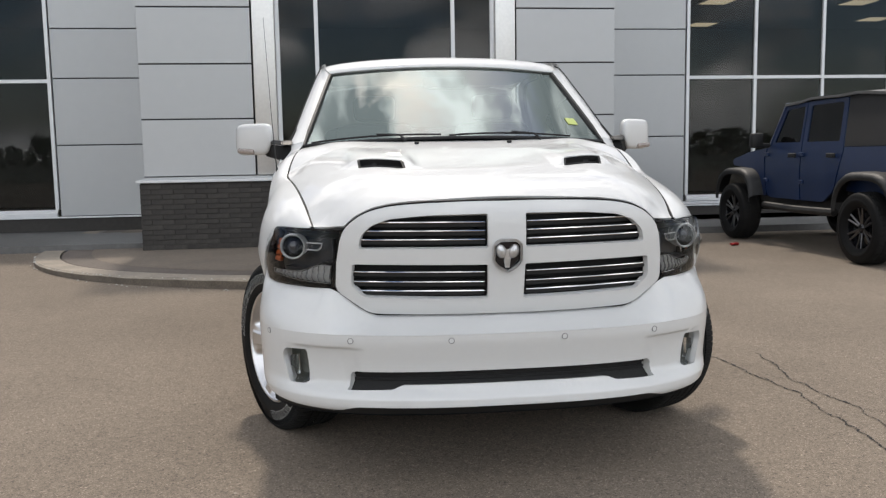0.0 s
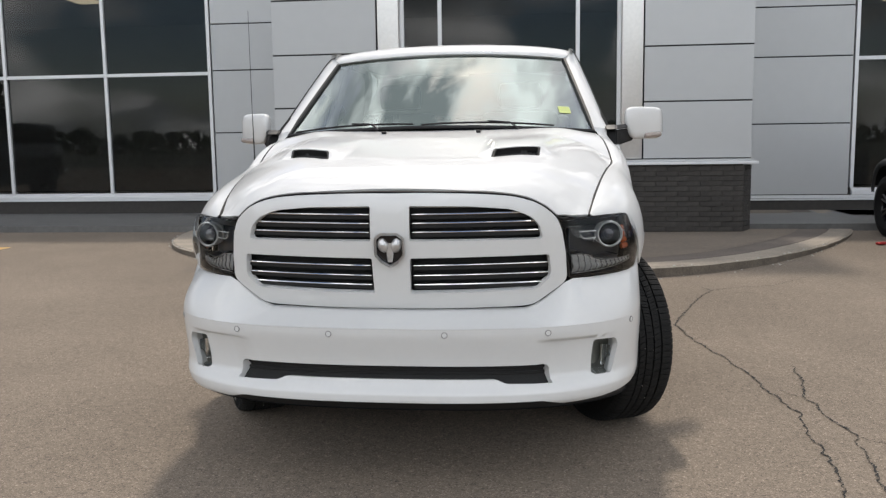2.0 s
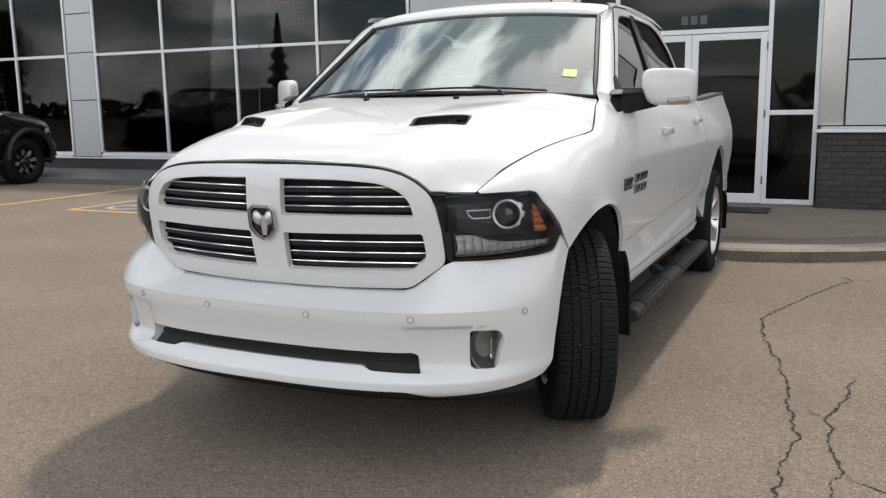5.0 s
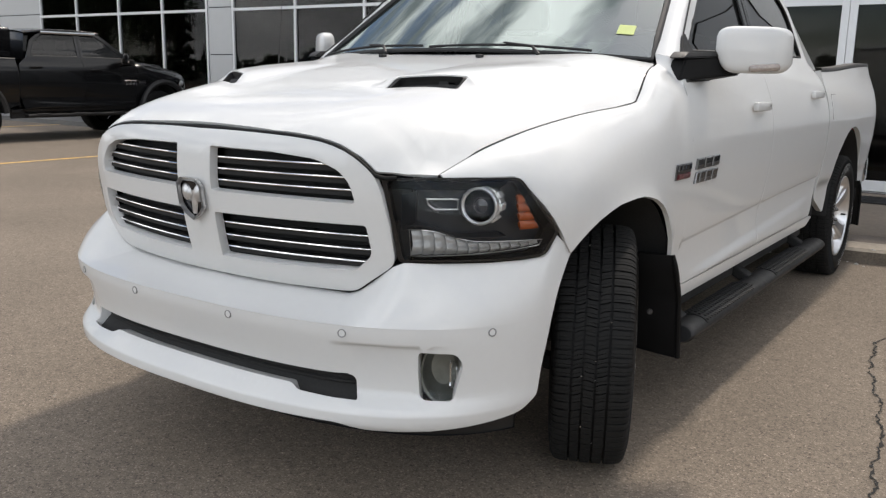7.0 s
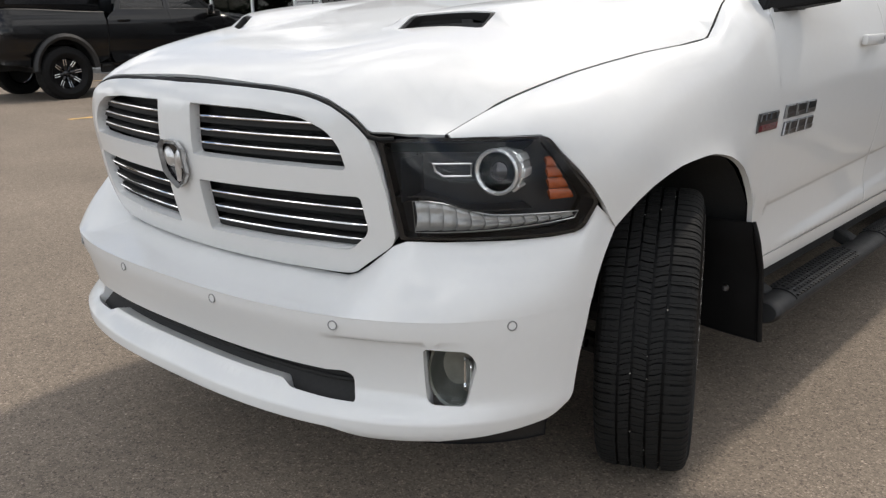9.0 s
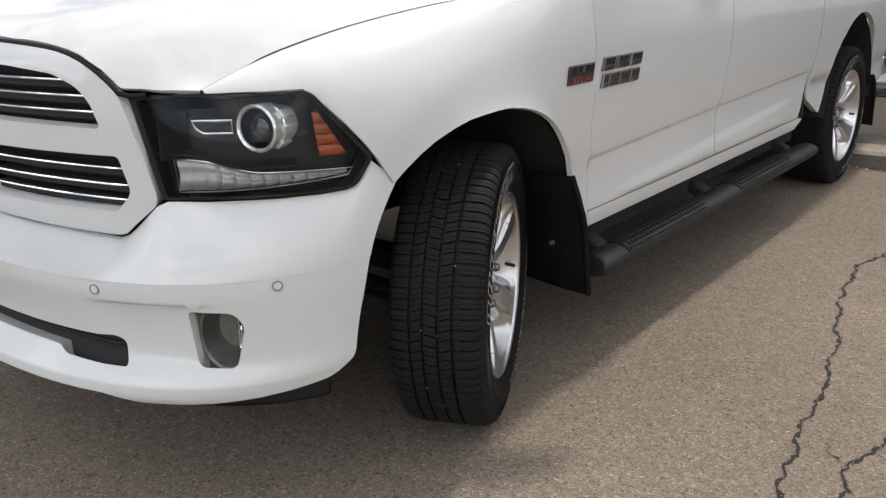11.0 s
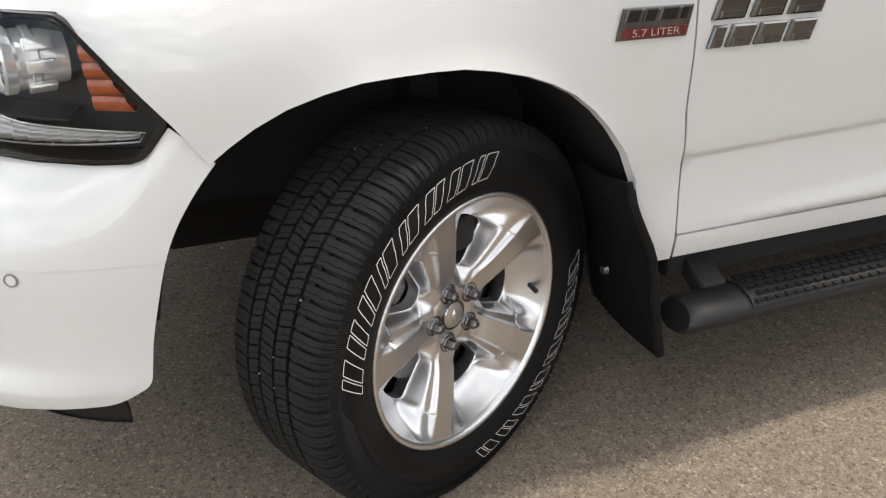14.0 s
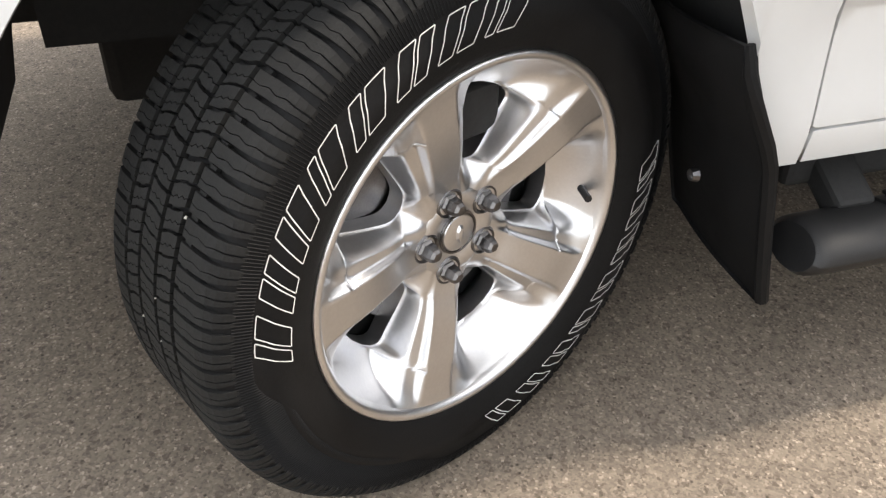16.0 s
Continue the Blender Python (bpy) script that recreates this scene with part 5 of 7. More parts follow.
def build_badges(truck):
    """Fender and door badges: chrome blocks and bars only."""
    s = 1
    for s in (1, -1):
        on = lambda y, z, o=0.0: Vector((s * (SIDE(z) + o), y, z))
        def block(name, y, w, z, h, up, lean, mat, parent, label=""):
            bm = bmesh.new()
            vs = []
            for o, k in ((0.0, 1.0), (up * 0.6, 1.0), (up, 0.84)):
                vs.append([bm.verts.new(on(y + (dy * w / 2) * k + lean * dz * k, z + dz * h / 2 * k, o + 0.001)) for dy, dz in ((-1, -1), (1, -1), (1, 1), (-1, 1))])
            for lo, hi in zip(vs, vs[1:]):
                for e in range(4):
                    bm.faces.new((lo[e], lo[(e + 1) % 4], hi[(e + 1) % 4], hi[e]))
            bm.faces.new(vs[-1])
            bmesh.ops.recalc_face_normals(bm, faces=bm.faces)
            return part(name, bm, mat, parent, label)
        fb = block("fender_badge", 0.331, 0.150, 0.974, 0.056, 0.005, 0.004, STEEL, truck, "small chrome badge with a dark red strip")
        block("red_bar", 0.331, 0.138, 0.958, 0.019, 0.008, 0.002, BADGE_RED, fb)
        note = bpy.data.curves.new("engine_size", "FONT")
        note.body, note.size, note.extrude, note.align_x, note.align_y = "5.7 LITER", 0.0185, 0.0004, "CENTER", "CENTER"
        text = new("engine_size", note)
        word = bpy.data.meshes.new_from_object(text.evaluated_get(bpy.context.evaluated_depsgraph_get()))
        bpy.data.objects.remove(text)
        word.materials.clear()
        word.materials.append(CHROME)
        o = new("engine_size", word)
        o.parent = fb
        o.matrix_local = Matrix.Translation(on(0.331, 0.958, 0.0092)) @ Matrix.Rotation(radians(90 * s), 4, "Z") @ Matrix.Rotation(radians(90), 4, "X") @ Matrix.Diagonal((1.42, 1, 1, 1))
        for y, w in ((0.280, 0.030), (0.316, 0.027), (0.356, 0.040), (0.390, 0.012)):
            block("dark_block", y, w, 0.989, 0.022, 0.0085, 0.003, GLOSS_BLACK, fb)
        # door badge: three broad chrome blocks over four
        db = None
        for z, h, row in ((0.990, 0.040, ((0.497, 0.074), (0.586, 0.076), (0.679, 0.084))), (0.938, 0.042, ((0.474, 0.030), (0.530, 0.058), (0.600, 0.064), (0.675, 0.064)))):
            for y, w in row:
                o = block("door_badge" if db is None else "chrome_block", y, w, z, h, 0.008, 0.005, CHROME_DARK, truck if db is None else db, "chrome block badge on the door" if db is None else "")
                db = db or o
                block("block_face", y, w * 0.80, z - h * 0.26, h * 0.34, 0.0095, 0.001, STEEL, db)


# ---------- wheels ----------
INNER = 0.87  # the tread reaches a little less far inboard than outboard of the rim's middle


def tyre_meshes(R=0.410, half=0.138, bead=0.262, lugs=92):
    """Carcass and tread blocks, turned about x; outside is +x."""
    k = (R - bead) / 0.15
    prof = [(bead - 0.012, 0.100), (bead, 0.113), (bead + 0.006 * k, 0.121), (bead + 0.024 * k, 0.130), (bead + 0.05 * k, half), (bead + 0.072 * k, half + 0.0012), (bead + 0.075 * k, half - 0.001), (bead + 0.095 * k, half - 0.002), (bead + 0.118 * k, half - 0.008), (bead + 0.132 * k, half - 0.016),
            (bead + 0.139 * k, half - 0.028), (R - 0.0105, half - 0.045), (R - 0.0095, 0.0)]
    prof = [(r, a * half / 0.138) for r, a in prof]
    full = prof + [(r, -a) for r, a in prof[-2::-1]]
    full = [(r, t if t > 0 else t * INNER) for r, t in full]
    carcass = lathe_bm([(r, t) for r, t in full[::-1]], 112)
    me1 = bpy.data.meshes.new("tyre")
    carcass.to_mesh(me1)
    carcass.free()
    me1.materials.append(RUBBER)
    me1.polygons.foreach_set("use_smooth", [True] * len(me1.polygons))
    V, F = [], []
    rng = random.Random(5)
    q = half / 0.138
    turn = 2 * math.pi / lugs

    def lug(profile, lo, hi, depth=0.010):
        """A tread block over (x, drop) stations; lo and hi give its two edges, in pitches, at each station."""
        i, m = len(V), len(profile)
        for k, (x, drop) in enumerate(profile):
            for dr in (0.0, depth * (1 - 0.55 * step01(0.115, 0.131, abs(x) / q))):
                for a in (lo[k] * turn, hi[k] * turn):
                    V.append((x if x > 0 else x * INNER, (R - drop - dr) * math.cos(a), (R - drop - dr) * math.sin(a)))
        flip = profile[-1][0] < profile[0][0]
        for k in range(m - 1):
            a, b = i + 4 * k, i + 4 * k + 4
            fs = [(a, a + 1, b + 1, b), (a, b, b + 2, a + 2), (a + 1, a + 3, b + 3, b + 1)]
            F.extend([f[::-1] for f in fs] if flip else fs)
        e = i + 4 * (m - 1)
        fs = [(i, i + 2, i + 3, i + 1), (e, e + 1, e + 3, e + 2)]
        F.extend([f[::-1] for f in fs] if flip else fs)
    zig = (0.0, 0.055, -0.055, 0.055, -0.055, 0.055, 0.0)
    shoulder = ((0.0635, 0.0), (0.076, 0.0002), (0.090, 0.0010), (0.103, 0.0028), (0.114, 0.0062), (0.1225, 0.0128), (0.1280, 0.0210), (0.1312, 0.0300))
    for n in range(lugs):
        j = n + rng.uniform(-0.03, 0.03)
        # three ribs of blocks, each block cut across by a wavy sipe
        for x0, x1, skew, shift in ((-0.0170, 0.0170, 0.10, 0.0), (0.0245, 0.0550, -0.16, 0.35), (-0.0550, -0.0245, -0.16, 0.6)):
            xs = np.linspace(x0, x1, 7)
            st = [(x * q, 0.0) for x in xs]
            lean = [skew * (k / 3 - 1) for k in range(7)]
            wave = 0.05 * (1 if n % 2 else -1)
            base = j + shift
            lug(st, [base + g + wave * (k in (2, 3, 4)) for k, g in enumerate(lean)], [base + 0.45 + g + z for g, z in zip(lean, zig)])
            lug(st, [base + 0.50 + g + z for g, z in zip(lean, zig)], [base + 0.84 + g - wave * (k in (2, 3, 4)) for k, g in enumerate(lean)])
        for sx in (1, -1):
            base = j + (0.2 if sx > 0 else 0.7)
            st = [(sx * x * q, d) for x, d in shoulder]
            thin = [0.0, 0.0, 0.0, 0.0, 0.01, 0.035, 0.06, 0.085]
            z8 = (0.0, 0.055, -0.055, 0.055, -0.04, 0.0, 0.0, 0.0)
            lug(st, [base + 0.02 + g for g in thin], [base + 0.46 + z - g * 0.4 for g, z in zip(thin, z8)])
            lug(st, [base + 0.50 + z + g * 0.4 for g, z in zip(thin, z8)], [base + 0.80 - g for g in thin])
            # a narrow tie bar in the slot
            lug([(sx * x * q, 0.0035) for x in (0.066, 0.078)], [base + 0.88] * 2, [base + 1.03] * 2, 0.006)
    me2 = bpy.data.meshes.new("tread")
    me2.from_pydata(V, [], F)
    me2.materials.append(TREAD_RUBBER)
    # fine radial ribs and raised rings on the outer wall
    V, F = [], []
    for n in range(560):
        a = 2 * math.pi * n / 560
        low = 0.097 - 0.036 * step01(180, 196, math.degrees(a)) * (1 - step01(236, 262, math.degrees(a)))
        i = len(V)
        for r, x in ((bead + low * k, half - 0.0018 + 0.0022 * (0.097 - low) / 0.036), (bead + 0.097 * k, half - 0.0020), (bead + 0.119 * k, half - 0.0082)):
            for da, up in ((-0.0021, 0), (0.0, 0.0012), (0.0021, 0)):
                V.append((x + up, r * math.cos(a + da), r * math.sin(a + da)))
        F += [(i + e, i + e + 1, i + e + 4, i + e + 3) for e in (0, 1, 3, 4)]
    me3 = bpy.data.meshes.new("sidewall_ribs")
    me3.from_pydata(V, [], F)
    me3.materials.append(RUBBER)
    # bits of grit caught in the grooves
    V, F = [], []
    for _ in range(26):
        a, x = rng.uniform(0, 2 * math.pi), rng.choice((-0.0575, -0.0195, 0.0195, 0.0575)) * q + rng.uniform(-0.003, 0.003)
        g = rng.uniform(0.0012, 0.0026)
        c = Vector((x, (R - 0.0015) * math.cos(a), (R - 0.0015) * math.sin(a)))
        i = len(V)
        V += [tuple(c + Vector(d) * g * rng.uniform(0.7, 1.3)) for d in ((1, 0, 0), (-1, 0, 0), (0, 1, 0), (0, -1, 0), (0, 0, 1), (0, 0, -1))]
        F += [(i + u, i + v, i + k) for u, v, k in ((0, 2, 4), (2, 1, 4), (1, 3, 4), (3, 0, 4), (2, 0, 5), (1, 2, 5), (3, 1, 5), (0, 3, 5))]
    me4 = bpy.data.meshes.new("tread_grit")
    me4.from_pydata(V, [], F)
    me4.materials.append(PEBBLE)
    return me1, me2, me3, me4


def rim_meshes():
    """Polished five-spoke alloy wheel: barrel and one spoke mesh, outside is +x."""
    barrel = lathe_bm([(0.262, 0.114), (0.271, 0.119), (0.272, 0.124), (0.269, 0.127), (0.263, 0.1265), (0.2585, 0.1215), (0.2565, 0.117), (0.250, 0.10), (0.244, 0.06), (0.236, 0.0), (0.226, -0.10), (0.26, -0.118)][::-1], 96)
    me1 = bpy.data.meshes.new("rim")
    barrel.to_mesh(me1)
    barrel.free()
    me1.materials.append(ALUMINIUM)
    me1.polygons.foreach_set("use_smooth", [True] * len(me1.polygons))
    # one fifth of the cast face: a stepped spoke between two halves of its windows
    rs = [0.060, 0.070, 0.080, 0.090, 0.096, 0.100, 0.102, 0.105, 0.110, 0.120, 0.135, 0.150, 0.165, 0.180, 0.190, 0.195, 0.199, 0.202, 0.204, 0.205, 0.210, 0.217, 0.225, 0.233, 0.241, 0.248, 0.254, 0.258]
    face = curve((0.060, 0.0735), (0.085, 0.077), (0.13, 0.093), (0.19, 0.107), (0.24, 0.115), (0.258, 0.1185))
    low = curve((0.060, 0.0725), (0.078, 0.068), (0.092, 0.054), (0.105, 0.047), (0.14, 0.043), (0.18, 0.040), (0.20, 0.042), (0.215, 0.050), (0.235, 0.072), (0.248, 0.097), (0.255, 0.113), (0.258, 0.1183))
    hole = curve((0.100, 0.0), (0.102, 0.011), (0.105, 0.017), (0.110, 0.022), (0.120, 0.028), (0.135, 0.035), (0.150, 0.0415), (0.180, 0.0535), (0.190, 0.0565), (0.195, 0.056), (0.199, 0.051), (0.202, 0.041), (0.204, 0.025), (0.205, 0.0))
    ridge = curve((0.060, 0.020), (0.10, 0.0215), (0.16, 0.0245), (0.22, 0.029), (0.258, 0.033))
    flank = curve((0.060, 0.031), (0.10, 0.034), (0.16, 0.043), (0.22, 0.052), (0.258, 0.060))
    half_v = [k / 36 for k in range(37)]
    vs = [-v for v in half_v[:0:-1]] + half_v
    V, F = [], []
    for r in rs:
        edge = math.pi / 5 - hole(r) / r
        for v in vs:
            a = edge * v
            d, end = abs(a) * r, edge * r
            g = 0.20 * step01(ridge(r), ridge(r) + 0.006, d) + 0.10 * step01(ridge(r), flank(r) + 0.01, d) + 0.70 * step01(flank(r), max(flank(r) + 0.004, min(end, flank(r) + 0.040)), d)
            V.append((face(r) * (1 - g) + low(r) * g, r * math.sin(a), r * math.cos(a)))
    n = len(vs)
    for i in range(len(rs) - 1):
        for j in range(n - 1):
            a = i * n + j
            F.append((a, a + 1, a + 1 + n, a + n))
    # the window's walls run back into the wheel
    cut = [i for i, r in enumerate(rs) if 0.0995 < r < 0.2055]
    for j in (0, n - 1):
        top = [i * n + j for i in cut]
        k = len(V)
        for q in top:
            V.append(V[q])
        for q in top:
            V.append((V[q][0] - 0.028, V[q][1], V[q][2]))
        m = len(top)
        for i in range(m - 1):
            f = (k + i, k + i + 1, k + m + i + 1, k + m + i)
            F.append(f if j == 0 else f[::-1])
    me2 = bpy.data.meshes.new("spoke")
    me2.from_pydata(V, [], F)
    me2.materials.append(ALUMINIUM)
    me2.polygons.foreach_set("use_smooth", [True] * len(me2.polygons))
    me2.set_sharp_from_angle(angle=radians(60))
    return me1, me2


TYRE, TREAD, RIBS, GRIT = tyre_meshes()
RIM, SPOKE = rim_meshes()


WALL_X = curve((0.262, 0.113), (0.268, 0.121), (0.2857, 0.130), (0.3113, 0.138), (0.333, 0.1392), (0.336, 0.137), (0.3557, 0.136), (0.3784, 0.130), (0.3923, 0.122))


def stroke(V, F, pts, width, lift=0.0016, close=False):
    """A thin raised white line on the tyre wall through (angle, radius) points."""
    n = len(pts)
    i0 = len(V)
    for k, (a, r) in enumerate(pts):
        p, q = (pts[k - 1], pts[(k + 1) % n]) if close else (pts[max(0, k - 1)], pts[min(n - 1, k + 1)])
        t = Vector(((q[0] - p[0]) * 0.335, q[1] - p[1])).normalized()
        for e in (-1, 1):
            aa, rr = a - t.y * e * width / 0.335, r + t.x * e * width
            V.append((WALL_X(rr) + lift, rr * math.cos(aa), rr * math.sin(aa)))
    for k in range(n if close else n - 1):
        a, b = i0 + 2 * k, i0 + 2 * ((k + 1) % n)
        F.append((a, a + 1, b + 1, b))


def sidewall_marks(parent, first, last, count, r0=0.310, r1=0.355):
    """White outlined slanted bars, two to a mark."""
    t = (last - first) / count
    for k in range(count):
        V, F = [], []
        w = (0.74, 0.68, 0.80, 0.70)[k % 4]
        a0, a1 = first + t * (k + 0.5 - w / 2), first + t * (k + 0.5 + w / 2)
        lean = t * 0.21
        at = lambda u, v: (a0 + (a1 - a0) * u + lean * (2 * v - 1), r0 + (r1 - r0) * v)

        def outline(u0, v0, u1, v1, cut):
            c = [(u0 + cut, v0), (u1 - cut, v0), (u1, v0 + cut), (u1, v1 - cut), (u1 - cut, v1), (u0 + cut, v1), (u0, v1 - cut), (u0, v0 + cut)]
            pts = []
            for p, q in zip(c, c[1:] + c[:1]):
                pts += [at(p[0] + (q[0] - p[0]) * j / 4, p[1] + (q[1] - p[1]) * j / 4) for j in range(4)]
            stroke(V, F, pts, 0.0007, close=True)
        cut = (0.40, 0.52, 0.46, 0.34)[k % 4]
        outline(0.0, 0.0, cut - 0.06, 1.0, 0.02)
        outline(cut + 0.06, 0.0, 1.0, 1.0, 0.02)
        mesh_object("sidewall_mark", V, F, MARK_WHITE, parent, smooth=False)


def build_wheel(truck, centre, steer, s, marks=True, spin=18.0):
    """One wheel: rim with spokes, tyre, nuts, cap. s: +1 faces +x."""
    w = new("wheel", RIM)
    w.parent = truck
    tagged(w, "polished alloy wheel with five broad spokes and outline-marked tyre")
    # local z of the wheel is up, local -y is forward
    w.matrix_local = pose(*centre, 0, 0, steer) @ (Matrix.Identity(4) if s > 0 else Matrix.Rotation(math.pi, 4, "Z"))
    for me, name in ((TYRE, "tyre"), (TREAD, "tread"), (RIBS, "sidewall_ribs"), (GRIT, "tread_grit")):
        o = new(name, me)
        o.parent = w
        if me is GRIT:
            tagged(o, "pale grit caught in the tread grooves", kind="stuff")
    for k in range(5):
        o = new("spoke", SPOKE)
        o.parent = w
        a = radians(spin + 72 * k)
        o.matrix_local = Matrix.Rotation(a, 4, "X")
        u = Vector((0, -math.sin(a), math.cos(a)))
        nut = bmesh.new()
        lathe_bm([(0.0, 0.100), (0.007, 0.099), (0.0105, 0.095), (0.0125, 0.089), (0.0125, 0.080), (0.0155, 0.077), (0.0155, 0.060)], 6, "x", bm=nut, m=Matrix.Translation(u * 0.0585))
        part("lug_nut", nut, STEEL, w)
        hole = lathe_bm([(0.0165, 0.0740), (0.0200, 0.0775), (0.0225, 0.0740)], 20, "x", m=Matrix.Translation(u * 0.0585))
        part("nut_seat", hole, STEEL, w, smooth=True)
    part("hub", lathe_bm([(0.030, 0.0695), (0.034, 0.0725), (0.056, 0.0755), (0.062, 0.0745), (0.066, 0.072), (0.067, 0.0)], 48), ALUMINIUM, w, smooth=True)
    part("centre_cap", lathe_bm([(0.0, 0.0775), (0.020, 0.0770), (0.027, 0.0755), (0.029, 0.0725), (0.031, 0.0720)], 40), ALUMINIUM, w, smooth=True)
    part("cap_ring", lathe_bm([(0.0285, 0.0720), (0.030, 0.0755), (0.032, 0.0755), (0.033, 0.0720)], 40), STEEL, w, smooth=True)
    part("cap_relief", lathe_bm([(0.0, 0.0815), (0.007, 0.0805), (0.011, 0.0765)], 7, m=Matrix.Diagonal((1, 0.75, 1.5, 1))), ALUMINIUM, w)
    part("brake_disc", lathe_bm([(0.06, 0.015), (0.165, 0.015), (0.168, 0.0)], 48), STEEL, w, smooth=True)
    part("brake_backing", lathe_bm([(0.0, -0.01), (0.228, -0.012), (0.230, -0.03)], 40), MATT_BLACK, w)
    part("brake_caliper", box_bm(0.01, 0.02, 0.15, 0.07, 0.16, 0.075, 0.012), MATT_BLACK, w, smooth=True)
    v = Vector((0, math.cos(radians(-5)), math.sin(radians(-5)))) * 0.243
    part("valve_stem", tube_bm([v + Vector((0.085, 0, 0)), v * 0.93 + Vector((0.115, 0, 0))], 0.006, 8), PLASTIC, w, smooth=True)
    if marks:
        # angles run from the rear (+y) over the top; the words span the forward-upper and the rear-lower quarter
        sidewall_marks(w, radians(180 - 1), radians(180 - 97), 8)
        sidewall_marks(w, radians(-88), radians(7), 8, 0.313, 0.350)
    return w


def build_pickup(paint):
    truck = thing("pickup_truck", "white crew-cab pickup with black-slatted grille, front wheels steered aside", "pickup truck")
    build_bumper(truck, paint)
    build_grille(truck, paint)
    build_hood(truck, paint)
    for s in (1, -1):
        build_headlight(truck, s)
        grid("front_fender", fender_rows(s), paint, truck, 0.016, flip=s > 0, label="white front wing with flared wheel arch")
        build_flap(truck, 0.378, s, z1=0.665)
        build_flap(truck, 4.10, s, 0.26, 0.60, 0.25)
        build_step(truck, s)
    build_cab(truck, paint)
    build_bed(truck, paint)
    build_under(truck)
    build_badges(truck)
    return truck


pickup = build_pickup(WHITE)
build_wheel(pickup, (0.855, -0.045, 0.398), 25.0, 1)
front_left = pickup.children[-1]
rng = random.Random(12)
for _ in range(14):
    a, x = radians(rng.uniform(20, 150)), rng.choice((0.025, 0.070, -0.025)) + rng.uniform(-0.004, 0.02)
    pb = bmesh.new()
    bmesh.ops.create_icosphere(pb, subdivisions=1, radius=rng.uniform(0.0025, 0.0045), matrix=Matrix.Translation((x, -0.407 * math.cos(a), 0.407 * math.sin(a))))
    part("pebble", pb, MARK_WHITE, front_left)
build_wheel(pickup, (-0.880, -0.03, 0.398), 27.0, -1)
build_wheel(pickup, (0.860, 3.57, 0.400), 0.0, 1)
build_wheel(pickup, (-0.860, 3.57, 0.400), 0.0, -1)


# ---------- ground ----------
ASPHALT = asphalt_material()
CRACK = material("open_crack", (0.012, 0.011, 0.010), 0.95, 0, 0.4, 30)
CONCRETE = material("kerb_concrete", (0.285, 0.247, 0.20), 0.9, 0, 0.25, 2.5, bump=0.5, bump_scale=90)
KERB_FACE = material("dark_kerb_face", (0.135, 0.112, 0.088), 0.95, 0, 0.4, 5, bump=0.6, bump_scale=70)
STAMPED = material("stamped_concrete", (0.135, 0.112, 0.094), 0.9, 0, 0.3, 3.0, bump=0.5, bump_scale=60)
SLAB = material("sidewalk_concrete", (0.176, 0.144, 0.113), 0.92, 0, 0.22, 1.5, bump=0.4, bump_scale=90)
YELLOW = material("yellow_line_paint", (0.62, 0.36, 0.09), 0.8, 0, 0.35, 6, dark=(0.28, 0.22, 0.12))
BLUE_LINE = material("blue_line_paint", (0.055, 0.10, 0.19), 0.8, 0, 0.4, 6, dark=(0.11, 0.115, 0.12))
gv, gf = [], []
marks = (-500, -60, -20, -8, -4, 0, 4, 12, 60, 500)
for y in marks:
    for x in marks:
        gv.append((x, y, 0))
for i in range(9):
    for j in range(9):
        a = i * 10 + j
        gf.append((a, a + 1, a + 11, a + 10))
tagged(mesh_object("ground", gv, gf, ASPHALT, smooth=False), "bleached brown-grey asphalt parking lot", "ground", kind="structure")

# unseen dark sheet, added so the panes mirror less bright ground
DARK_FIELD = material("rough_grass", (0.042, 0.050, 0.026), 0.95, 0, 0.5, 0.4, bump=0.5)
tagged(part("verge", box_bm(0, -74, 0.0, 480, 100, 0.05), DARK_FIELD, None), "dark rough grass beyond the lot", "grass", kind="structure")


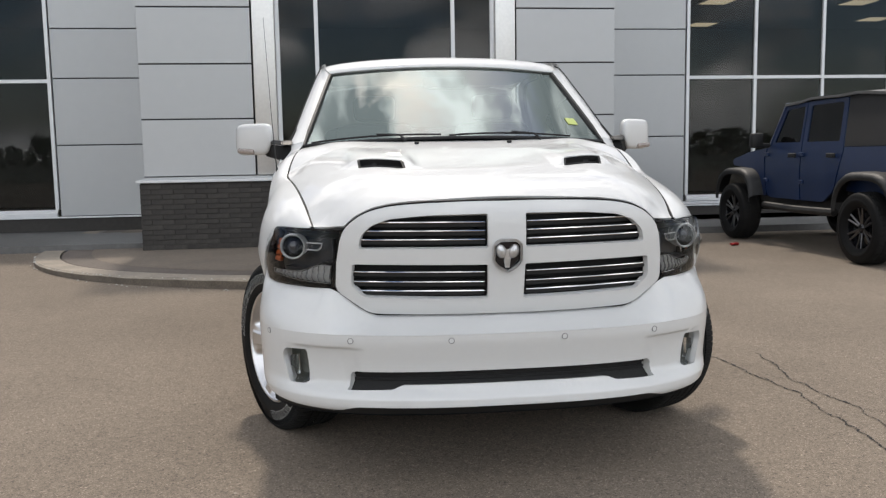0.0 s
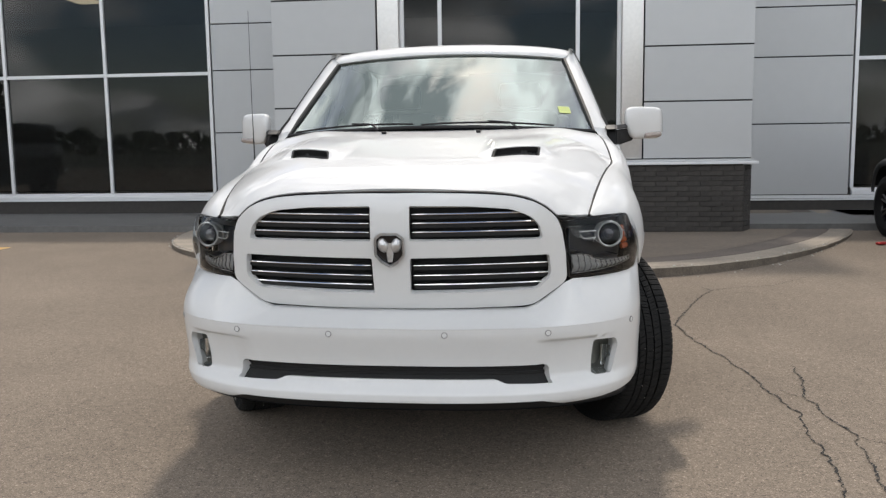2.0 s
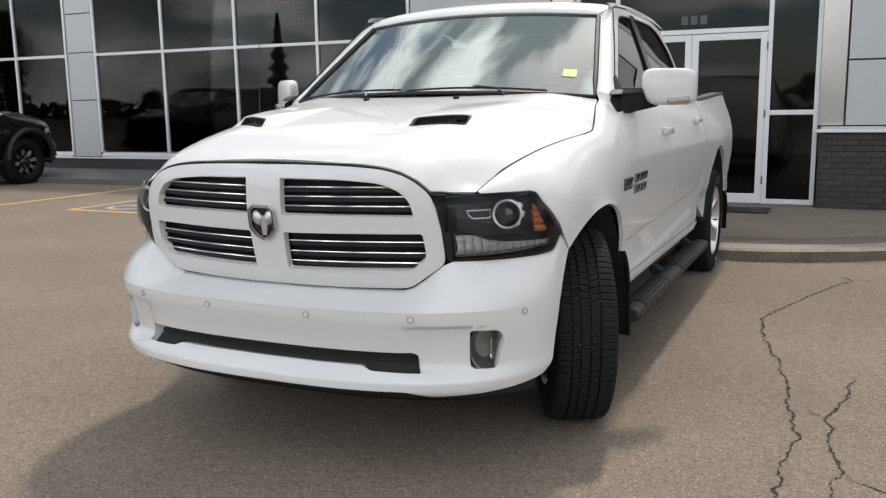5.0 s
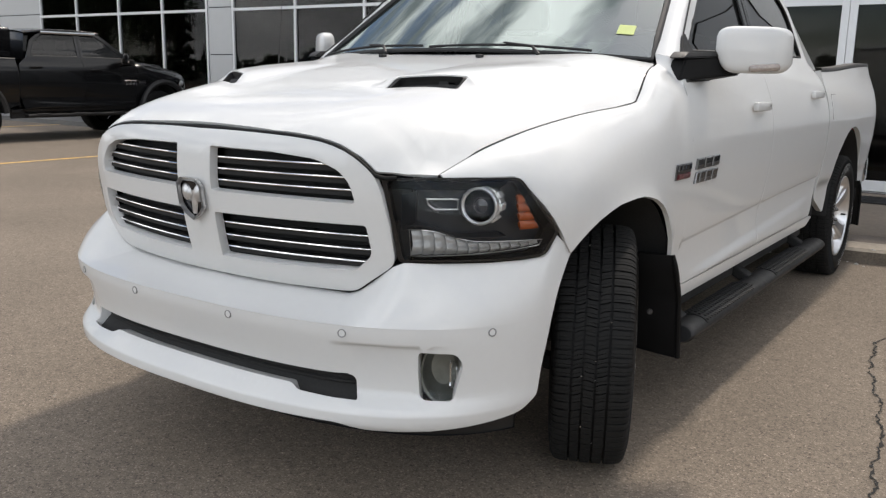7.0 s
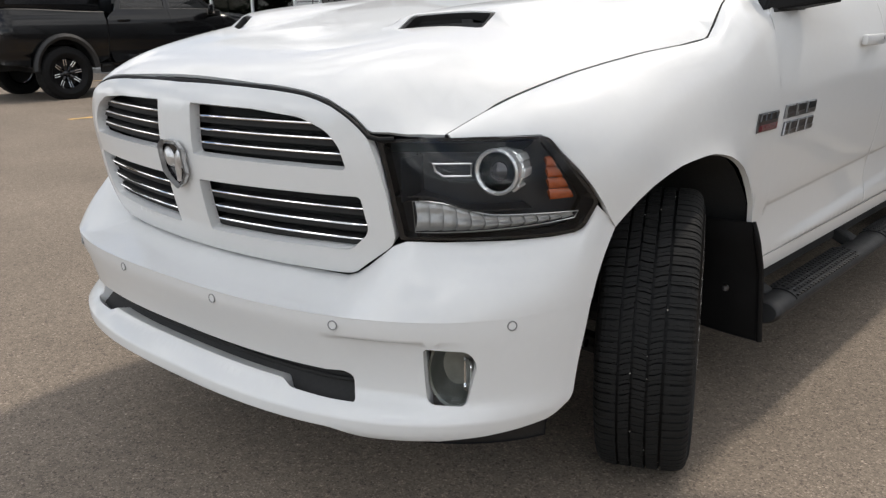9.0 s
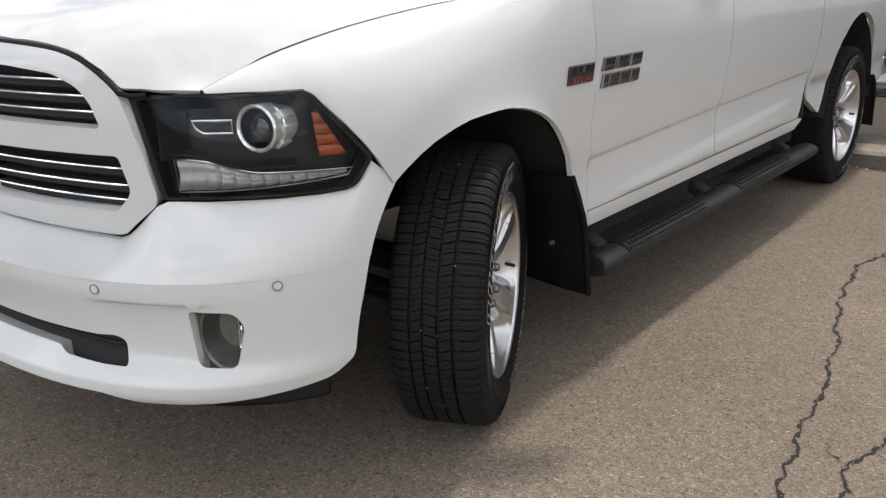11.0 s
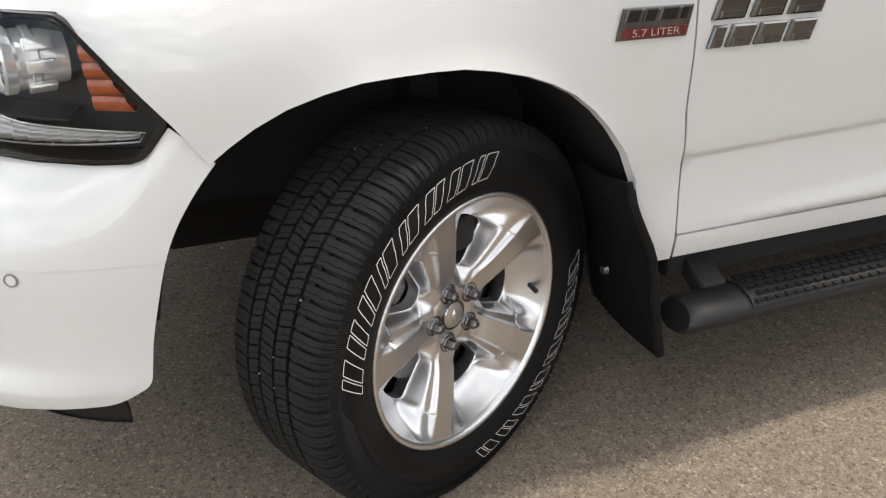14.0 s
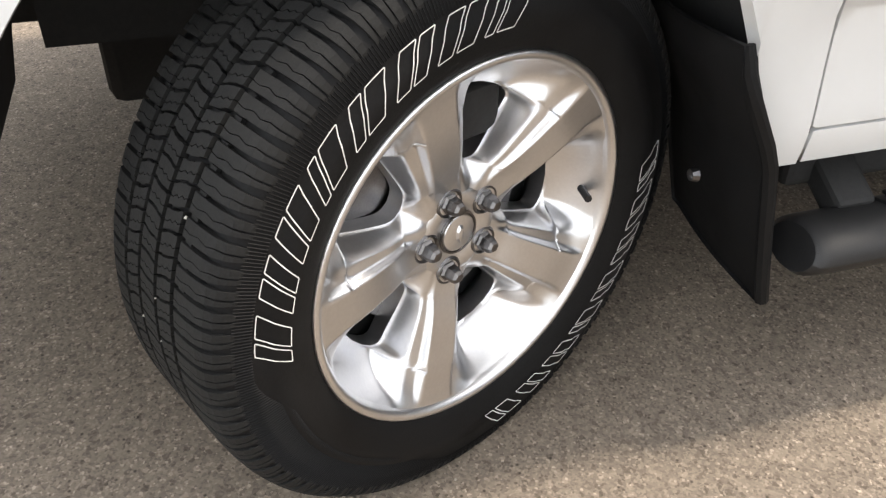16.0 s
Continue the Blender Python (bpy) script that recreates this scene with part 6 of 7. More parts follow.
def crack(points, width, seed, name="asphalt_crack"):
    """A jagged open crack: a thin ribbon of uneven width with loose grit along it."""
    rng = random.Random(seed)
    pts = [Vector((x, y, 0)) for x, y in points]
    path = []
    for a, b in zip(pts, pts[1:]):
        n = max(2, int((b - a).length / 0.013))
        for k in range(n):
            path.append(a.lerp(b, k / n))
    side, out = Vector((0, 0, 0)), []
    for i, p in enumerate(path):
        side = side * 0.84 + Vector((rng.uniform(-1, 1), rng.uniform(-1, 1), 0)) * 0.0095
        out.append(p + side)
    V, F = [], []
    for i, p in enumerate(out):
        d = (out[min(i + 1, len(out) - 1)] - out[max(i - 1, 0)]).normalized()
        w = width * (rng.uniform(0.10, 1.0) if rng.random() < 0.85 else rng.uniform(1.0, 1.6)) * (0.5 + 0.8 * noise.noise((p.x * 3, p.y * 3, seed)) ** 2 + 0.2) * min(1, (len(out) - i) / 12, (i + 1) / 8)
        q = Vector((-d.y, d.x, 0)) * w
        V += [p + q + Vector((0, 0, 0.0035)), p - q + Vector((0, 0, 0.0035))]
    for i in range(len(out) - 1):
        F.append((2 * i, 2 * i + 1, 2 * i + 3, 2 * i + 2))
    tagged(mesh_object(name, V, F, CRACK, smooth=False), "jagged open crack in the asphalt", "crack", kind="structure")
    # crumbled grit on its edges
    gv, gf = [], []
    for p in out:
        for _ in range(2):
            if rng.random() < 0.42:
                c = p + Vector((rng.gauss(0, 0.010), rng.gauss(0, 0.010), 0.004))
                r = rng.uniform(0.0012, 0.0040)
                i = len(gv)
                gv += [c + Vector((r, 0, 0)), c + Vector((-r * 0.6, r, 0)), c + Vector((-r * 0.6, -r, 0)), c + Vector((0, 0, r * 1.2))]
                gf += [(i, i + 1, i + 3), (i + 1, i + 2, i + 3), (i + 2, i, i + 3)]
    tagged(mesh_object("crack_grit", gv, gf, CONCRETE, smooth=False), "loose grit along a crack", "grit", kind="stuff")


crack([(1.95, 3.62), (2.00, 3.42), (1.90, 3.26), (1.58, 2.35), (1.50, 2.0), (1.53, 1.55), (1.66, 1.02), (1.715, 0.58), (1.735, 0.33), (1.775, 0.03), (1.75, -0.43), (1.69, -0.85), (1.66, -1.3)], 0.0085, 3)
crack([(2.01, 0.92), (1.965, 0.53), (1.89, 0.27), (1.90, 0.0), (1.93, -0.31), (1.88, -0.61), (1.84, -0.92), (1.80, -1.5)], 0.0070, 8)
crack([(1.89, 0.27), (1.82, 0.33), (1.79, 0.42)], 0.0045, 11)
crack([(1.90, 3.36), (2.25, 3.62), (2.6, 3.72), (3.1, 4.3)], 0.004, 14)
crack([(1.93, -0.31), (2.25, -0.55), (2.6, -0.60), (3.0, -1.0)], 0.005, 17)

# loose stones and specks
rng = random.Random(21)
gv, gf = [], []
for _ in range(1300):
    c = Vector((rng.uniform(-3.5, 4.5), rng.uniform(-3.2, 4.0), 0.0))
    r = rng.uniform(0.0012, 0.0042) * (1.8 if rng.random() < 0.05 else 1)
    i = len(gv)
    for k in range(5):
        a = k * 1.2566 + rng.uniform(-0.3, 0.3)
        gv.append(c + Vector((r * math.cos(a), r * math.sin(a), 0)))
    gv.append(c + Vector((0, 0, r * rng.uniform(0.5, 1.0))))
    gf += [(i + k, i + (k + 1) % 5, i + 5) for k in range(5)]
tagged(mesh_object("loose_stones", gv, gf, CONCRETE, smooth=False), "scattered pale grit on the asphalt", "grit", kind="stuff")


def painted(name, corners, mat, label):
    z = 0.004
    V = [(x, y, z) for x, y in corners]
    return tagged(mesh_object(name, V, [tuple(range(len(V)))], mat, smooth=False), label, "road marking", kind="structure")


painted("stall_line", [(-9.46, 3.0), (-9.33, 3.0), (-9.33, 8.2), (-9.46, 8.2)], YELLOW, "worn yellow parking stall line")
painted("stall_field", [(-7.79, 5.07), (-6.66, 5.07), (-6.66, 6.28), (-7.79, 6.28)], BLUE_LINE, "worn blue painted square on the asphalt")
for x0, x1, y0, y1 in ((-7.90, -6.55, 6.285, 6.40), (-7.90, -6.55, 4.95, 5.065), (-7.90, -7.795, 5.07, 6.28), (-6.655, -6.55, 5.07, 6.28)):
    painted("stall_border", [(x0, y0), (x1, y0), (x1, y1), (x0, y1)], YELLOW, "worn orange border of a painted square")
# the pictogram inside it: an open ring, a bent bar and a dot
V, F = [], []
for r0, r1, a0, a1, cx, cy, n in ((0.22, 0.31, 130, 400, -7.25, 5.50, 18), (0.0, 0.075, 0, 360, -7.32, 6.13, 12)):
    i = len(V)
    for k in range(n + 1):
        a = radians(a0 + (a1 - a0) * k / n)
        V += [(cx + r0 * math.cos(a), cy + r0 * math.sin(a), 0.0065), (cx + r1 * math.cos(a), cy + r1 * math.sin(a), 0.0065)]
    F += [(i + 2 * k, i + 2 * k + 1, i + 2 * k + 3, i + 2 * k + 2) for k in range(n)]
for pts in (((-7.38, 5.60), (-7.28, 5.60), (-7.27, 6.03), (-7.37, 6.03)), ((-7.27, 5.60), (-7.02, 5.60), (-7.02, 5.69), (-7.27, 5.69)), ((-7.02, 5.60), (-6.88, 5.32), (-6.80, 5.36), (-6.94, 5.69))):
    i = len(V)
    V += [(x, y, 0.007) for x, y in pts]
    F.append((i, i + 1, i + 2, i + 3))
tagged(mesh_object("painted_symbol", V, F, YELLOW, smooth=False), "worn orange pictogram on a blue square", "road marking", kind="structure")
painted("stall_line", [(-16.3, 3.0), (-16.18, 3.0), (-16.18, 8.2), (-16.3, 8.2)], YELLOW, "worn yellow parking stall line")

# ---------- the building ----------
B = pose(0, 0, 0, 0, 0, 0.67)
FACE, FRONT, TOP = 10.80, 8.10, 5.3
CLAD = material("silver_cladding", (0.435, 0.443, 0.447), 0.40, 0.35, 0.018, 0.5, per_object=0.035)
SEAM = material("panel_joint", (0.05, 0.052, 0.055), 0.8, 0, 0.2, 9)
MULLION = material("white_aluminium_frame", (0.66, 0.67, 0.68), 0.4, 0.3, 0.05, 6)
BRUSHED = material("polished_column_metal", (0.74, 0.73, 0.71), 0.42, 0.9, 0.06, 1.6, bump=0.5, bump_scale=2.2)
BRICK = material("dark_brick", (0.047, 0.043, 0.039), 0.9, 0, 0.45, 14, bump=1.0, bump_scale=60, per_object=0.14)
MORTAR = material("dark_mortar", (0.042, 0.039, 0.036), 0.95, 0, 0.3, 14, bump=0.5)
PANE = thin_glass("building_glass", (0.50, 0.505, 0.505), (0.44, 0.44, 0.435), 1.58)
ROOM = material("dim_interior", (0.42, 0.42, 0.41), 0.9, 0, 0.3, 0.7)
ROOM_FLOOR = material("interior_floor", (0.12, 0.118, 0.115), 0.5, 0, 0.2, 1.0)
PANEL_LIGHT = glow("ceiling_panel_glow", (1.0, 0.86, 0.58), 1.6)
NUMBER_GREY = material("frosted_bar", (0.085, 0.085, 0.085), 0.6, 0, 0.1, 30)


def struct(name, bm, mat, label, category, parent=None, smooth=False):
    o = part(name, bm, mat, parent, smooth=smooth)
    if parent is None:
        o.matrix_world = B @ o.matrix_world
        tagged(o, label, category, kind="structure")
    return o


def span(x0, x1, y0, y1, z0, z1, bevel=0.0, bm=None):
    return box_bm((x0 + x1) / 2, (y0 + y1) / 2, (z0 + z1) / 2, x1 - x0, y1 - y0, z1 - z0, bevel, bm)


def clad_wall(name, x0, x1, y, seams, depth=0.12):
    """Metal panels with dark recessed joints on a backing wall."""
    wall = struct(name, span(x0, x1, y + 0.03, y + depth, seams[0], TOP), SEAM, "flat silver metal panel cladding with dark joints", "wall")
    for a, b in zip(seams, (*seams[1:], TOP)):
        if b - a > 0.1:
            struct("panel", span(x0 + 0.004, x1 - 0.004, y, y + 0.028, a + 0.010, b - 0.010, 0.004), CLAD, "", "", wall)
    return wall


def window_wall(index, x0, x1, y, mullions, rail=2.60, z0=0.47, z1=4.55):
    w = struct("window_%d" % index, span(x0, x1, y + 0.01, y + 0.07, z0 - 0.05, z0), MULLION, "dark glazed curtain wall with white aluminium mullions", "window")
    struct("window_sill", span(x0, x1, y - 0.03, y + 0.06, 0.354, z0 - 0.052, 0.006), MULLION, "", "", w)
    xs = (x0, *mullions, x1)
    for x in xs:
        struct("mullion", span(x - 0.03, x + 0.03, y - 0.012, y + 0.09, z0, z1, 0.004), MULLION, "", "", w)
    for a, b in zip(xs, xs[1:]):
        for za, zb in ((z0, rail), (rail, z1)):
            p = struct("pane", span(a + 0.03, b - 0.03, y + 0.03, y + 0.036, za + 0.03, zb - 0.03), PANE, "", "", w)
            p.visible_shadow = False
        struct("rail", span(a + 0.03, b - 0.03, y - 0.008, y + 0.085, rail - 0.03, rail + 0.03, 0.004), MULLION, "", "", w)
    struct("top_rail", span(x0, x1, y - 0.008, y + 0.085, z1 - 0.03, z1 + 0.03), MULLION, "", "", w)
    return w


seams_side = (0.355, 1.545, 2.645, 3.455, 4.5)
window_wall(1, -13.0, -5.30, FACE, (-11.09, -9.20, -7.26))
window_wall(2, -20.6, -13.87, FACE, (-18.95, -17.15, -15.46))
window_wall(3, 5.75, 13.6, FACE, (7.04, 8.36, 9.68, 11.0, 12.3))
clad_wall("wall_1", -13.82, -13.05, FACE, (0.36, 1.62, 2.66, 3.5, 4.5))
clad_wall("wall_2", -5.25, -3.25, FACE, seams_side)
clad_wall("wall_3", 3.45, 5.70, FACE, seams_side)
clad_wall("wall_4", -27.0, -20.65, FACE, (0.36, 1.62, 2.66, 3.5, 4.5))
clad_wall("wall_5", 13.65, 22.0, FACE, seams_side)
for k, (x0, x1) in enumerate(((-20.6, -13.87), (-13.0, -5.30), (5.75, 13.6))):
    struct("parapet_%d" % (k + 1), span(x0, x1, FACE, FACE + 0.12, 4.59, TOP), CLAD, "silver metal parapet band", "wall")
# dark plinth under the facade
for k, (x0, x1, zf) in enumerate(((-27.0, -3.42, 0.327), (3.62, 22.0, 0.266))):
    struct("plinth_%d" % (k + 1), span(x0, x1, FACE - 0.02, FACE + 0.12, 0.0, zf - 0.002), MORTAR, "low dark masonry plinth", "wall")
    fl = struct("flashing_%d" % (k + 1), span(x0, x1, FACE - 0.045, FACE + 0.06, zf, zf + 0.025, 0.004), MULLION, "thin white metal flashing", "trim")
    if k:
        struct("flashing_fold", span(x0, x1, FACE - 0.034, FACE + 0.06, 0.300, 0.348, 0.006), MULLION, "", "", fl)

# entrance block that stands forward of the facade
for k, (x0, x1) in enumerate(((-3.29, -1.76), (2.00, 3.47))):
    clad_wall("pier_wall_%d" % (k + 1), x0, x1, FRONT, (1.045, 1.839, 2.595, 3.364, 4.13, 4.9))
    xo = x0 if k == 0 else x1 - 0.12
    side = struct("pier_side_%d" % (k + 1), span(xo, xo + 0.12, FRONT + 0.125, FACE, 0.0, TOP), CLAD, "silver metal return of the entrance block", "wall")
    # polished column beside the glazing
    a, b = (-1.74, -1.43) if k == 0 else (1.69, 1.985)
    col = struct("column_%d" % (k + 1), span(a, b, FRONT - 0.01, FRONT + 0.25, 1.05, TOP, 0.02), BRUSHED, "polished metal column cladding", "trim", smooth=True)
    # brick base with a white cap
    bx0, bx1 = (-3.34, -1.43) if k == 0 else (1.715, 3.53)
    base = struct("brick_base_%d" % (k + 1), span(bx0 + 0.012, bx1 - (0.19 if k else 0.012), FRONT - 0.091, FRONT + 0.5, 0.0, 0.965), MORTAR, "dark brick base of the entrance pier", "wall")
    struct("base_cap", span(bx0 - 0.04, bx1 + 0.01, FRONT - 0.14, FRONT + 0.12, 0.967, 1.005, 0.006), MULLION, "", "", base)
    struct("cap_flashing", span(bx0 + 0.02, bx1 - 0.02, FRONT - 0.03, FRONT + 0.12, 1.006, 1.040), CLAD, "", "", base)
struct("roof_slab", span(-27, 22, FACE + 0.13, 19.0, TOP - 0.2, TOP), ROOM, "flat roof", "roof")
struct("block_roof", span(-3.33, 3.52, FRONT + 0.13, FACE, TOP - 0.2, TOP), ROOM, "flat roof of the entrance block", "roof")
struct("threshold", span(-1.43, 1.69, FRONT + 0.02, FRONT + 0.24, 0.0, 0.042), STEEL, "low metal threshold under the doors", "step")
struct("head_panel", span(-1.76, 2.00, FRONT, FRONT + 0.12, 4.56, TOP), CLAD, "silver metal panel over the entrance", "wall")

# entrance glazing
eg = struct("window_4", span(-1.43, 1.69, FRONT + 0.13, FRONT + 0.20, 4.48, 4.555), MULLION, "dark glazed entrance screen with white frames", "window")
for x in (-1.40, -0.856, 1.092, 1.665):
    struct("mullion", span(x - 0.028, x + 0.028, FRONT + 0.11, FRONT + 0.21, 0.043, 4.50, 0.004), MULLION, "", "", eg)
struct("rail", span(-0.83, 1.065, FRONT + 0.115, FRONT + 0.205, 2.235, 2.295, 0.004), MULLION, "", "", eg)
struct("pane", span(-0.83, 1.065, FRONT + 0.15, FRONT + 0.156, 2.30, 4.47), PANE, "", "", eg).visible_shadow = False
for a, b in ((-1.372, -0.884), (1.12, 1.637)):
    for z in (0.075, 1.215):
        struct("rail", span(a, b, FRONT + 0.115, FRONT + 0.205, z - 0.03, z + 0.03, 0.004), MULLION, "", "", eg)
    for z0, z1 in ((0.107, 1.182), (1.248, 4.47)):
        struct("pane", span(a, b, FRONT + 0.15, FRONT + 0.156, z0, z1), PANE, "", "", eg).visible_shadow = False
for k, x in enumerate((-0.02, 0.10, 0.22)):
    struct("number_bar", span(x, x + 0.085, FRONT + 0.143, FRONT + 0.148, 2.36, 2.47), NUMBER_GREY, "", "", eg)
for k, (a, b) in enumerate(((-0.825, 0.128), (0.132, 1.062))):
    d = struct("door_%d" % (k + 1), span(a, a + 0.085, FRONT + 0.125, FRONT + 0.175, 0.046, 2.23, 0.004), MULLION, "glazed entrance door in a white aluminium frame", "door")
    struct("door_stile", span(b - 0.085, b, FRONT + 0.125, FRONT + 0.175, 0.046, 2.23, 0.004), MULLION, "", "", d)
    struct("door_rail", span(a + 0.085, b - 0.085, FRONT + 0.125, FRONT + 0.175, 2.145, 2.23, 0.004), MULLION, "", "", d)
    struct("door_rail", span(a + 0.085, b - 0.085, FRONT + 0.125, FRONT + 0.175, 0.046, 0.170, 0.004), MULLION, "", "", d)
    struct("pane", span(a + 0.085, b - 0.085, FRONT + 0.147, FRONT + 0.152, 0.170, 2.145), PANE, "", "", d).visible_shadow = False
    hx = b - 0.15 if k == 0 else a + 0.15
    struct("pull_handle", tube_bm([(hx, FRONT + 0.12, 0.95), (hx, FRONT + 0.07, 0.97), (hx, FRONT + 0.07, 1.28), (hx, FRONT + 0.12, 1.30)], 0.012, 8), STEEL, "", "", d, smooth=True)
    for z in (0.35, 1.2, 2.05):
        h = a if k == 0 else b
        struct("hinge", tube_bm([(h, FRONT + 0.115, z - 0.05), (h, FRONT + 0.115, z + 0.05)], 0.012, 8), STEEL, "", "", d)

# rooms behind the glass
struct("room_floor", span(-27, 22, FRONT + 0.3, 18.9, 0.0, 0.10), ROOM_FLOOR, "dim showroom floor", "floor")
struct("wall_back", span(-27, 22, 18.9, 19.0, 0.0, TOP), ROOM, "dim interior wall", "wall")
struct("wall_west", span(-27.1, -27.0, FACE, 19.0, 0.0, TOP), ROOM, "dim end wall", "wall")
struct("wall_east", span(22.0, 22.1, FACE, 19.0, 0.0, TOP), ROOM, "dim end wall", "wall")
struct("ceiling", span(-27, 22, FACE + 0.13, 18.9, 4.62, 4.70), ROOM, "dark suspended ceiling", "ceiling")
for x, y in ((9.15, 17.9), (8.0, 14.5), (13.4, 16.9), (11.4, 14.5), (-7.0, 13.4), (-9.6, 14.6)):
    l = thing("ceiling_light", "square fluorescent ceiling panel, lit warm white", "lamp", "ceiling panels", B @ pose(x, y, 4.60))
    part("frame", box_bm(0, 0, 0.0, 0.66, 0.66, 0.03), MULLION, l)
    part("diffuser", box_bm(0, 0, -0.018, 0.60, 0.60, 0.012), PANEL_LIGHT, l)

# ---------- sidewalk before the entrance ----------
WALK = [(-4.66, 10.75), (-4.62, 8.60), (-4.36, 7.35), (-3.93, 6.35), (-3.33, 5.60), (-2.65, 5.07), (-1.9, 4.67), (-0.9, 4.38), (0.2, 4.24), (1.24, 4.25), (2.0, 4.51), (2.75, 5.11), (3.48, 6.01), (4.12, 7.02), (4.68, 8.20), (5.03, 9.40), (5.20, 10.75)]


def inset(path, d):
    out = []
    for i, (x, y) in enumerate(path):
        a, b = path[max(0, i - 1)], path[min(len(path) - 1, i + 1)]
        t = Vector((b[0] - a[0], b[1] - a[1])).normalized()
        out.append((x - t.y * d, y + t.x * d))
    return out


def smooth_path(path, n=5):
    out = []
    for i in range(len(path) - 1):
        p = [Vector(path[max(0, min(len(path) - 1, i + k))]) for k in (-1, 0, 1, 2)]
        for j in range(n):
            t = j / n
            q = 0.5 * (2 * p[1] + (p[2] - p[0]) * t + (2 * p[0] - 5 * p[1] + 4 * p[2] - p[3]) * t * t + (3 * p[1] - p[0] - 3 * p[2] + p[3]) * t**3)
            out.append((q.x, q.y))
    return out + [path[-1]]


walk_edge = inset(smooth_path(WALK), -0.20)
KERB = 0.105


def fall(y):
    """The pavement dips towards the piers and rises again to the facade."""
    return -0.02 * (min(y, 8.2) - 4.3) + 0.078 * step01(8.3, 10.5, y)


def ring(name, d0, d1, z0, z1, mat, label, category, wobble=0.0):
    a, b = inset(walk_edge, d0), inset(walk_edge, d1)
    V, F = [], []
    for i, ((x0, y0), (x1, y1)) in enumerate(zip(a, b)):
        w = wobble * noise.noise((x0 * 2.3, y0 * 2.3, 4))
        V += [(x0, y0, -0.05), (x0, y0, z0 - 0.02 + w + fall(y0)), (x0 + (x1 - x0) * 0.10, y0 + (y1 - y0) * 0.10, z0 + w + fall(y0)), (x1, y1, z1 + fall(y1))]
    for i in range(len(a) - 1):
        for e in range(3):
            p = i * 4 + e
            F.append((p, p + 4, p + 5, p + 1))
    o = mesh_object(name, V, F, mat, smooth=False)
    # the kerb's upright face takes a darker, browner concrete than its top
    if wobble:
        o.data.materials.append(KERB_FACE)
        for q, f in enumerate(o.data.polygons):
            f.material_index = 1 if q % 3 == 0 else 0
    o.matrix_world = B
    return tagged(o, label, category, kind="structure")


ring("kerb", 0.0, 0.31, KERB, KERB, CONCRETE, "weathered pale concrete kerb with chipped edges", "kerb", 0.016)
ring("stamped_band", 0.312, 0.70, KERB - 0.003, KERB - 0.003, STAMPED, "darker stamped concrete band along the kerb", "pavement")
inner = inset(walk_edge, 0.702)
sw = mesh_object("pavement", [(x, y, KERB + fall(y)) for x, y in inner], [(i, i + 1, len(inner) - 2 - i, len(inner) - 1 - i) for i in range(len(inner) // 2 - 1)], SLAB, smooth=False)
sw.matrix_world = B
tagged(sw, "worn concrete entrance pavement", "pavement", kind="structure")
struct("facade_kerb", span(-27, -4.95, 9.45, FACE - 0.02, -0.05, 0.016, 0.006), SLAB, "concrete walk along the facade", "pavement")
struct("facade_walk", span(5.42, 22, 9.75, FACE - 0.02, -0.05, 0.100, 0.006), SLAB, "concrete walk along the facade", "pavement")
mat_ = thing("door_mat", "thin dark rubber door mat on the pavement", "mat", "", B @ pose(0.75, 7.35, KERB + fall(7.35) + 0.006, -1.15, 0, 0))
part("mat_sheet", box_bm(0, 0, 0.006, 0.95, 0.62, 0.012, 0.004), PLASTIC, mat_)
for k in range(9):
    part("mat_rib", box_bm(-0.40 + 0.1 * k, 0, 0.014, 0.02, 0.56, 0.006), PLASTIC, mat_)

# pale chips along the kerb's broken arris and at its foot
rng = random.Random(61)
gv, gf = [], []
for _ in range(150):
    k = rng.randrange(8, len(walk_edge) - 14)
    (x, y), (xn, yn) = walk_edge[k], walk_edge[k + 1]
    t, foot, r = rng.random(), rng.random() < 0.5, rng.uniform(0.006, 0.020)
    x, y = x + (xn - x) * t, y + (yn - y) * t
    c = B @ (Vector((x, y - rng.uniform(0.01, 0.16), 0.003)) if foot else Vector((x, y + 0.012, KERB - 0.008 + fall(y))))
    i = len(gv)
    gv += [c + Vector((r, 0, 0)), c + Vector((-r * 0.5, r * 0.7, 0)), c + Vector((-r * 0.8, -r * 0.5, 0)), c + Vector((0, 0, r * 0.7))]
    gf += [(i, i + 1, i + 3), (i + 1, i + 2, i + 3), (i + 2, i, i + 3)]
tagged(mesh_object("kerb_chips", gv, gf, PEBBLE, smooth=False), "pale chips of broken concrete along the kerb", "rubble", kind="stuff")

# crushed red can by the kerb
can = thing("drink_can", "crushed red aluminium can on the asphalt", "can", "", pose(4.62, 6.75, 0.0, 0, 0, 20))
RED_CAN = material("red_can", (0.42, 0.03, 0.03), 0.35, 0.4, 0.3, 30)
part("can_body", lathe_bm([(0.0, -0.06), (0.024, -0.06), (0.032, -0.045), (0.028, -0.01), (0.033, 0.02), (0.031, 0.045), (0.022, 0.06), (0.0, 0.06)], 14, "x", m=Matrix.Translation((0, 0, 0.022)) @ Matrix.Diagonal((1, 1.2, 0.62, 1))), RED_CAN, can, smooth=True)
part("can_lid", lathe_bm([(0.0, 0.061), (0.021, 0.061), (0.023, 0.058)], 14, "x", m=Matrix.Translation((0, 0, 0.022)) @ Matrix.Diagonal((1, 1.2, 0.62, 1))), STEEL, can)

# ---------- the black pickup ----------
LIFTED_TYRE = tyre_meshes(0.445, 0.155, 0.262, 44)


